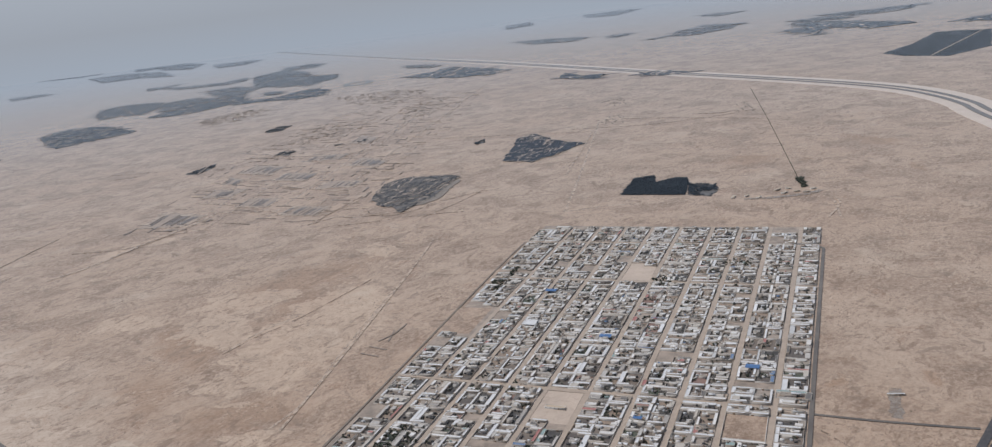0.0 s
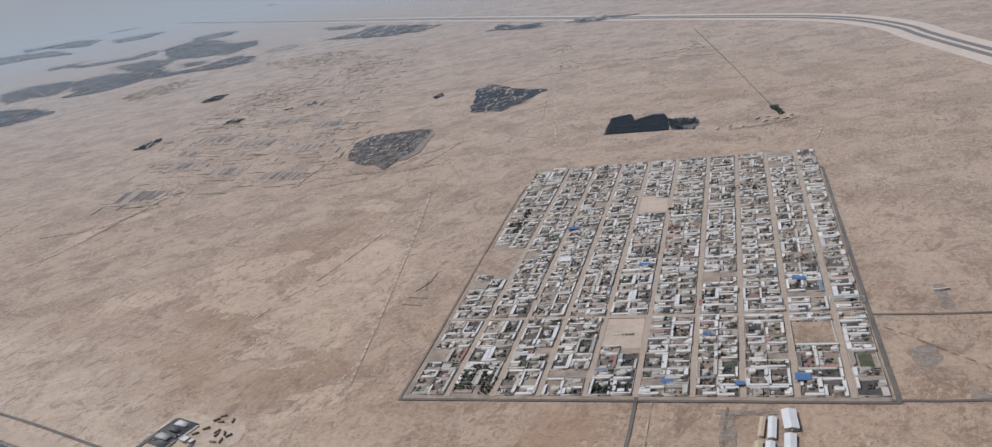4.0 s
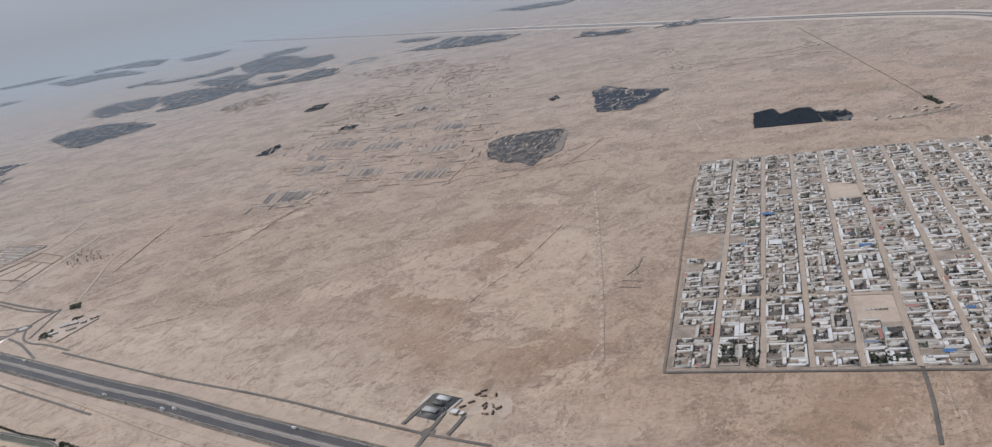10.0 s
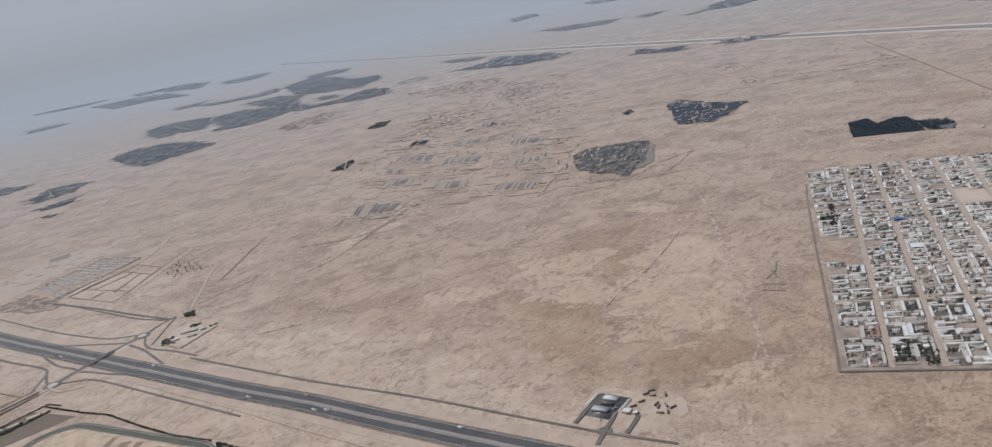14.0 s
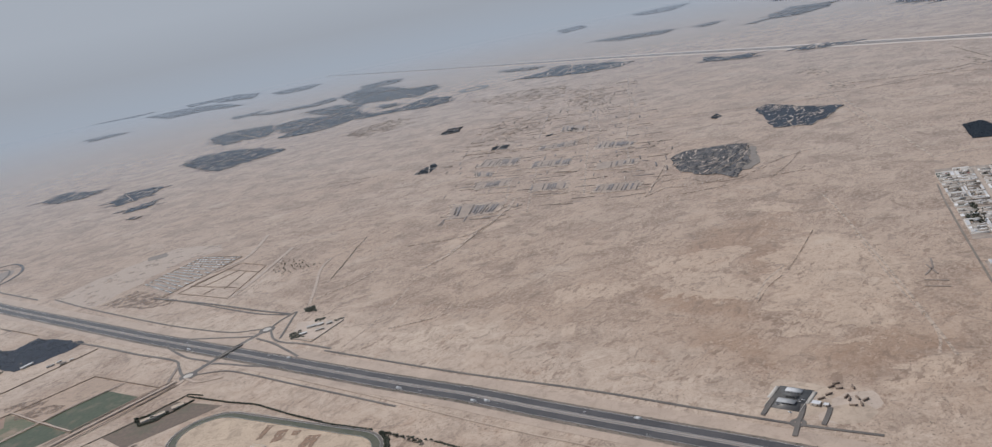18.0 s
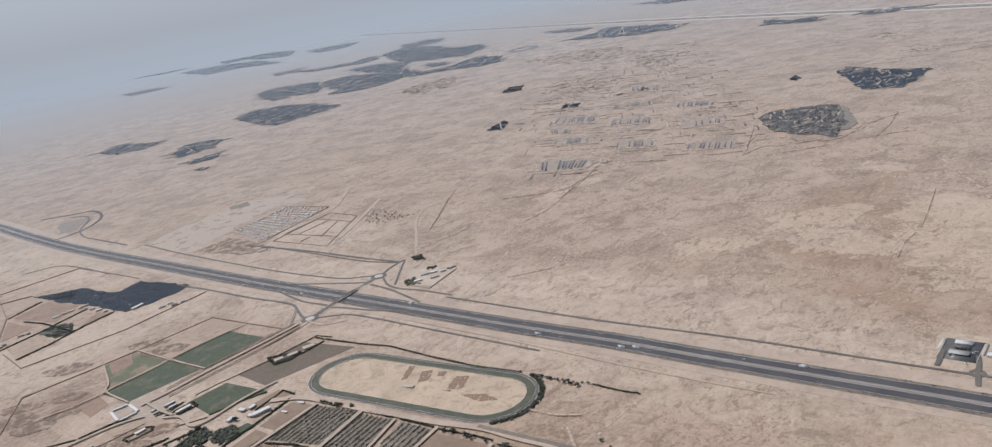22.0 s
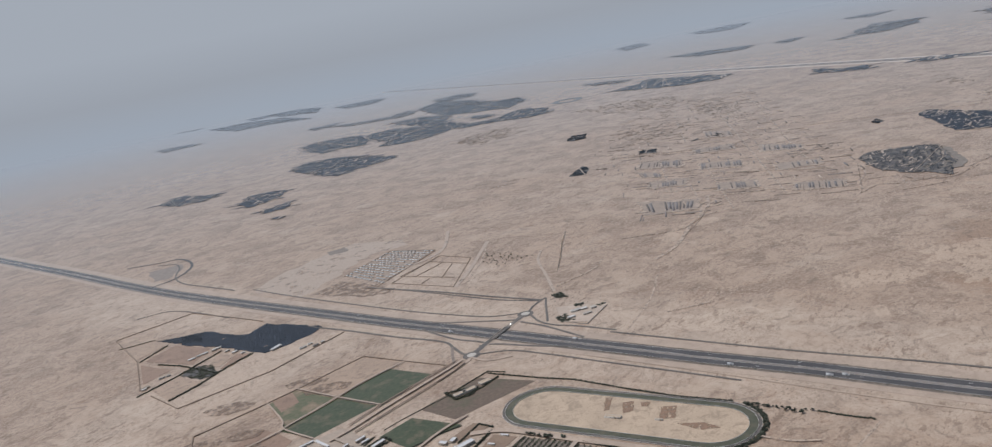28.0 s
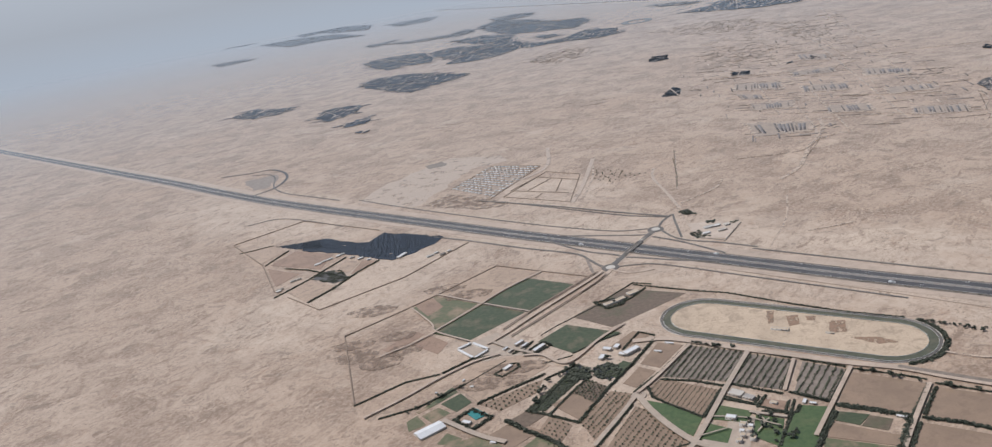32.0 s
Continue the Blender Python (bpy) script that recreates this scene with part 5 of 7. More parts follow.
# ---------------------------------------------------------------- filling station
def station():
    c = Vector([(111.4, 403.1)][0])
    turn = math.degrees(math.atan2(-0.653, 0.757))
    top = thing("filling_station", "filling station with a dark canopy, white shop and grey forecourt", "filling station", at=(c.x, c.y, 0), turn=turn)
    s = Soup()
    s.box(0, 0, 0.02, 19, 24, 0.2)
    s.build("forecourt", [M["dark"]], top)
    for y, lx, ly, h, mat, nm in ((-5, 10, 4.2, 1.5, "steel", "canopy"), (7.5, 9, 4.0, 1.4, "white", "shop_roof"), (2.0, 8, 3.4, 1.6, "dark", "canopy")):
        s = Soup()
        s.box(0, y, h - 0.35, lx, ly, 0.4)
        s.add([(-lx / 2, y - ly / 2, h - 0.35), (lx / 2, y - ly / 2, h - 0.35), (lx / 2, y + ly / 2, h - 0.35), (-lx / 2, y + ly / 2, h - 0.35)], [(0, 3, 2, 1)])
        s.build(nm, [M[mat]], top)
        if nm == "canopy":
            for px in (-1, 1):
                for py in (-1, 1):
                    s = Soup()
                    s.box(px * lx * 0.35, y + py * ly * 0.3, 0.2, 0.25, 0.25, h - 0.5)
                    s.build("column", [M["concrete"]], top)
            for px in (-3, -1, 1, 3):
                s = Soup()
                s.box(px, y, 0.2, 0.3, 0.6, 0.6)
                s.build("pump", [M["white"]], top)
        else:
            s = Soup()
            s.box(0, y, 0.2, lx - 0.6, ly - 0.6, h - 0.5)
            s.build("shop", [M["wall"]], top)
    for sx in (-1, 1):
        s = Soup()
        s.box(sx * 10.5, 4, 0.02, 2.2, 13, 0.45)
        s.build("side_bank", [M["concrete"]], top)
        s = Soup()
        s.box(sx * 9.6, -2, 0.2, 0.3, 20, 0.35)
        s.build("kerb", [M["concrete"]], top)


station()
sheet("lorry_yard", ragged([(116.9, 376.9), (121.4, 389.8), (130.6, 394.6), (140.0, 397.6), (153.8, 394.6), (152.6, 380.4), (145.5, 375.6), (135.8, 371.4), (126.2, 368.5)], 4, 1.5, PATCH_RND), 0.03, M["chalk"], "pale trodden lorry yard beside a filling station", "ground")
sheet("platform", ragged([(95.2, 395.6), (101.5, 407.9), (108.1, 422.3), (113.2, 426.1), (129.9, 413.1), (135.6, 406.4), (129.2, 389.9), (121.6, 383.2), (111.0, 383.0)], 4, 1.2, PATCH_RND), 0.036, M["pale"], "pale levelled platform round a filling station", "ground")
for a, lx, ly, h, label in (([(121.5, 391.7)][0], 5, 4, 1.6, "white blocky outbuilding beside the filling station"), ([(125.6, 388.6)][0], 3, 3, 1.3, "small cream outbuilding beside the filling station")):
    flat_building(a[0], a[1], lx, ly, h, -40, label, roof="white", windows=2)
for pts in ([(92.0, 391.8), (99.3, 400.9), (103.5, 406.5)], [(106.3, 378.7), (111.0, 385.5), (115.6, 394.1)], [(116.6, 371.3), (122.6, 379.5), (126.7, 386.0)], [(99.6, 366.5), (104.3, 374.8), (106.3, 378.7)]):
    road("service_road", pts, 2.6, M["oldroad"], "short asphalt drive to the filling station", z=0.27)
ring("roundabout", [(106.1, 378.1)][0], 1.8, 4.0, 0.32, "oldroad", "tiny asphalt roundabout before the filling station")
disc("roundabout_island", [(106.1, 378.1)][0], 1.7, 0.36, "pale", "tiny sandy roundabout island")


# ---------------------------------------------------------------- lorries and cars
def make_vehicle(kind):
    lorry = kind == "lorry"
    ln, w, h = (4.2, 0.95, 1.25) if lorry else (1.75, 0.72, 0.34)
    top = thing(kind, "white box lorry on dusty ground" if lorry else "parked or passing car with dusty paint", kind, kind + "s")
    s = Soup()
    s.box(0.35 if lorry else 0, 0, 0.16, ln - 0.8 if lorry else ln, w, h)
    s.build("load_box" if lorry else "body", [M["white"] if lorry else M["paint"]], top)
    s = Soup()
    if lorry:
        s.box(-ln / 2 + 0.1, 0, 0.16, 0.75, w * 0.95, 0.9)
    else:
        a, b, z = ln * 0.32, w * 0.44, 0.5
        s.add([(-a, -b, z), (a * 0.9, -b, z), (a * 0.9, b, z), (-a, b, z), (-a * 0.7, -b * 0.85, z + 0.24), (a * 0.6, -b * 0.85, z + 0.24), (a * 0.6, b * 0.85, z + 0.24), (-a * 0.7, b * 0.85, z + 0.24)], [(4, 5, 6, 7), (0, 1, 5, 4), (1, 2, 6, 5), (2, 3, 7, 6), (3, 0, 4, 7)])
    s.build("cab", [M["paint"] if lorry else M["glass"]], top)
    for px in (-0.33, 0.33):
        for py in (-1, 1):
            s = Soup()
            r, n = 0.17, 8
            ring_v = [(px * ln + r * math.cos(2 * math.pi * k / n), py * w / 2 + e, r + r * math.sin(2 * math.pi * k / n)) for e in (-0.07, 0.07) for k in range(n)]
            s.add(ring_v, [(k, (k + 1) % n, n + (k + 1) % n, n + k) for k in range(n)])
            s.add(ring_v[:n], [(0, 1, 2, 3), (0, 3, 4, 7), (4, 5, 6, 7)])
            s.add(ring_v[n:], [(3, 2, 1, 0), (7, 4, 3, 0), (7, 6, 5, 4)])
            s.build("wheel", [M["rubber"]], top)
    return top


CAR, LORRY = make_vehicle("car"), make_vehicle("lorry")


def make_trailer():
    top = thing("trailer", "brown parked trailer on a sandy yard", "trailer", "parked trailers")
    s = Soup()
    s.box(0, 0, 0.25, 4.0, 0.9, 0.75)
    s.build("load_box", [M["berm"]], top)
    for x in (-1.4, 1.2):
        s = Soup()
        s.box(x, 0, 0, 0.4, 0.95, 0.3)
        s.build("axle", [M["rubber"]], top)
    return top


TRAILER = make_trailer()
WAY = smooth_line(MWAY, 12)
first = {}


def drive(src, at, off, z=0.2):
    """Sets a vehicle on the motorway, at a share of its length, off metres from the middle."""
    i = int(at * (len(WAY) - 2))
    d = (WAY[i + 1] - WAY[i]).normalized()
    q = WAY[i] + Vector((-d.y, d.x)) * off
    m = pose(q.x, q.y, z, 0, 0, math.degrees(math.atan2(d.y, d.x)) + (0 if off > 0 else 180))
    if src.name not in first:
        first[src.name] = src
        src.matrix_basis = m
    else:
        copy_thing(src, m)


for at, off in ((0.40, 3), (0.43, -6), (0.45, 5), (0.44, -5), (0.47, 2), (0.52, -8), (0.55, 4), (0.60, -5), (0.63, 5), (0.68, 3), (0.72, -7), (0.75, 4.5), (0.79, -6), (0.83, 3), (0.86, -8)):
    drive(CAR, at, off)
for at, off in ((0.48, -8.2), (0.57, 5.2), (0.70, -8.2), (0.775, -8.2), (0.782, -5.6), (0.85, 5.2)):
    drive(LORRY, at, off)
for k, (x, y) in enumerate([(136.0, 406.2), (139.0, 402.7), (131.6, 399.1), (126.2, 396.2), (146.0, 401.2), (137.9, 383.5), (142.2, 383.1), (138.6, 393.2), (138.8, 390.2), (143.2, 389.8), (146.0, 386.5), (139.7, 408.5)]):
    m = pose(x, y, 0.04, 0, 0, (15, -20, 10, 5, 80, -30, 75, 40, 60, 95, 20, 0)[k])
    if k:
        copy_thing(TRAILER, m)
    else:
        TRAILER.matrix_basis = m
for k, (x, y) in enumerate([(103.1, 399.3), (105.7, 399.7), (107.8, 399.5), (115.1, 398.0), (106.1, 388.9), (117.1, 398.6)]):
    copy_thing(CAR, pose(x, y, 0.22, 0, 0, 30 * k))

# ---------------------------------------------------------------- cabins and marked plots by the interchange
CAMP = [(-463, 937), (-416, 1019), (-354, 982), (-409, 874)]


def make_cabin():
    top = thing("cabin", "white portable cabin in a long row", "cabin", "rows of cabins")
    s = Soup()
    s.box(0, 0, 0, 4.4, 1.7, 0.6)
    s.build("wall", [M["wall"]], top)
    s = Soup()
    s.box(0, 0, 0.6, 4.7, 2.0, 0.1)
    s.build("roof", [M["white"]], top)
    s = Soup()
    s.box(0.8, -0.86, 0.02, 0.4, 0.05, 0.5)
    s.build("door", [M["door"]], top)
    return top


CABIN = make_cabin()
ca, cb, cc, cd = (Vector(p) for p in CAMP)
camp_turn = math.degrees(math.atan2((cc - cb).y, (cc - cb).x))
sheet("camp_ground", [tuple(p) for p in (ca, cb, cc, cd)], 0.08, M["ruinsoil"], "dull graded ground of a cabin camp", "ground")
rows, cols, placed = 14, 13, 0
crng = random.Random(3)
for r in range(rows):
    for k in range(cols):
        if crng.random() < 0.22:
            continue
        a, b = ca.lerp(cb, (r + 0.5) / rows), cd.lerp(cc, (r + 0.5) / rows)
        q = a.lerp(b, (k + 0.5 + crng.uniform(-0.2, 0.2)) / cols)
        m = pose(q.x, q.y, 0.08, 0, 0, camp_turn + crng.uniform(-4, 4))
        if placed:
            copy_thing(CABIN, m)
        else:
            CABIN.matrix_basis = m
        placed += 1
for pts in (
    [(-397, 870), (-346, 949), (-307, 914), (-324.1, 813.0), (-397, 870)], [(-389, 890), (-324, 847)], [(-358, 931), (-310, 892)], [(-389, 890), (-358, 931)], [(-339, 852), (-329, 904)], [(-370, 878), (-342, 915)], [(-361, 846), (-353, 860)], [(-414, 867), (-353, 978)], [(-463, 937), (-416, 1019), (-354, 982)],
):
    bank(pts, 1.0, 0.45, "bank", "low brown earth bank marking an empty plot", "berm", "bank")
for pts, w, mat in (([(-322, 809), (-307, 866), (-287, 974)], 5.0, "faintchalk"), ([(-222, 737), (-226, 792), (-231, 851), (-225, 888)], 3.0, "faintchalk"), ([(-419, 875), (-386, 922), (-346, 970), (-341, 1070)], 5.0, "faintchalk"), ([(-190, 957), (-203, 874), (-212, 811)], 1.6, "faintdark"), ([(-219, 751), (-179, 783), (-165, 811)], 2.5, "faintpale")):
    road("dirt_track", pts, w, M[mat], "worn track beside the marked plots", z=0.07)
road("dirt_track", [(-425, 870), (-341.0, 805.8), (-284.0, 757.5), (-236.2, 719.6)], 2.4, M["oldroad"], "dark straight road along the marked plots", z=0.26)
hedge([(-198, 919), (-205.7, 845.9), (-213.1, 805.0)], 0.5, "thin line of dry scrub on sand", 1)
scr = Soup()
scatter(scr, fill([(-297, 882), (-289, 923), (-258, 907), (-250, 876), (-225, 884), (-249.4, 863.0), (-277, 858)], 6.5, RNG, jitter=0.5), 1.1, TREES, RNG, 0, -0.2)
scatter(scr, fill([(-118.4, 347.4), (-99.1, 372.3), (-73.8, 377.6), (-95.0, 340.7), (-113.0, 340.2)], 9, RNG, jitter=0.5), 1.3, TREES, RNG, 0, -0.2)
scr.build("scrub", [M["leaf"]], None, "scattered dark desert shrubs on open sand", "scrub", "", "stuff")

# the walled farmstead beside the northern roundabout
FARM_C = [(-209.1, 669.3)][0]
patch([(-225, 692), (-200, 687), (-180, 677), (-200, 642), (-222, 653)], "pale trodden yard of a roadside farmstead", "chalk", 0.07, 4, 1)
for x, y, lx, ly, t in ((990, 420, 9, 4, 15), (1003, 417, 6, 4, 15), (1010, 424, 8, 3, 15), (985, 430, 7, 3, 15), (1018, 415, 5, 4, 15)):
    q = [(-208.3, 674.0), (-200.8, 675.1), (-199.1, 662.3), (-213.4, 660.0), (-192.5, 674.0)][(990, 1003, 1010, 985, 1018).index(x)]
    flat_building(q[0], q[1], lx, ly, 1.5, t, "low white flat-roofed building of a desert farmstead", windows=3)
bank([(-223.5, 655.5), (-202.3, 638.3), (-179.7, 675.7)], 0.3, 0.8, "wall_farmstead", "low pale wall round a farmstead", "wall")
for poly in ([(-226.1, 729.2), (-216.0, 731.3), (-210.6, 714.7), (-222.2, 717.5)], [(-208.1, 693.1), (-198.5, 691.4), (-201.0, 683.8), (-207.6, 685.7)], [(-227.4, 667.3), (-217.2, 671.9), (-211.8, 652.7), (-222.7, 653.5)], [(-188.9, 680.8), (-179.5, 682.6), (-185.7, 673.8)]):
    grove(poly, 1.5, "small clump of dark trees at a desert farmstead", name="tree_clump", shapes=TREES, leaves="leaf", soil="grovesoil", cut=2.0)

# ---------------------------------------------------------------- walled palm farm south of the motorway
far_grove([(-619, 817), (-610, 819), (-595, 820), (-553, 789), (-537, 784), (-525, 808), (-489, 786), (-456, 764), (-463, 746), (-486, 726), (-502, 717), (-520, 729), (-566, 764), (-611, 790)], 0.9, "dense dark palm grove inside a walled farm", 0.0, 0)
for poly, mat in (([(-619, 793), (-571, 763), (-575, 724), (-636, 758)], "redplot"), ([(-552, 738), (-535, 728), (-541, 703), (-557, 709)], "dryplot"), ([(-534, 730), (-517, 723), (-529, 698), (-539, 697)], "redplot"), ([(-637, 749), (-595, 719), (-611, 693)], "redplot"), ([(-594, 673), (-579, 696), (-548, 672), (-566, 641)], "dryplot"), ([(-687, 811), (-651, 820), (-631, 798), (-649, 768)], "dryplot")):
    sheet("farm_plot", poly, 0.13 + lift() * 0.2, M[mat], "bare plot among farm sheds", "field")
flat_building(-493, 725, 12, 4, 1.6, 57, "pale blue-roofed shed at the palm grove", roof="white", windows=3)
grove([(-649, 819), (-624, 818), (-599, 817), (-588, 787), (-619, 798)], 1.0, "narrow band of dark palms at a farm wall", step=1.7, soil="farsoil")
for pts in ([(-708, 849), (-639, 902), (-577, 855)], [(-577, 855), (-532, 819)], [(-708, 849), (-646, 762), (-608, 679)], [(-590.3, 661.3), (-550.4, 620.3), (-482.2, 667.1), (-428.5, 734.6)], [(-514.8, 558.8), (-471.6, 593.0), (-442.4, 618.2), (-397.8, 660.5)], [(-397.8, 660.5), (-361.4, 634.0), (-320.3, 605.3)], [(-514.8, 558.8), (-500.1, 506.1), (-485.1, 451.1)], [(-514.8, 558.8), (-508.3, 564.5)]):
    bank(pts, 1.0, 0.6, "wall_farm", "brown earth wall round farm land", "berm")
for pts, s in (([(-642, 759), (-628, 797)], 1.3), ([(-616, 741), (-588, 726), (-537, 686)], 1.3), ([(-566, 641), (-549, 665), (-532, 699), (-516, 723)], 1.6), ([(-604, 664), (-581, 697), (-554, 747)], 1.4), ([(-688, 813), (-653, 824)], 1.0)):
    hedge(pts, s, "row of dark trees between farm plots", 2)
grove([(-577, 698), (-573, 715), (-551, 712), (-537, 686), (-552, 679)], 1.0, "grey-green scrubby orchard plot", gaps=0.2, soil="grovesoil", name="scrub_plot", shapes=TREES, leaves="leaf")
for k, (x, y) in enumerate([(-581, 738), (-576, 744), (-571, 748), (-564, 753), (-561, 757), (-547, 743), (-537, 736), (-527, 729), (-604, 683), (-604, 679), (-596, 701), (-591, 704)] + [(-463.8, 711.8), (-458.3, 717.9), (-451.5, 711.6), (-445.9, 717.7)]):
    flat_building(x, y, (7, 5, 6, 4)[k % 4], (3, 2.4, 3)[k % 3], 1.2, 35, "low pale farm building among dry plots", windows=2)

# ---------------------------------------------------------------- ruined plots on the plain
def ruin(corners, seed):
    """A rubble lot with a broken row of low walls that stand side by side, and a pale trodden rim."""
    rng = random.Random(seed)
    a, b, c, d = (Vector(p) for p in corners)
    top = thing("ruined_plot", "grey rubble plot with broken rows of low walls", "ruin", "ruined plots on the plain")
    mid = (a + b + c + d) / 4
    rim = [tuple(mid + (p - mid) * 1.12) for p in (a, b, c, d)]
    sheet("trodden_rim", ragged(rim, 10, 2.5, rng), 0.05 + lift(), M["faintpale"], parent=top)
    sheet("rubble", ragged([tuple(p) for p in (a, b, c, d)], 8, 2.0, rng), 0.06 + lift(), M["ruinsoil"], parent=top)
    n = 15
    for k in range(n):
        mass = noise.noise((k * 0.31, seed * 1.7, 0.0)) > -0.05
        if rng.random() < 0.12:
            continue
        p, q = a.lerp(b, (k + 0.5) / n), d.lerp(c, (k + 0.5) / n)
        e, f = p.lerp(q, rng.uniform(0.08, 0.3)), p.lerp(q, rng.uniform(0.75, 0.97))
        m, s = (e + f) / 2, Soup()
        wide = (a - b).length / n * (rng.uniform(0.65, 0.85) if mass else rng.uniform(0.3, 0.5))
        s.box(m.x, m.y, 0, (f - e).length, wide, rng.uniform(0.3, 0.6), math.atan2((f - e).y, (f - e).x))
        s.build("broken_wall", [M["rubblestone" if mass else "ruin" if rng.random() < 0.75 else "ruinsoil"]], top)


RUINS = (
    [(-86, 1022), (-20, 981), (-35, 940), (-91, 953)], [(-53, 1129), (-3, 1109), (-13, 1072), (-60, 1089)], [(21, 1047), (65, 1027), (56, 985), (12, 1005)], [(97, 972), (145, 946), (133, 912), (85, 937)],
    [(-35, 1285), (20, 1249), (9, 1196), (-49, 1235)], [(37, 1192), (88, 1164), (78, 1120), (27, 1147)], [(116, 1092), (168, 1076), (159, 1043), (107, 1056)], [(59, 1309), (114, 1291), (105, 1251), (50, 1271)],
    [(143, 1246), (188, 1192), (177, 1160), (128, 1192)], [(-55, 1210), (-27, 1181), (-32, 1147), (-55, 1167)], [(112, 1456), (145, 1414), (133, 1362), (101, 1392)],
)
for k, corners in enumerate(RUINS):
    ruin(corners, 40 + k)
# kerbs, heaps and foundations of streets that were never built
lines, lrng = Soup(), np.random.RandomState(17)
for x, y in fill([(-110, 930), (130, 880), (210, 1000), (345, 1950), (80, 1950), (-100, 1420)], (26.0, 22.0), lrng, 0.0, 0.5):
    if lrng.uniform() < 0.75:
        turn = -0.42 + lrng.normal() * 0.06 if lrng.uniform() < 0.7 else 1.39 + lrng.normal() * 0.05
        lines.box(x, y, 0, lrng.uniform(9, 30), lrng.uniform(0.8, 2.2), lrng.uniform(0.2, 0.5), turn, lrng.randint(0, 3))
lines.build("street_remains", [M["ruin"], M["chalk"], M["rubblestone"]], None, "faint kerbs and heaps of abandoned streets on sand", "rubble", "", "stuff")
for pts, w in (
    ([(-73, 1363), (-18, 1336), (41, 1316), (108, 1297), (166, 1315)], 2.4), ([(40, 1176), (16, 1007), (2, 907)], 2.4), ([(199, 1607), (172, 1437), (159, 1325)], 2.4), ([(346, 2042), (237, 1477), (182, 1225), (150, 1040)], 3.0), ([(-7, 1275), (-26, 1141), (-40, 1040)], 2.4),
    ([(-7, 990), (-17, 948), (-38, 903), (-56, 875), (-86, 811), (-116, 776)], 4.5), ([(114, 1702), (76, 1475), (60, 1380)], 2.4), ([(160, 1735), (134, 1594)], 2.4), ([(65, 969), (45, 967), (-7, 990)], 3.0), ([(282, 757), (269, 683), (232, 505), (211, 413)], 2.0),
    ([(250, 1332), (503, 1226)], 2.4), ([(503, 1226), (433, 955)], 2.4), ([(-136, 632), (-98, 636)], 2.0), ([(-60, 1060), (30, 1000), (100, 925)], 2.0), ([(-40, 1180), (40, 1110), (160, 1010)], 2.0),
):
    road("dirt_track", pts, w, M["faintpale"], "pale dirt lane between ruined plots", z=0.06)
for pts, w in (([(233, 661), (185, 589), (159, 562), (140, 535)], 0.9), ([(188, 1002), (144, 894), (133, 872)], 1.6), ([(133, 872), (164, 892), (185, 881), (253, 882), (282, 900)], 1.6), ([(335, 939), (304, 892), (267, 847)], 1.6), ([(-69, 1366), (-4, 1326), (86, 1270), (136, 1301)], 3.0), ([(-281, 1314), (-238, 1318)], 2.5), ([(-20, 940), (-40, 893), (-70, 840)], 1.6)):
    road("dirt_track", pts, w * 0.8, M["faintdark"], "thin dark worn track across the plain", z=0.07)
for pts, w, mat in (
    ([(500, 353), (508, 333), (515, 314), (520, 301), (521, 293)], 1.0, "faintdark"), ([(473, 1263), (591, 1223), (698, 1228), (760, 1243)], 2.0, "faintdark"), ([(660, 1272), (704, 1249), (731, 1254)], 4.0, "faintdark"), ([(671, 739), (666, 716), (641, 681)], 2.0, "faintpale"),
    ([(353, 314), (354, 297), (350, 283)], 1.4, "faintpale"), ([(365, 330), (348, 292)], 1.0, "faintpale"), ([(398, 314), (386, 291), (380, 277)], 1.2, "faintdark"), ([(593, 768), (617, 761), (651, 760), (669, 767)], 6.0, "faintgrey"),
):
    road("dirt_track", pts, w, M[mat], "worn wheel tracks over the open sand", z=0.06)

for pts, w in (([(-78, 1356), (-24, 1352), (34, 1314), (81, 1288), (130, 1259)], 3.0), ([(-308, 1362), (-264, 1346), (-220, 1341)], 3.0), ([(-135.3, 870.7), (-71.2, 863.8), (-40.1, 895.0), (-16, 909)], 4.0), ([(150.8, 854.1), (213.2, 852.3), (268.8, 855.1), (311, 849)], 3.0), ([(519, 1319), (595, 1281), (680, 1217), (740, 1165)], 3.5)):
    road("dirt_track", pts, w * 0.55, M["faintdark"], "faint dark track across the plain", z=0.06)

# ---------------------------------------------------------------- groves far over the plain
FAR = "dark palm grove standing far out on the desert plain"
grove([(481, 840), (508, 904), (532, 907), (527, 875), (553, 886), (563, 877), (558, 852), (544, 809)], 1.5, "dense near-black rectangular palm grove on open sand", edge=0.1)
grove([(557, 853), (584, 836), (580, 813), (567, 792), (546, 808)], 2.0, "thinning end of a dark palm grove", gaps=0.25, soil="grovesoil")
far_grove([(389, 1243), (413, 1266), (444, 1190), (481, 1140), (398, 1057), (359, 1090)], 1.5, "kite-shaped dark palm grove with pale clearings", 0.14, 0)
far_grove([(201, 1030), (224, 1055), (247, 1054), (288, 1041), (302, 1027), (290, 985), (269, 924), (238, 876), (226, 908), (204, 927), (194, 972)], 1.3, "round dark palm grove with winding pale clearings", 0.30, 1, "scrubgrove", "scrubsoil")
patch([(301, 1029), (302, 994), (283, 930), (263, 901), (251, 902), (279, 949)], "dull grey scrub flat beside a grove", "scrubsoil", 0.08, 8, 3)
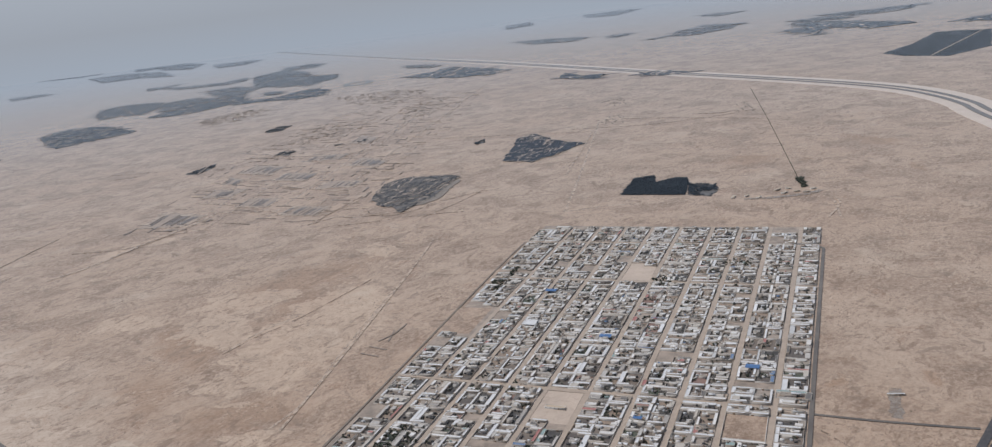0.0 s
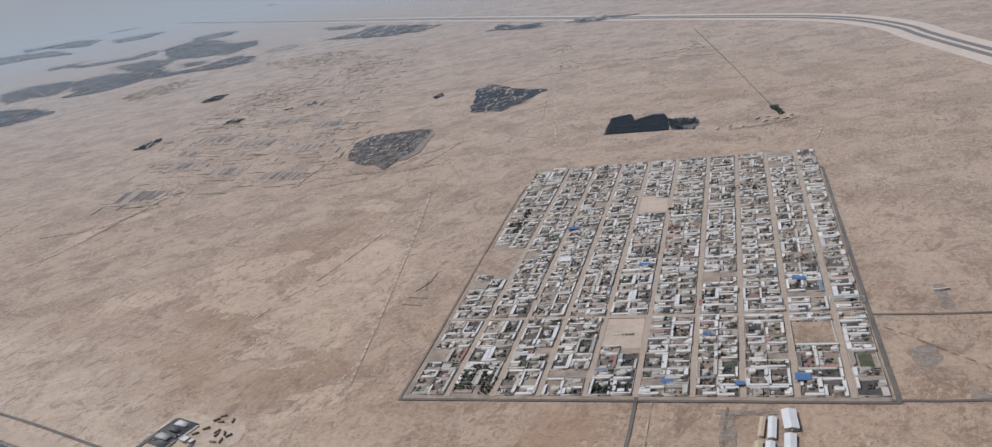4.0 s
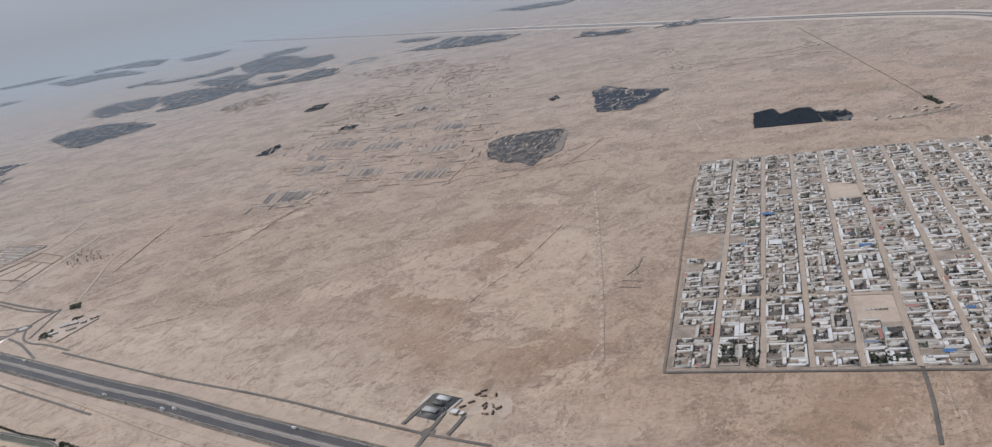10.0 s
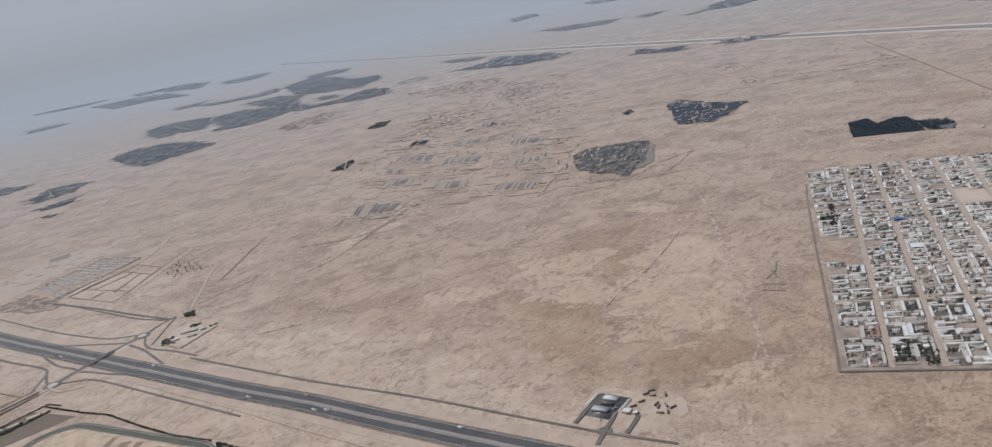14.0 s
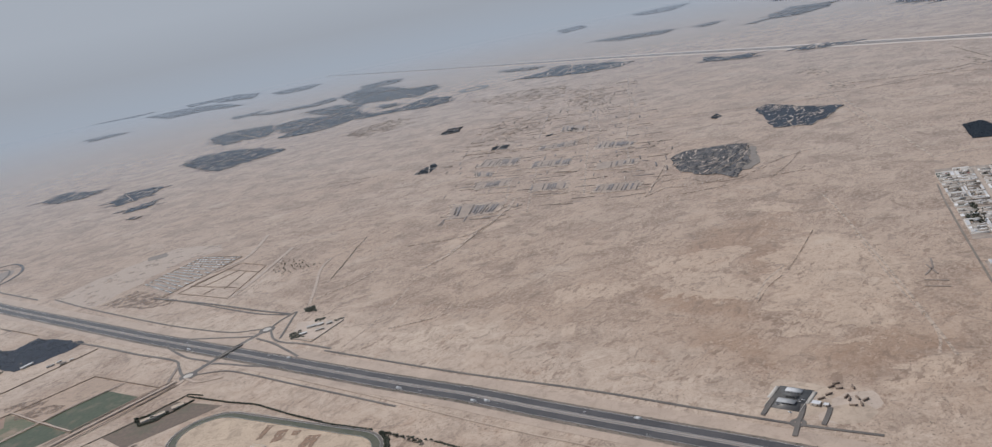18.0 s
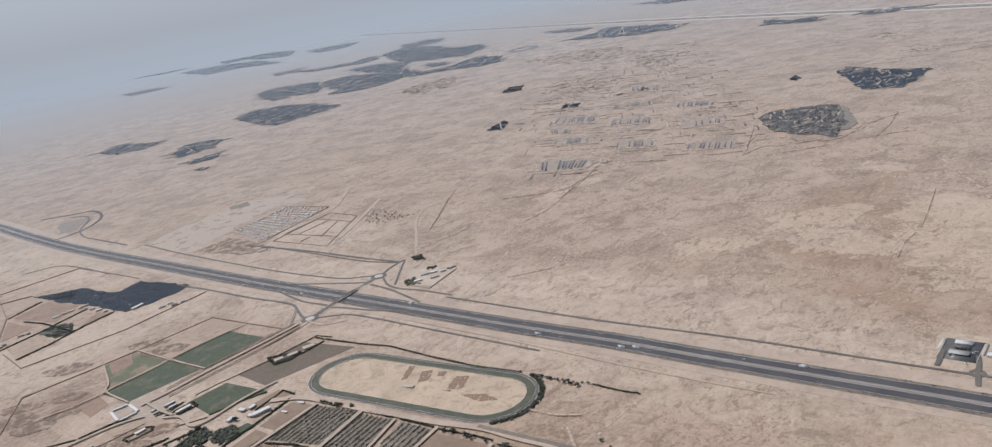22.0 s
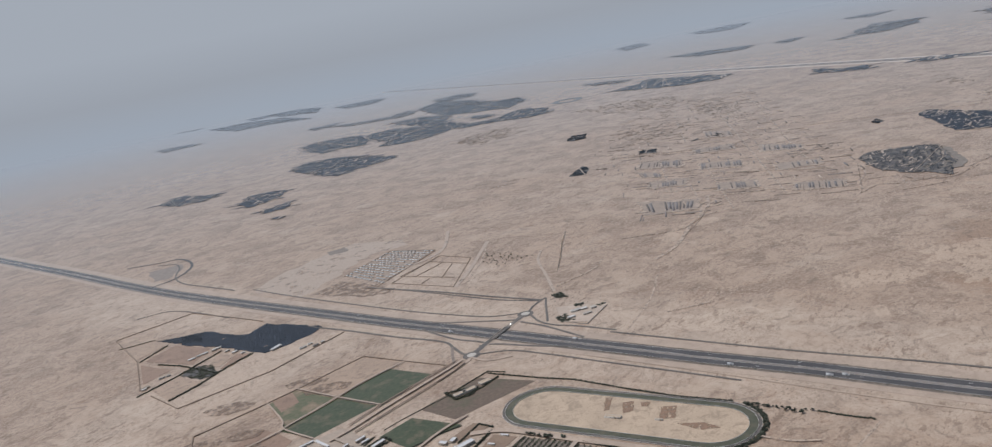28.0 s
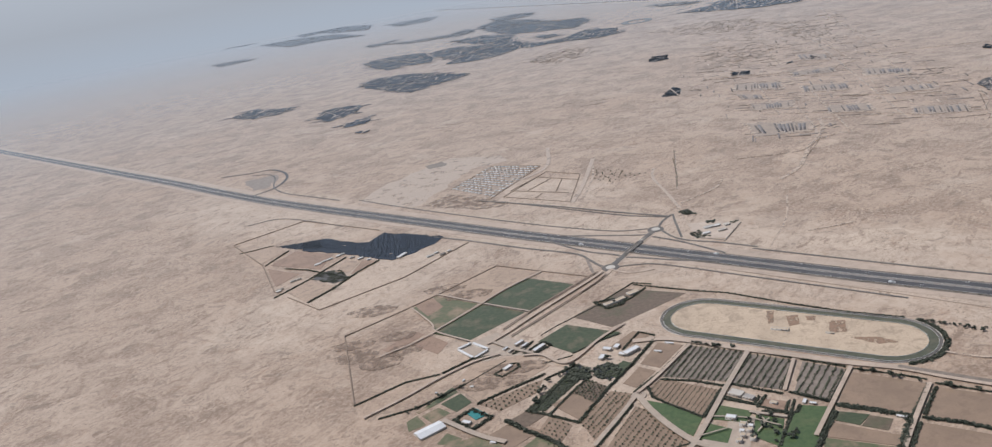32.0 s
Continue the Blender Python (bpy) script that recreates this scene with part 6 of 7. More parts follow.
for pts in ([(301, 1023), (279, 972), (259, 944), (244, 934), (232, 930)], [(189, 1005), (175, 953), (152, 917), (138.5, 875.2)], [(165, 923), (192, 915), (206, 881), (236, 869), (270, 893)], [(267, 896), (305, 918), (334, 929), (351, 932)]):
    road("dirt_track", pts, 1.4, M["faintdark"] if pts[0][0] < pts[-1][0] else M["faintpale"], "winding worn track beside a grove", z=0.3)
FAR_GROVES = (
    ([(-807, 2079), (-770, 2164), (-719, 2167), (-618, 2086), (-505, 1948), (-537, 1892), (-592, 1867), (-630, 1803), (-686, 1886), (-745, 1966)], 2.7, 0.04, 2),
    ([(-894, 2605), (-856, 2685), (-768, 2667), (-697, 2627), (-652, 2458), (-644, 2327), (-724, 2357), (-763, 2322), (-807, 2389)], 2.7, 0.05, 2),
    ([(-676, 2566), (-635, 2630), (-594, 2632), (-500, 2534), (-423, 2578), (-382, 2425), (-399, 2271), (-463, 2192), (-532, 2189), (-589, 2217), (-577, 2313), (-646, 2450)], 3.0, 0.12, 4),
    ([(-634, 2858), (-513, 2869), (-410, 2685), (-421, 2558), (-504, 2574)], 3.0, 0.08, 1),
    ([(-562, 3237), (-486, 3410), (-342, 3156), (-264, 2908), (-172, 2887), (-153, 2743), (-219, 2587), (-323, 2645), (-438, 2775), (-500, 2975)], 3.2, 0.12, 4),
    ([(-525, 3556), (-416, 3602), (-327, 3492), (-350, 3349), (-455, 3342)], 3.2, 0.12, 1),
    ([(-408, 2389), (-293, 2342), (-238, 2378), (-189, 2471), (-106, 2367), (-112, 2252), (-166, 2219), (-255, 2262), (-363, 2273)], 3.0, 0.08, 2),
    ([(-1027, 3308), (-905, 3350), (-910, 3249), (-971, 3181)], 3.2, 0.1, 0),
    ([(-929, 3215), (-767, 3162), (-664, 3137), (-604, 3267), (-559, 3084), (-624, 3023), (-800, 3070)], 3.2, 0.14, 1),
    ([(-1689, 5072), (-1494, 5090), (-1258, 4739), (-1211, 4362), (-1442, 4590)], 3.4, 0.12, 1),
    ([(-1903, 6342), (-1688, 6493), (-1225, 5366), (-1390, 5350)], 3.6, 0.12, 1),
    ([(-1133, 4489), (-924, 4505), (-837, 4391), (-872, 4165), (-1001, 4156)], 3.6, 0.12, 1),
    ([(-1909, 4685), (-1694, 4703), (-1410, 4466), (-1148, 3944), (-1386, 4127), (-1576, 4113)], 3.6, 0.16, 2),
    ([(-2845, 5782), (-2266, 5446), (-1986, 5125), (-2085, 4958), (-2412, 5086)], 3.6, 0.16, 1),
    ([(-1864, 3801), (-1718, 3811), (-1616, 3712), (-1681, 3640), (-1735, 3596)], 3.4, 0.2, 0),
    ([(-1829, 5140), (-1590, 5002), (-1569, 4854), (-1678, 4773)], 3.4, 0.15, 0),
    ([(-1082, 1895), (-1067, 1966), (-929, 1889), (-948, 1823), (-1002, 1811)], 2.8, 0.2, 1),
    ([(-817, 1655), (-824, 1756), (-768, 1758), (-725, 1731), (-735, 1649), (-774, 1606)], 2.6, 0.06, 1),
    ([(-734, 1521), (-682, 1576), (-673, 1523), (-709, 1500)], 2.4, 0.1, 0),
    ([(-683, 1420), (-676, 1433), (-654, 1424), (-663, 1407)], 2.2, 0.0, 0),
    ([(94, 2465), (178, 2507), (239, 2630), (311, 2475), (417, 2290), (350, 2240), (249, 2267)], 3.4, 0.1, 2),
    ([(66, 2874), (136, 2804), (200, 2715), (172, 2669), (87, 2755)], 3.0, 0.3, 0),
    ([(539, 2051), (585, 1943), (632, 1915), (598, 1866), (545, 1919), (519, 1952)], 3.0, 0.06, 0),
    ([(694, 1880), (767, 1820), (814, 1762), (746, 1779), (693, 1817)], 3.4, 0.3, 0),
    ([(474, 4747), (618, 4827), (615, 4504), (471, 4376)], 4.0, 0.05, 0),
    ([(472, 3363), (616, 3305), (744, 3127), (670, 3026), (526, 3144)], 4.0, 0.1, 1),
    ([(996, 2847), (1147, 3035), (1262, 2885), (1144, 2738), (1004, 2666), (957, 2729)], 4.0, 0.12, 2),
    ([(880, 2725), (945, 2751), (896, 2669)], 3.6, 0.1, 0),
    ([(822, 3102), (874, 3076), (879, 3010), (811, 2964)], 3.6, 0.1, 0),
    ([(926, 4853), (1160, 4872), (1255, 4784), (1050, 4420), (921, 4528)], 4.5, 0.12, 0),
    ([(1281, 3592), (1368, 3598), (1445, 3491), (1314, 3413)], 4.5, 0.12, 0),
    ([(1344, 2748), (1478, 2754), (1592, 2769), (1479, 2593), (1377, 2621)], 4.5, 0.12, 1),
    ([(1231, 2443), (1302, 2464), (1333, 2367), (1230, 2207), (1227, 2340)], 4.2, 0.1, 1),
    ([(-1194, 6422), (-1052, 6700), (-702, 6233), (-859, 5883)], 5.0, 0.2, 0),
    ([(-647, 5511), (-397, 5827), (-297, 5899), (-401, 5271)], 5.0, 0.2, 0),
    ([(-339, 2522), (-288, 2505), (-267, 2431), (-315, 2428)], 3.0, 0.1, 0),
)
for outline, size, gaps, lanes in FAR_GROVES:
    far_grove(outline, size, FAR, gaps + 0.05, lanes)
ring("grove_ring", [(-40, 2452)][0], 26, 46, 0.4, "grovesoil", "ring-shaped dark plantation round a bare middle", 1.3, category="palm grove")
grove([(1168, 1693), (1269, 1777), (1416, 1947), (1504, 1876), (1343, 1608), (1224, 1545), (1176, 1617)], 3.9, FAR, gaps=0.12, soil="farsoil", edge=0.15, lanes=1)
far_grove([(1326, 2644), (1424, 2541), (1502, 2305), (1506, 2210), (1385, 2206), (1315, 2460)], 4.5, FAR, 0.1, 0)
far_grove([(1483, 2836), (1625, 2816), (1801, 2785), (1723, 2672), (1568, 2643)], 5.0, FAR, 0.1, 0)
far_grove([(1583, 2138), (1689, 2183), (1602, 2039)], 4.5, FAR, 0.0, 0)
for poly in ([(-119, 1658), (-105, 1716), (-72, 1709), (-80, 1651), (-108, 1643)], [(-153, 1282), (-137, 1323), (-122, 1355), (-116, 1318), (-128, 1273)], [(-25, 1360), (-16, 1391), (8, 1382), (3, 1346)], [(69, 1384), (88, 1405), (85, 1386)], [(107, 1387), (122, 1416), (132, 1402), (123, 1373)], [(321, 1254), (337, 1271), (337, 1244), (323, 1234)]):
    grove(poly, 2.2, "small dark palm plot round a lonely desert farm", gaps=0.2, soil="grovesoil", lanes=1)
hedge([(816, 1446), (745, 1144), (696, 943), (665, 816)], 0.5, "long straight windbreak line of dark trees", 1, "windbreak")
grove([(665, 825), (672, 821), (664, 786), (656, 785)], 2.2, "dark clump of trees at the end of a windbreak", name="tree_clump", shapes=TREES, leaves="leaf")
for k, (x, y) in enumerate([(643, 786), (647, 773), (654, 767), (664, 775), (634, 772), (632, 786), (598, 777), (607, 767), (585, 778)]):
    flat_building(x, y, 5 + k % 3, 3, 1.2, -20 + 10 * k, "small pale building at a lonely desert farm", roof="tan", windows=2)


def rough_plot(poly, rows, seed, share=0.5):
    """Ground turned over in rows: low broken ridges of brown soil."""
    rng = np.random.RandomState(seed)
    heap = Soup()
    for x, y in fill(poly, (15.0, 8.0), rng, rows, 0.3):
        if rng.uniform() < share:
            heap.box(x, y, -0.1, rng.uniform(6, 15), rng.uniform(1.2, 2.6), rng.uniform(0.25, 0.5), rows + rng.uniform(-0.1, 0.1))
    heap.build("turned_ground", [M["scrubsoil"]], None, "faint rows of turned brown soil on the plain", "ground", "", "stuff")


for k, (poly, turn) in enumerate((
    ([(556, 1515), (599, 1520), (590, 1468), (553, 1451)], 0.2), ([(532, 1309), (562, 1332), (557, 1290), (529, 1267)], 1.6), ([(580, 1562), (612, 1538), (596, 1447), (565, 1469)], 1.5), ([(543, 1364), (577, 1340), (564, 1269), (532, 1291)], 1.5),
    ([(746, 1310), (778, 1309), (753, 1228), (729, 1244)], 1.5), ([(-377, 1979), (-286, 2099), (-211, 2075), (-188, 1950), (-250, 1891), (-325, 1888)], 0.3), ([(-364, 1961), (-335, 2067), (-236, 2113), (-217, 1964), (-287, 1847)], 0.3), ([(102, 2128), (185, 2077), (157, 1928), (85, 2009)], 1.5),
    ([(196, 1929), (254, 1854), (212, 1612), (152, 1660)], 0.1), ([(-6, 1672), (105, 1625), (74, 1434), (-28, 1451)], 0.1), ([(212, 1743), (260, 1716), (209, 1506), (170, 1519)], 1.5), ([(576, 1516), (609, 1510), (575, 1435), (554, 1461)], 1.5), ([(536, 1322), (567, 1311), (539, 1254), (517, 1279)], 1.5),
    ([(-79, 992), (-32, 991), (13, 937), (-30, 932)], 0.5), ([(143, 1119), (196, 1118), (231, 1153), (174, 1173)], 0.4), ([(-64, 2136), (64, 2160), (198, 2112), (176, 1899), (28, 1919)], 0.2),
)):
    rough_plot(poly, turn, 60 + k)
for pts in ([(255.5, 526.0), (266.2, 535.6), (273.9, 551.9)], [(245.6, 509.0), (258.6, 500.3)], [(250.5, 518.7), (263.3, 509.9)], [(265.6, 542.9), (263.2, 524.0)]):
    bank(pts, 1.2, 0.4, "ruined_wall", "broken dark wall of a ruined farm", "grey", "ruin")

# ---------------------------------------------------------------- race track
TRACK_C, TRACK_TURN = (-199.5, 472.4), radians(-33.0)


def stadium(half, rad, n=18):
    out = []
    for side, start in ((1, -90), (-1, 90)):
        for i in range(n + 1):
            a = radians(start + 180 * i / n)
            out.append((side * half + rad * math.cos(a), rad * math.sin(a)))
    c, s = math.cos(TRACK_TURN), math.sin(TRACK_TURN)
    return [(TRACK_C[0] + c * x - s * y, TRACK_C[1] + s * x + c * y) for x, y in out]


def stadium_ring(name, half, r0, r1, z, mat, label, category="race track"):
    a, b = stadium(half, r0), stadium(half, r1)
    n = len(a)
    verts = [(x, y, z) for x, y in a] + [(x, y, z) for x, y in b] + [(x, y, z - 0.3) for x, y in b]
    faces = []
    for i in range(n):
        j = (i + 1) % n
        faces += [(i, n + i, n + j, j), (n + i, 2 * n + i, 2 * n + j, n + j)]
    return tagged(mesh_ob(name, verts, faces, M[mat]), label, category, "", "structure")


sheet("infield", stadium(58.5, 21.5), 0.10, M["infield"], "pale worn sand infield of an oval race track", "ground")
stadium_ring("turf_track", 58.5, 21.5, 26.9, 0.16, "turf", "dull green turf ring of an oval race track")
stadium_ring("sand_track", 58.5, 27.0, 29.0, 0.14, "oldroad", "grey raked dirt ring round the race track")
for r in (21.6, 26.95, 29.1):
    stadium_ring("rail", 58.5, r, r + 0.08, 0.55, "line", "low white rail round the race track", "rail")
for poly in ([(-174.0, 473.5), (-164.9, 471.3), (-169.1, 456.4), (-179.0, 458.8)], [(-206.9, 499.8), (-202.1, 498.1), (-207.0, 482.2), (-210.5, 481.5)], [(-185.6, 484.3), (-179.6, 482.1), (-181.8, 477.2), (-186.3, 478.8)], [(-170.0, 448.8), (-154.5, 444.6), (-146.6, 435.3), (-157.5, 436.3)], [(-197.0, 488.3), (-189.6, 487.7), (-192.3, 475.2), (-199.2, 473.8)]):
    sheet("scraped_patch", ragged(poly, 2, 0.5, PATCH_RND), 0.13 + lift() * 0.2, M["faintred"], "reddish brown scraped patch on an infield", "ground")
q = [(-206.0, 471.1)][0]
flat_building(q[0], q[1], 11, 3, 1.2, -30, "low cream stand on the race track infield", roof="tan", windows=4)
q = [(-179.3, 457.1)][0]
flat_building(q[0], q[1], 5, 1.2, 1.0, -30, "small brown shed on the race track infield", roof="tan")
hedge([(-287.9, 575.9), (-248.8, 550.4), (-224.2, 536.6), (-188.7, 505.3), (-162.6, 484.0), (-131.0, 463.8)], 1.5, "row of dark trees along the race track", 1)
hedge([stadium(59, 30.8)[i] for i in range(3, 17)], 1.7, "thick dark hedge round the bend of the race track", 3)
for x, y in along([(-125.7, 458.3), (-94.5, 432.5)], 5.0, RNG, 0.8):
    plant(x, y, 0.9, "trees by the race track")
for x, y in along([(-121.2, 456.8), (-101.1, 440.6), (-89.2, 433.7)], 4.0, RNG, 0.8):
    plant(x, y, 0.8, "trees by the race track")
hedge([(-89.2, 433.7), (-76.4, 422.5), (-64.0, 414.0)], 1.4, "row of dark trees running on from the race track", 1)
road("farm_road", [(-299.6, 483.3), (-278.9, 480.5), (-260.1, 470.1), (-232.4, 451.2), (-206.3, 435.1), (-182.3, 419.5), (-156.1, 405.3), (-138.7, 391.2), (-115.0, 374.0)], 5.0, M["track"], "pale dirt road south of the race track", z=0.16)
road("farm_road", [(-158.4, 408.1), (-137.9, 393.0), (-121.5, 381.0), (-105.3, 368.8)], 3.0, M["scrubsoil"], "brown dirt road south of the race track", z=0.22)

# ---------------------------------------------------------------- farm estate
ROW = radians(-123.5)
FIELDS = (
    ([(-404.5, 584.2), (-372.9, 623.1), (-332.3, 594.1), (-368.5, 553.9)], "crop", "lush green irrigated field"),
    ([(-443.7, 541.6), (-407.0, 581.4), (-372.4, 555.2), (-413.2, 520.6)], "crop", "green irrigated field with worn strips"),
    ([(-465.4, 594.6), (-447.2, 612.1), (-410.7, 583.9), (-441.0, 543.9), (-446.1, 558.7)], "poor", "patchy green and brown field"),
    ([(-337.2, 534.4), (-295.8, 571.5), (-251.9, 546.8), (-310.5, 508.9)], "stubble", "dull brown stubble field"),
    ([(-363.4, 503.1), (-342.4, 523.4), (-305.8, 499.5), (-339.9, 479.2)], "crop", "green field beside the farm buildings"),
    ([(-447.5, 614.8), (-398.9, 657.9), (-361.5, 631.2), (-405.6, 584.5)], "dryplot", "bare sandy walled field"),
    ([(-479, 526), (-458, 550), (-449, 542), (-470, 517)], "redplot", "reddish brown scraped plot"),
    ([(-457, 527), (-446, 541), (-429, 522), (-435, 506)], "redplot", "reddish brown scraped plot"),
    ([(-464, 599), (-450, 610), (-439, 588), (-450, 574)], "redplot", "reddish corner of a green field"),
    ([(-421, 461), (-408, 484), (-376, 487), (-355, 467), (-369, 455), (-386, 443), (-401, 432)], "dryplot", "bare sandy plot with a hedge ring"),
    ([(-433, 442), (-420, 456), (-416, 449), (-428, 438)], "crop", "small green garden bed"),
    ([(-426, 437), (-414, 447), (-406, 434), (-415, 425)], "crop", "small green garden bed"),
    ([(-441, 431), (-431, 442), (-428, 438), (-439, 429)], "poor", "small patchy green garden bed"),
    ([(-437, 426), (-427, 433), (-419, 425), (-429, 416)], "poor", "small patchy green garden bed"),
    ([(-446, 421), (-440, 427), (-433, 415), (-443, 410)], "poor", "small patchy green garden bed"),
    ([(-424, 393), (-419, 403), (-409, 395), (-413, 388)], "poor", "small patchy green garden bed"),
    ([(-408, 389), (-399, 395), (-391, 389), (-396, 384)], "crop", "small green garden bed"),
    ([(-356.3, 418.2), (-342.3, 429.2), (-328.1, 409.7), (-341.2, 398.6)], "earth", "bare smooth brown plot"),
    ([(-394.6, 393.8), (-379.2, 406.6), (-363.3, 392.9), (-383.1, 375.8)], "earth", "bare brown plot by the pool house"),
    ([(-381.9, 407.3), (-370.5, 416.2), (-359.3, 408.5), (-372.5, 397.0)], "stubble", "brown plot edged with hedges"),
    ([(-311.9, 431.5), (-299.9, 448.7), (-290.4, 441.1), (-304.7, 424.3)], "earth", "bare smooth brown plot"),
    ([(-298.6, 452.4), (-283.6, 477.4), (-268.5, 469.1), (-287.5, 444.3)], "earth", "bare smooth brown plot"),
    ([(-322.1, 446.9), (-308.6, 459.5), (-301.3, 453.2), (-315.0, 438.6)], "crop", "small green plot"),
    ([(-314.7, 480.6), (-297.6, 498.8), (-285.9, 490.2), (-306.9, 474.6)], "earth", "bare sandy plot"),
    ([(-186.4, 411.0), (-151.6, 387.9), (-171.6, 361.3), (-201.2, 380.6)], "earth", "large bare smooth brown field"),
    ([(-149.7, 384.0), (-119.8, 365.2), (-134.8, 337.6), (-166.1, 359.4)], "earth", "large bare smooth brown field"),
    ([(-169.9, 354.4), (-137.4, 332.9), (-146.8, 315.8), (-185.0, 331.2)], "earth", "large bare smooth brown field"),
    ([(-203.9, 373.0), (-190.4, 366.6), (-198.4, 358.4), (-209.1, 365.8)], "crop", "narrow green strip field"),
    ([(-190.6, 366.0), (-181.2, 360.1), (-187.2, 351.1), (-198.0, 357.7)], "stubble", "brown ploughed strip field"),
    ([(-210.5, 363.7), (-188.0, 349.1), (-180.9, 344.1), (-185.7, 336.6), (-217.8, 352.7)], "earth", "bare brown field"),
    ([(-218.2, 351.6), (-186.1, 335.6), (-191.9, 325.6), (-224.5, 337.8)], "poor", "patchy green field"),
    ([(-301.8, 409.9), (-288.2, 400.9), (-273.4, 384.0), (-281.6, 368.1), (-295.4, 383.0)], "lawn", "mown curved lawn on the estate"),
    ([(-262.7, 394.4), (-246.2, 383.6), (-252.2, 373.8), (-270.7, 382.0)], "lawn", "small mown lawn by the villa"),
    ([(-273.0, 378.9), (-260.6, 369.7), (-266.2, 357.0), (-279.4, 364.1)], "lawn", "small mown lawn by the villa"),
    ([(-245.4, 380.2), (-232.5, 372.7), (-241.1, 349.1), (-252.3, 360.7)], "lawn", "mown garden with paths"),
    ([(-221.7, 383.9), (-206.5, 378.1), (-228.1, 336.0), (-243.9, 344.8)], "lawn", "large mown lawn"),
    ([(-420.2, 389.6), (-394.7, 397.1), (-383.1, 377.6), (-410.9, 367.3)], "poor", "patchy green garden plot"),
    ([(-379.5, 372.0), (-365.2, 387.0), (-351.4, 374.6), (-362.3, 356.9)], "poor", "patchy green garden plot"),
)
for k, (poly, mat, label) in enumerate(FIELDS):
    sheet("field", poly, 0.12 + 0.004 * k, M[mat], label, "field")

for k, (x, y) in enumerate(((-470, 545), (-462, 520), (-476, 505), (-498, 520), (-505, 540), (-440, 625), (-420, 605), (-500, 600), (-380, 470), (-395, 455))):
    sheet("scraped_patch", ragged([(x + (12 + k) * math.cos(a) * 1.2, y + (8 + k % 4) * math.sin(a)) for a in np.linspace(0.3, 6.5, 8)[:7]], 3, 1.2, PATCH_RND), 0.25 + lift() * 0.2, M["faintdark"], "worn brown patch on bare farm land", "ground")
for x, y in ((-102, 364), (-104, 361), (-108, 357), (-106, 351), (-116, 343), (-122, 337), (-92, 374), (-126, 336), (-109, 346)):
    plant(x, y, 0.8, "bushes by the last field", "lone dark bush on open sand")
for pts in ([(-130, 418), (-115, 407), (-100, 402)], [(-112, 402), (-109, 394), (-106, 368)], [(-112, 356), (-134, 340), (-150, 318)]):
    road("dirt_track", pts, 1.6, M["faintpale"], "pale worn track beside the last field", z=0.1)

orchard([(-287.7, 433.3), (-264.4, 467.0), (-234.5, 449.3), (-252.4, 417.6)], (1.3, 3.6), 0.85, ROW, "close dark orchard in long straight rows", "scrubsoil")
orchard([(-249.8, 414.6), (-232.9, 446.3), (-211.1, 431.8), (-225.4, 401.0)], (1.3, 3.8), 0.8, ROW, "dark orchard in straight rows on brown soil", "scrubsoil")
orchard([(-219.3, 397.9), (-205.4, 428.5), (-186.1, 413.8), (-204.2, 384.6)], (1.3, 4.0), 0.8, ROW, "dark orchard in straight rows on brown soil", "scrubsoil")
orchard([(-296.0, 426.5), (-287.1, 430.1), (-258.9, 409.9), (-272.9, 386.4), (-288.2, 400.9), (-297.1, 414.3)], (1.6, 2.9), 0.55, ROW, "young orchard of small trees on pale soil")
orchard([(-329.8, 363.9), (-308.0, 404.5), (-299.6, 397.0), (-284.9, 365.3), (-290.4, 349.6)], (2.6, 3.6), 0.8, ROW, "orchard of round trees on bare soil")
orchard([(-340.3, 395.1), (-320.3, 424.8), (-307.7, 418.6), (-312.8, 407.1), (-333.8, 376.6)], (2.4, 3.4), 0.85, ROW, "orchard of round trees on bare soil")
orchard([(-367.0, 387.4), (-357.4, 408.0), (-345.1, 393.7), (-355.0, 371.3)], (3.0, 3.6), 0.8, ROW, "open orchard of small trees on bare soil")
orchard([(-345.0, 429.9), (-332.4, 441.8), (-319.8, 429.2), (-330.8, 413.8)], (2.6, 2.6), 1.0, ROW, "tangled green orchard plot", "stubble")
orchard([(-400.1, 429.4), (-372.4, 444.9), (-361.0, 449.7), (-364.5, 435.1), (-387.9, 419.1)], (3.6, 4.0), 0.9, ROW, "sparse orchard of small trees on bare soil")
grove([(-371.7, 416.5), (-341.5, 458.1), (-329.9, 449.1), (-338.4, 441.9), (-360.3, 412.2)], 0.85, "dense dark green tree nursery", shapes=TREES, leaves="leaf", soil="crop", name="tree_nursery", step=1.1, cut=2.0)
grove([(-347.6, 458.2), (-337.0, 463.5), (-329.6, 453.1), (-332.4, 441.8), (-344.3, 442.7)], 2.2, "clump of large dark trees", shapes=TREES, leaves="leaf", name="tree_clump", cut=2.0)
grove([(-329.6, 453.1), (-318.7, 460.8), (-310.0, 447.5), (-318.9, 438.1), (-326.5, 441.8)], 1.8, "clump of large dark trees", shapes=TREES, leaves="leaf", name="tree_clump", cut=2.0)

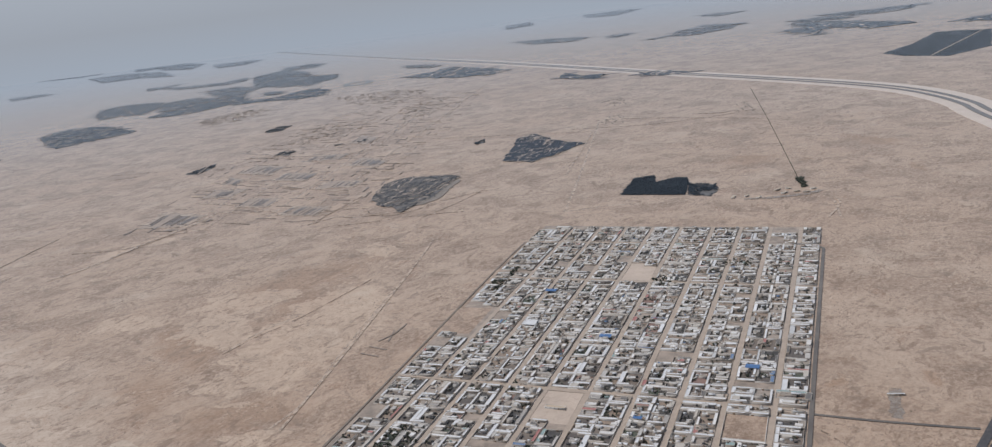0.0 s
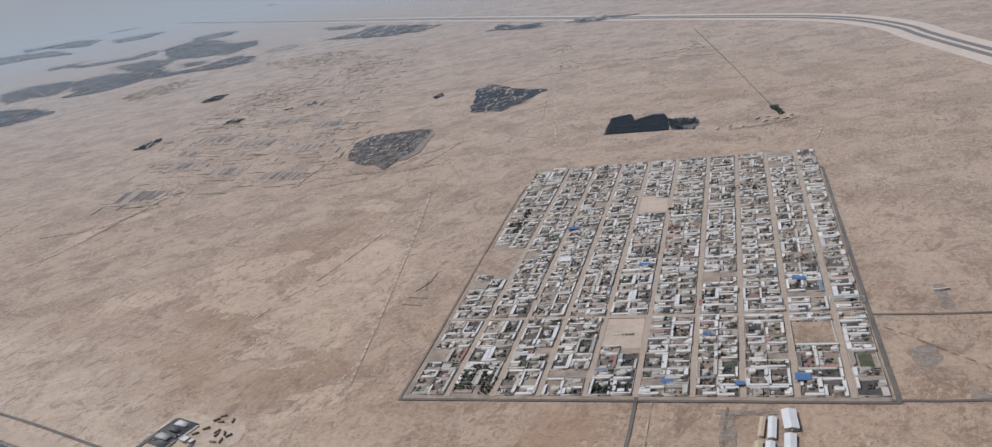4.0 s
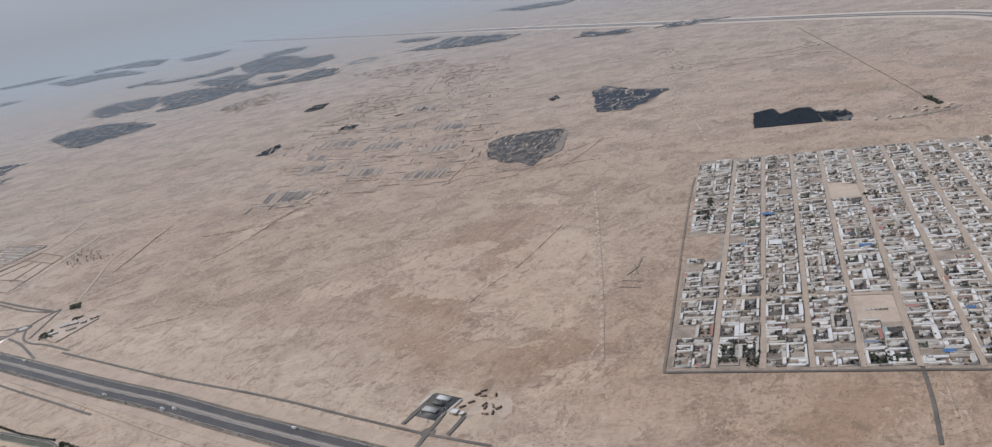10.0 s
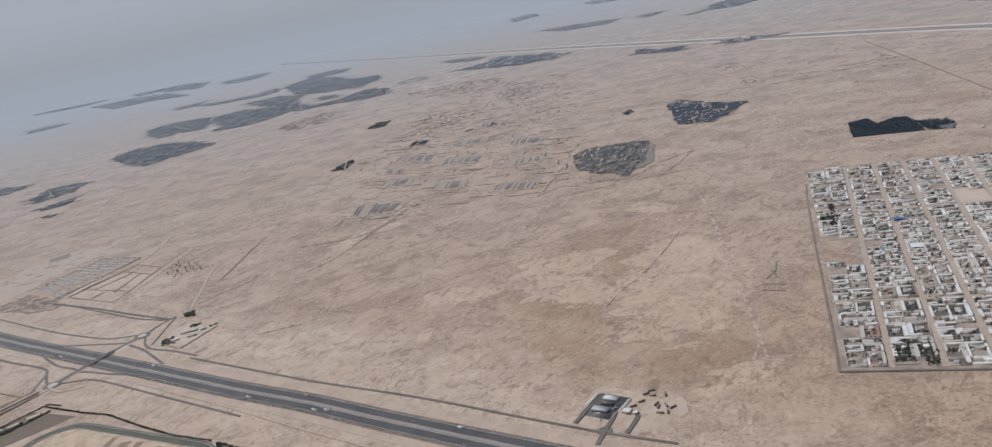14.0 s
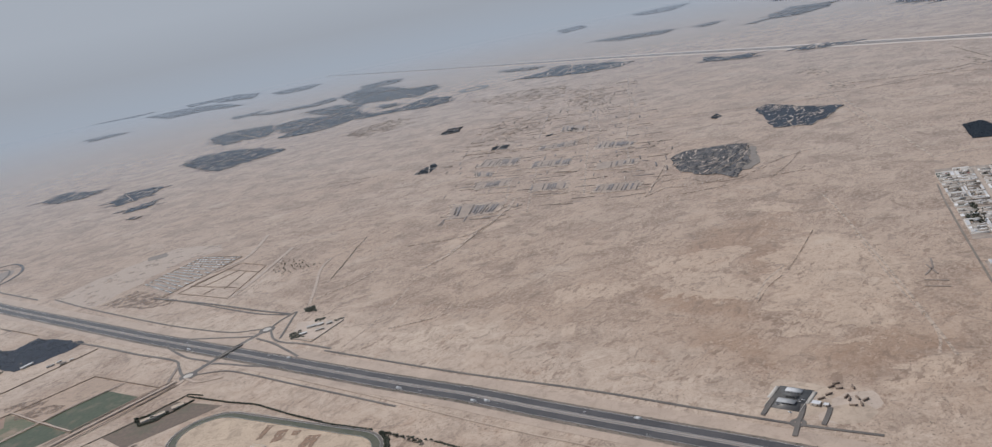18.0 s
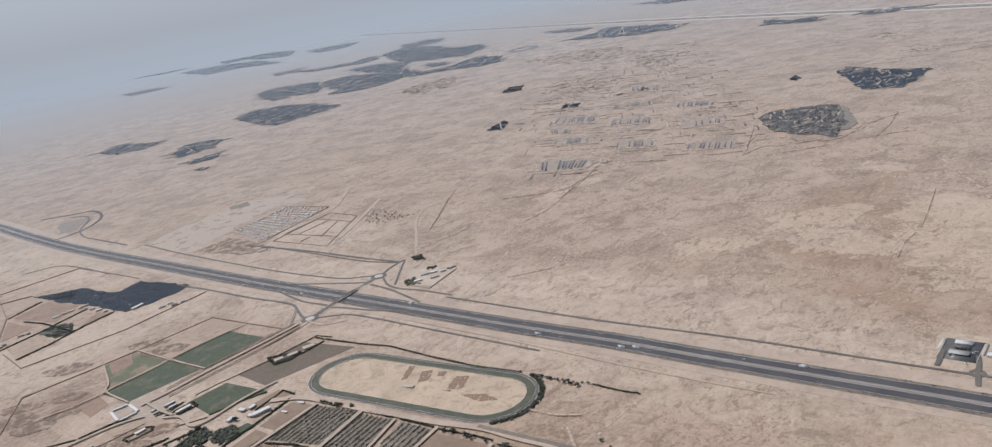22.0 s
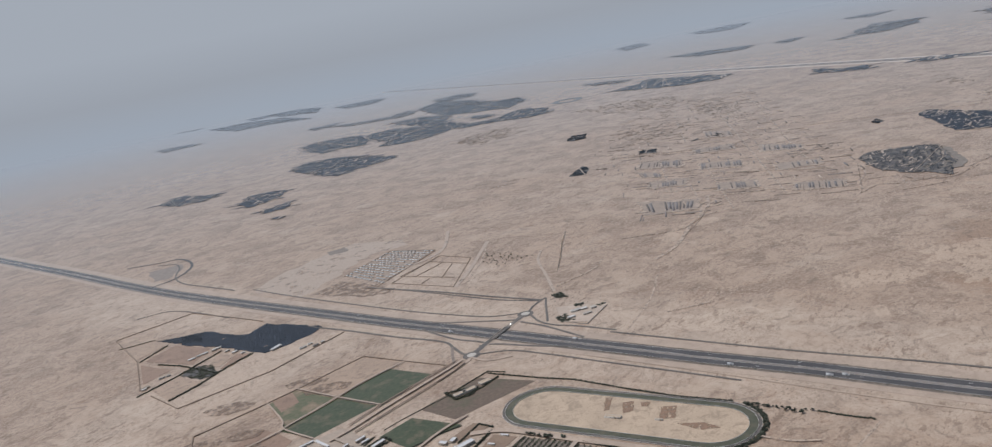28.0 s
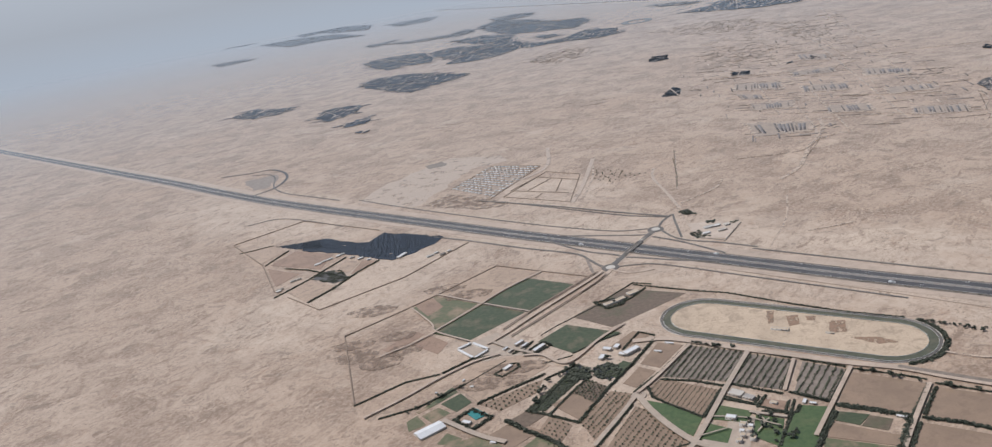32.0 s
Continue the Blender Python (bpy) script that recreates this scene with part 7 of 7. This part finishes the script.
HEDGES = (
    ([(-484.8, 449.5), (-454.1, 471.1), (-430.7, 475.7)], 1.3, 2), ([(-428.7, 476.8), (-410.0, 491.0), (-396.7, 491.6)], 1.6, 2), ([(-464.4, 429.5), (-441.0, 436.1), (-412.0, 457.2)], 1.4, 2), ([(-412.0, 457.2), (-385.4, 482.0)], 1.0, 1),
    ([(-401.8, 431.3), (-384.5, 441.9), (-360.1, 455.9)], 1.7, 2), ([(-360.2, 449.5), (-341.3, 460.6)], 1.5, 2), ([(-371.7, 415.1), (-360.4, 408.8), (-341.4, 395.4)], 1.7, 2), ([(-368.7, 410.8), (-341.6, 456.5)], 1.4, 1),
    ([(-383.8, 407.7), (-372.5, 395.1), (-354.8, 378.4), (-345.0, 364.4)], 2.0, 3), ([(-357.4, 408.0), (-340.0, 434.6), (-330.2, 445.2)], 1.3, 2), ([(-341.4, 395.4), (-319.7, 430.6), (-303.3, 453.8), (-284.8, 483.3)], 1.7, 2), ([(-306.9, 474.6), (-293.7, 495.6), (-284.1, 487.7)], 1.4, 2),
    ([(-306.8, 419.8), (-289.0, 437.6), (-265.4, 468.2)], 1.4, 2), ([(-298.2, 427.1), (-296.7, 411.4), (-288.2, 400.9), (-273.0, 383.9)], 1.5, 2), ([(-273.0, 383.9), (-257.4, 410.2)], 1.6, 2), ([(-289.0, 429.9), (-271.2, 423.5), (-254.9, 413.1)], 1.6, 2),
    ([(-264.0, 471.3), (-233.8, 453.3)], 1.4, 1), ([(-252.4, 417.6), (-234.5, 447.6)], 1.3, 1), ([(-230.7, 449.0), (-209.8, 433.8)], 1.6, 1), ([(-225.4, 401.0), (-210.7, 430.9)], 1.4, 1), ([(-251.0, 414.2), (-226.6, 397.1)], 1.6, 2),
    ([(-205.4, 430.9), (-184.4, 415.6)], 1.7, 1), ([(-221.7, 397.2), (-204.2, 382.6)], 1.9, 2), ([(-204.2, 384.6), (-185.6, 412.2)], 1.5, 1), ([(-181.3, 412.4), (-161.7, 400.4), (-150.2, 391.6)], 1.6, 1), ([(-202.2, 378.9), (-187.4, 370.1), (-172.3, 360.3)], 2.2, 3),
    ([(-172.2, 359.1), (-151.6, 386.5)], 1.9, 2), ([(-165.4, 360.4), (-149.1, 383.2)], 1.8, 2), ([(-147.5, 386.8), (-135.2, 378.2), (-118.6, 367.3)], 1.7, 1), ([(-167.1, 357.9), (-152.5, 349.6), (-135.3, 336.7)], 2.2, 2), ([(-173.9, 356.6), (-188.9, 332.6)], 2.4, 3), ([(-170.4, 354.0), (-184.8, 331.7)], 1.8, 2),
    ([(-205.1, 373.3), (-219.3, 353.0), (-230.3, 333.9)], 2.0, 2), ([(-259.6, 400.3), (-241.4, 388.9), (-235.6, 397.4)], 1.6, 2), ([(-241.4, 382.4), (-224.5, 376.9), (-220.7, 383.6)], 1.5, 2), ([(-332.7, 369.8), (-309.3, 406.2)], 1.6, 2),
    ([(-226.1, 377.3), (-244.0, 346.5)], 1.0, 1), ([(-340.3, 478.5), (-320.1, 491.5), (-305.6, 497.5)], 1.5, 1), ([(-361.0, 512.2), (-349.3, 523.6), (-314.9, 550.0)], 0.9, 1), ([(-314.7, 552.2), (-287.4, 579.5), (-273.8, 571.8)], 1.4, 1), ([(-308.7, 539.9), (-290.8, 552.9), (-279.4, 566.6)], 1.5, 2),
    ([(-373.3, 487.4), (-363.5, 498.4)], 1.5, 2), ([(-360.6, 470.4), (-340.5, 475.8)], 1.0, 1), ([(-315.7, 355.2), (-283.2, 362.0)], 1.2, 1),
)
for pts, s, rows in HEDGES:
    hedge(pts, s * 0.78, "dark green hedge of dense trees between farm plots", rows, gap=0.55 if rows > 1 else 0.65, tall=1.1)
# hedge squares round yards
for poly, s in (([(-392.6, 465.0), (-381.8, 475.6), (-377.6, 476.2), (-375.8, 470.4), (-387.5, 460.3)], 1.3), ([(-415.7, 416.2), (-405.8, 425.0), (-392.4, 413.2), (-404.4, 402.6)], 1.9), ([(-364.6, 486.6), (-353.9, 495.4), (-359.9, 502.0), (-367.1, 492.9)], 1.3), ([(-372.4, 494.5), (-381.2, 489.8), (-367.0, 504.3)], 1.0), ([(-319.3, 553.8), (-311.1, 539.7), (-298.9, 544.3), (-295.3, 554.5)], 1.5)):
    hedge(list(poly) + [poly[0]], s, "clipped dark hedge square round a yard", 2, gap=0.8)

# farm roads
for pts, w, mat in (
    ([(-358.8, 630.1), (-388.1, 604.7), (-407.0, 582.6), (-440.1, 544.7)], 1.6, "track"), ([(-447.5, 614.8), (-407.0, 582.6), (-368.5, 553.9)], 1.4, "track"), ([(-466.5, 594.9), (-445.6, 558.5), (-439.9, 542.5), (-413.1, 518.6)], 1.4, "track"), ([(-439.9, 542.5), (-457.4, 527.3), (-479.1, 514.1)], 1.4, "track"),
    ([(-308.4, 610.1), (-321.0, 595.0), (-362.7, 549.7), (-386.3, 522.2), (-399.7, 509.5)], 2.6, "track"), ([(-312.0, 611.5), (-328.7, 595.3), (-367.5, 554.7), (-388.8, 529.2)], 1.2, "berm"), ([(-305.9, 603.7), (-319.2, 585.3), (-358.1, 542.5), (-382.5, 517.0)], 1.2, "berm"),
    ([(-475, 432), (-452, 450), (-430, 470), (-408, 486), (-390, 492)], 2.2, "track"), ([(-374, 485), (-361, 482), (-348, 467), (-338, 471), (-322, 492), (-302, 511)], 2.2, "track"), ([(-232.3, 448.6), (-253.2, 412.7), (-276.3, 371.1), (-288.4, 351.9)], 3.0, "street"), ([(-182.1, 414.9), (-205.2, 379.7), (-222.2, 353.7)], 2.4, "track"), ([(-150.4, 387.6), (-168.8, 361.2), (-186.5, 334.6)], 2.4, "track"),
    ([(-209.2, 432.0), (-224.5, 399.3)], 2.2, "track"), ([(-305.2, 415.0), (-299.6, 397.0), (-291.9, 379.0), (-281.6, 361.7), (-270.3, 353.4)], 4.0, "street"), ([(-305.0, 416.4), (-320.0, 392.2), (-334.3, 370.2)], 2.4, "street"), ([(-304.8, 417.8), (-290.3, 434.1), (-264.6, 467.9)], 2.2, "track"),
    ([(-422.9, 417.2), (-398.3, 394.7), (-383.3, 384.9)], 3.5, "street"), ([(-278.4, 361.0), (-258.3, 349.7)], 4, "street"), ([(-248.2, 382.8), (-230.6, 373.5)], 2.0, "street"), ([(-368, 487), (-382, 498), (-396, 512)], 2.4, "street"),
):
    road("farm_road", pts, w, M[mat], {"berm": "dark ploughed ridge beside a farm road"}.get(mat, "pale dusty farm road between plots"), z=0.3)
ring("roundabout", [(-304.3, 415.5)][0], 2.2, 4.4, 0.42, "street", "pale paved circle at a farm crossroads")
sheet("yard_paving", [(-242, 389), (-237, 394), (-226, 389), (-230, 380)], 0.2, M["redplot"], "reddish walled yard behind an estate house", "ground")
for pts in ([(-258, 403), (-244, 390), (-239, 398)], [(-243, 388), (-230, 379), (-225, 389)], [(-222, 389), (-241, 350)], [(-221, 347), (-205, 378)]):
    hedge(pts, 1.1, "clipped dark hedge round an estate garden", 2, gap=0.6)
for pts in ([(-269, 383), (-251, 377), (-236, 366)], [(-263, 370), (-279, 366)], [(-246, 382), (-243, 372), (-249, 363)], [(-240, 374), (-246, 369)]):
    road("garden_path", pts, 0.8, M["street"], "narrow pale garden path across a lawn", z=0.5, category="path")
hedge([([(-304.3, 415.5)][0][0] + 1.3 * math.cos(a), [(-304.3, 415.5)][0][1] + 1.3 * math.sin(a)) for a in np.linspace(0, 6.28, 9)], 0.8, "round clipped planting inside a paved circle", 1)

# farm buildings
SPOTS = (
    ([(-376.5, 503.5)], 8, 2.6, 1.8, 45, "white flat-roofed farm house", "white"),
    ([(-372.5, 499.5)], 6, 2.2, 1.5, 45, "white wing of a farm house", "white"),
    ([(-362.5, 492.5)], 11, 3.2, 1.6, 47, "long white shed inside a hedge", "white"),
    ([(-386.0, 498.5), (-382.5, 494.0)], 4.5, 2.0, 1.3, 45, "low grey shed in the farm yard", "roof"),
    ([(-384.0, 471.2)], 7, 3.0, 1.3, 48, "grey flat roof inside a hedge ring", "roof"),
    ([(-317.2, 476.9), (-310.7, 478.5), (-308.2, 467.1), (-321.5, 466.7)], 6, 3.4, 1.6, -30, "pale farm building among trees", "white"),
    ([(-302.1, 469.6)], 12, 4.5, 2.0, 35, "long white-roofed barn beside farm plots", "white"),
    ([(-301.5, 550.9), (-308.0, 547.5)], 11, 4.0, 1.4, 30, "cream-roofed stable inside a hedge", "tan"),
    ([(-289.8, 560.8)], 9, 5.0, 1.2, 30, "cream flat-roofed outbuilding inside a hedge", "tan"),
    ([(-407.6, 410.8)], 6, 3.0, 1.3, -30, "white pool house roof inside a dark hedge", "white"),
    ([(-250.5, 402.5)], 8, 5.5, 1.8, -42, "pale flat-roofed estate house behind hedges", "concrete"),
    ([(-244.8, 397.2)], 6, 4.0, 1.4, -42, "low grey wing of an estate house", "roof"),
    ([(-259.0, 379.2)], 5.5, 3.2, 2.0, -28, "white-roofed garden pavilion on the estate", "white"),
    ([(-254.5, 371.5), (-252.5, 365.5), (-257.0, 361.5), (-252.5, 358.0), (-260.0, 357.5)], 3.4, 2.8, 2.0, -28, "cream and pink villa with terraces", "tan"),
    ([(-251.0, 369.5), (-256.5, 366.0)], 3.0, 2.2, 1.5, -28, "small white-roofed villa wing", "white"),
    ([(-233.5, 388.5)], 4, 2.2, 1.2, -40, "low pinkish garden building", "tan"),
    ([(-276.7, 473.5), (-285.5, 464.7)], 6, 1.8, 1.0, -30, "small pale shed at a field corner", "white"),
    ([(-176.8, 360.8), (-217.6, 386.1), (-214.1, 383.2)], 5, 2, 1.0, -30, "small white shed beneath trees", "white"),
    ([(-407.1, 452.7), (-413.2, 462.4), (-430.3, 450.9)], 2.5, 1.6, 0.9, -20, "tiny white hut on a bare plot", "white"),
    ([(-390.6, 386.6)], 4, 2, 0.9, -20, "tiny white hut by a garden plot", "white"),
)
# four low white ranges round an open court
for (ax, ay), (bx, by) in (((-421, 508), (-411, 515)), ((-411, 515), (-398, 501)), ((-398, 501), (-408, 491)), ((-408, 491), (-421, 508))):
    flat_building((ax + bx) / 2, (ay + by) / 2, math.hypot(bx - ax, by - ay) * 0.88, 2.2, 1.2, math.degrees(math.atan2(by - ay, bx - ax)), "low white range at the side of a farm court", roof="white", windows=3)
for pts, lx, ly, h, turn, label, roof in SPOTS:
    for k, (x, y) in enumerate(pts):
        flat_building(x, y, lx * (1 - 0.12 * (k % 3)), ly, h, turn + (90 if k % 2 and len(pts) > 2 else 0), label, roof=roof, windows=3 if lx > 4 else 1)
shed((-436.7, 402.3), (-422.4, 412.3), 9, 1.3, "wide white-roofed barn at the estate edge", "white")
sheet("pool", [(-409.6, 423.1), (-403.9, 426.7), (-394.8, 417.3), (-402.3, 412.9)], 0.4, M["water"], "teal covered swimming pool", "pool")
sheet("yard_paving", [(-422, 510), (-411, 518), (-394, 527), (-386, 520), (-376, 507), (-361, 486), (-374, 485), (-389, 491), (-398, 485), (-408, 488)], 0.11, M["street"], "pale paved farm court", "ground")
sheet("yard_paving", [(-261.7, 376.1), (-254.3, 385.7), (-246.2, 377.3), (-256.8, 349.3), (-267.4, 351.7)], 0.17, M["street"], "pale paved villa court", "ground")
for k in range(16):
    plant(-243.1 + RNG.uniform(-14, 14), 364.4 + RNG.uniform(-14, 14), 1.0, "garden trees")
for pts, n, s in (([(-341.3, 460.6), (-360.4, 441.6), (-368.6, 421.4)], 14, 1.2), ([(-261.9, 471.5), (-232.2, 452.0)], 10, 1.0), ([(-181.3, 412.4), (-150.8, 390.4)], 14, 1.1), ([(-147.7, 386.2), (-126.3, 371.9)], 10, 1.1), ([(-448.4, 430.6), (-411.9, 455.6)], 14, 0.9), ([(-309.7, 468.4), (-326.9, 460.6)], 8, 1.5)):
    for x, y in along(pts, max(2.5, 90.0 / n), RNG, 1.0):
        plant(x, y, s, "trees between farm plots")
# shrubs along the motorway
shr = Soup()
way = smooth_line(MWAY[6:], 6)
for off in (8.0, -10.6, -11.8):
    p = []
    for i in range(len(way) - 1):
        d = (way[i + 1] - way[i]).normalized()
        s = Vector((-d.y, d.x))
        for _ in range(5):
            r = way[i].lerp(way[i + 1], RNG.uniform(0, 1)) + s * (off + RNG.uniform(-0.6, 0.6))
            p.append((r.x, r.y))
    scatter(shr, p, 0.5, TREES, RNG, 0, 0.05)
shr.build("roadside_shrubs", [M["leaf"]], None, "small dark shrubs planted along the motorway", "shrubs", "", "stuff")
# scattered scrub over the nearer desert
dots = Soup()
p = np.stack([RNG.uniform(-520, 560, 16000), RNG.uniform(300, 1000, 16000)], 1)
keep = np.array([noise.noise((x / 60, y / 60, 1.0)) + 0.6 * noise.noise((x / 17, y / 17, 5.0)) > 0.2 for x, y in p])
q = (p - (244, 386)) @ np.linalg.inv(np.array([(0.9187, -0.395), (0.3795, 0.9252)]))
keep &= ~((q[:, 0] > -10) & (q[:, 0] < 255) & (q[:, 1] > -6) & (q[:, 1] < 404))
keep &= p[:, 1] > 432 - 0.82 * p[:, 0]
scatter(dots, p[keep], 0.4, TREES, RNG, 0, -0.15, 0.7)
dots.build("desert_scrub", [M["leaf"]], None, "tiny dry shrubs dotted over the desert floor", "scrub", "", "stuff")
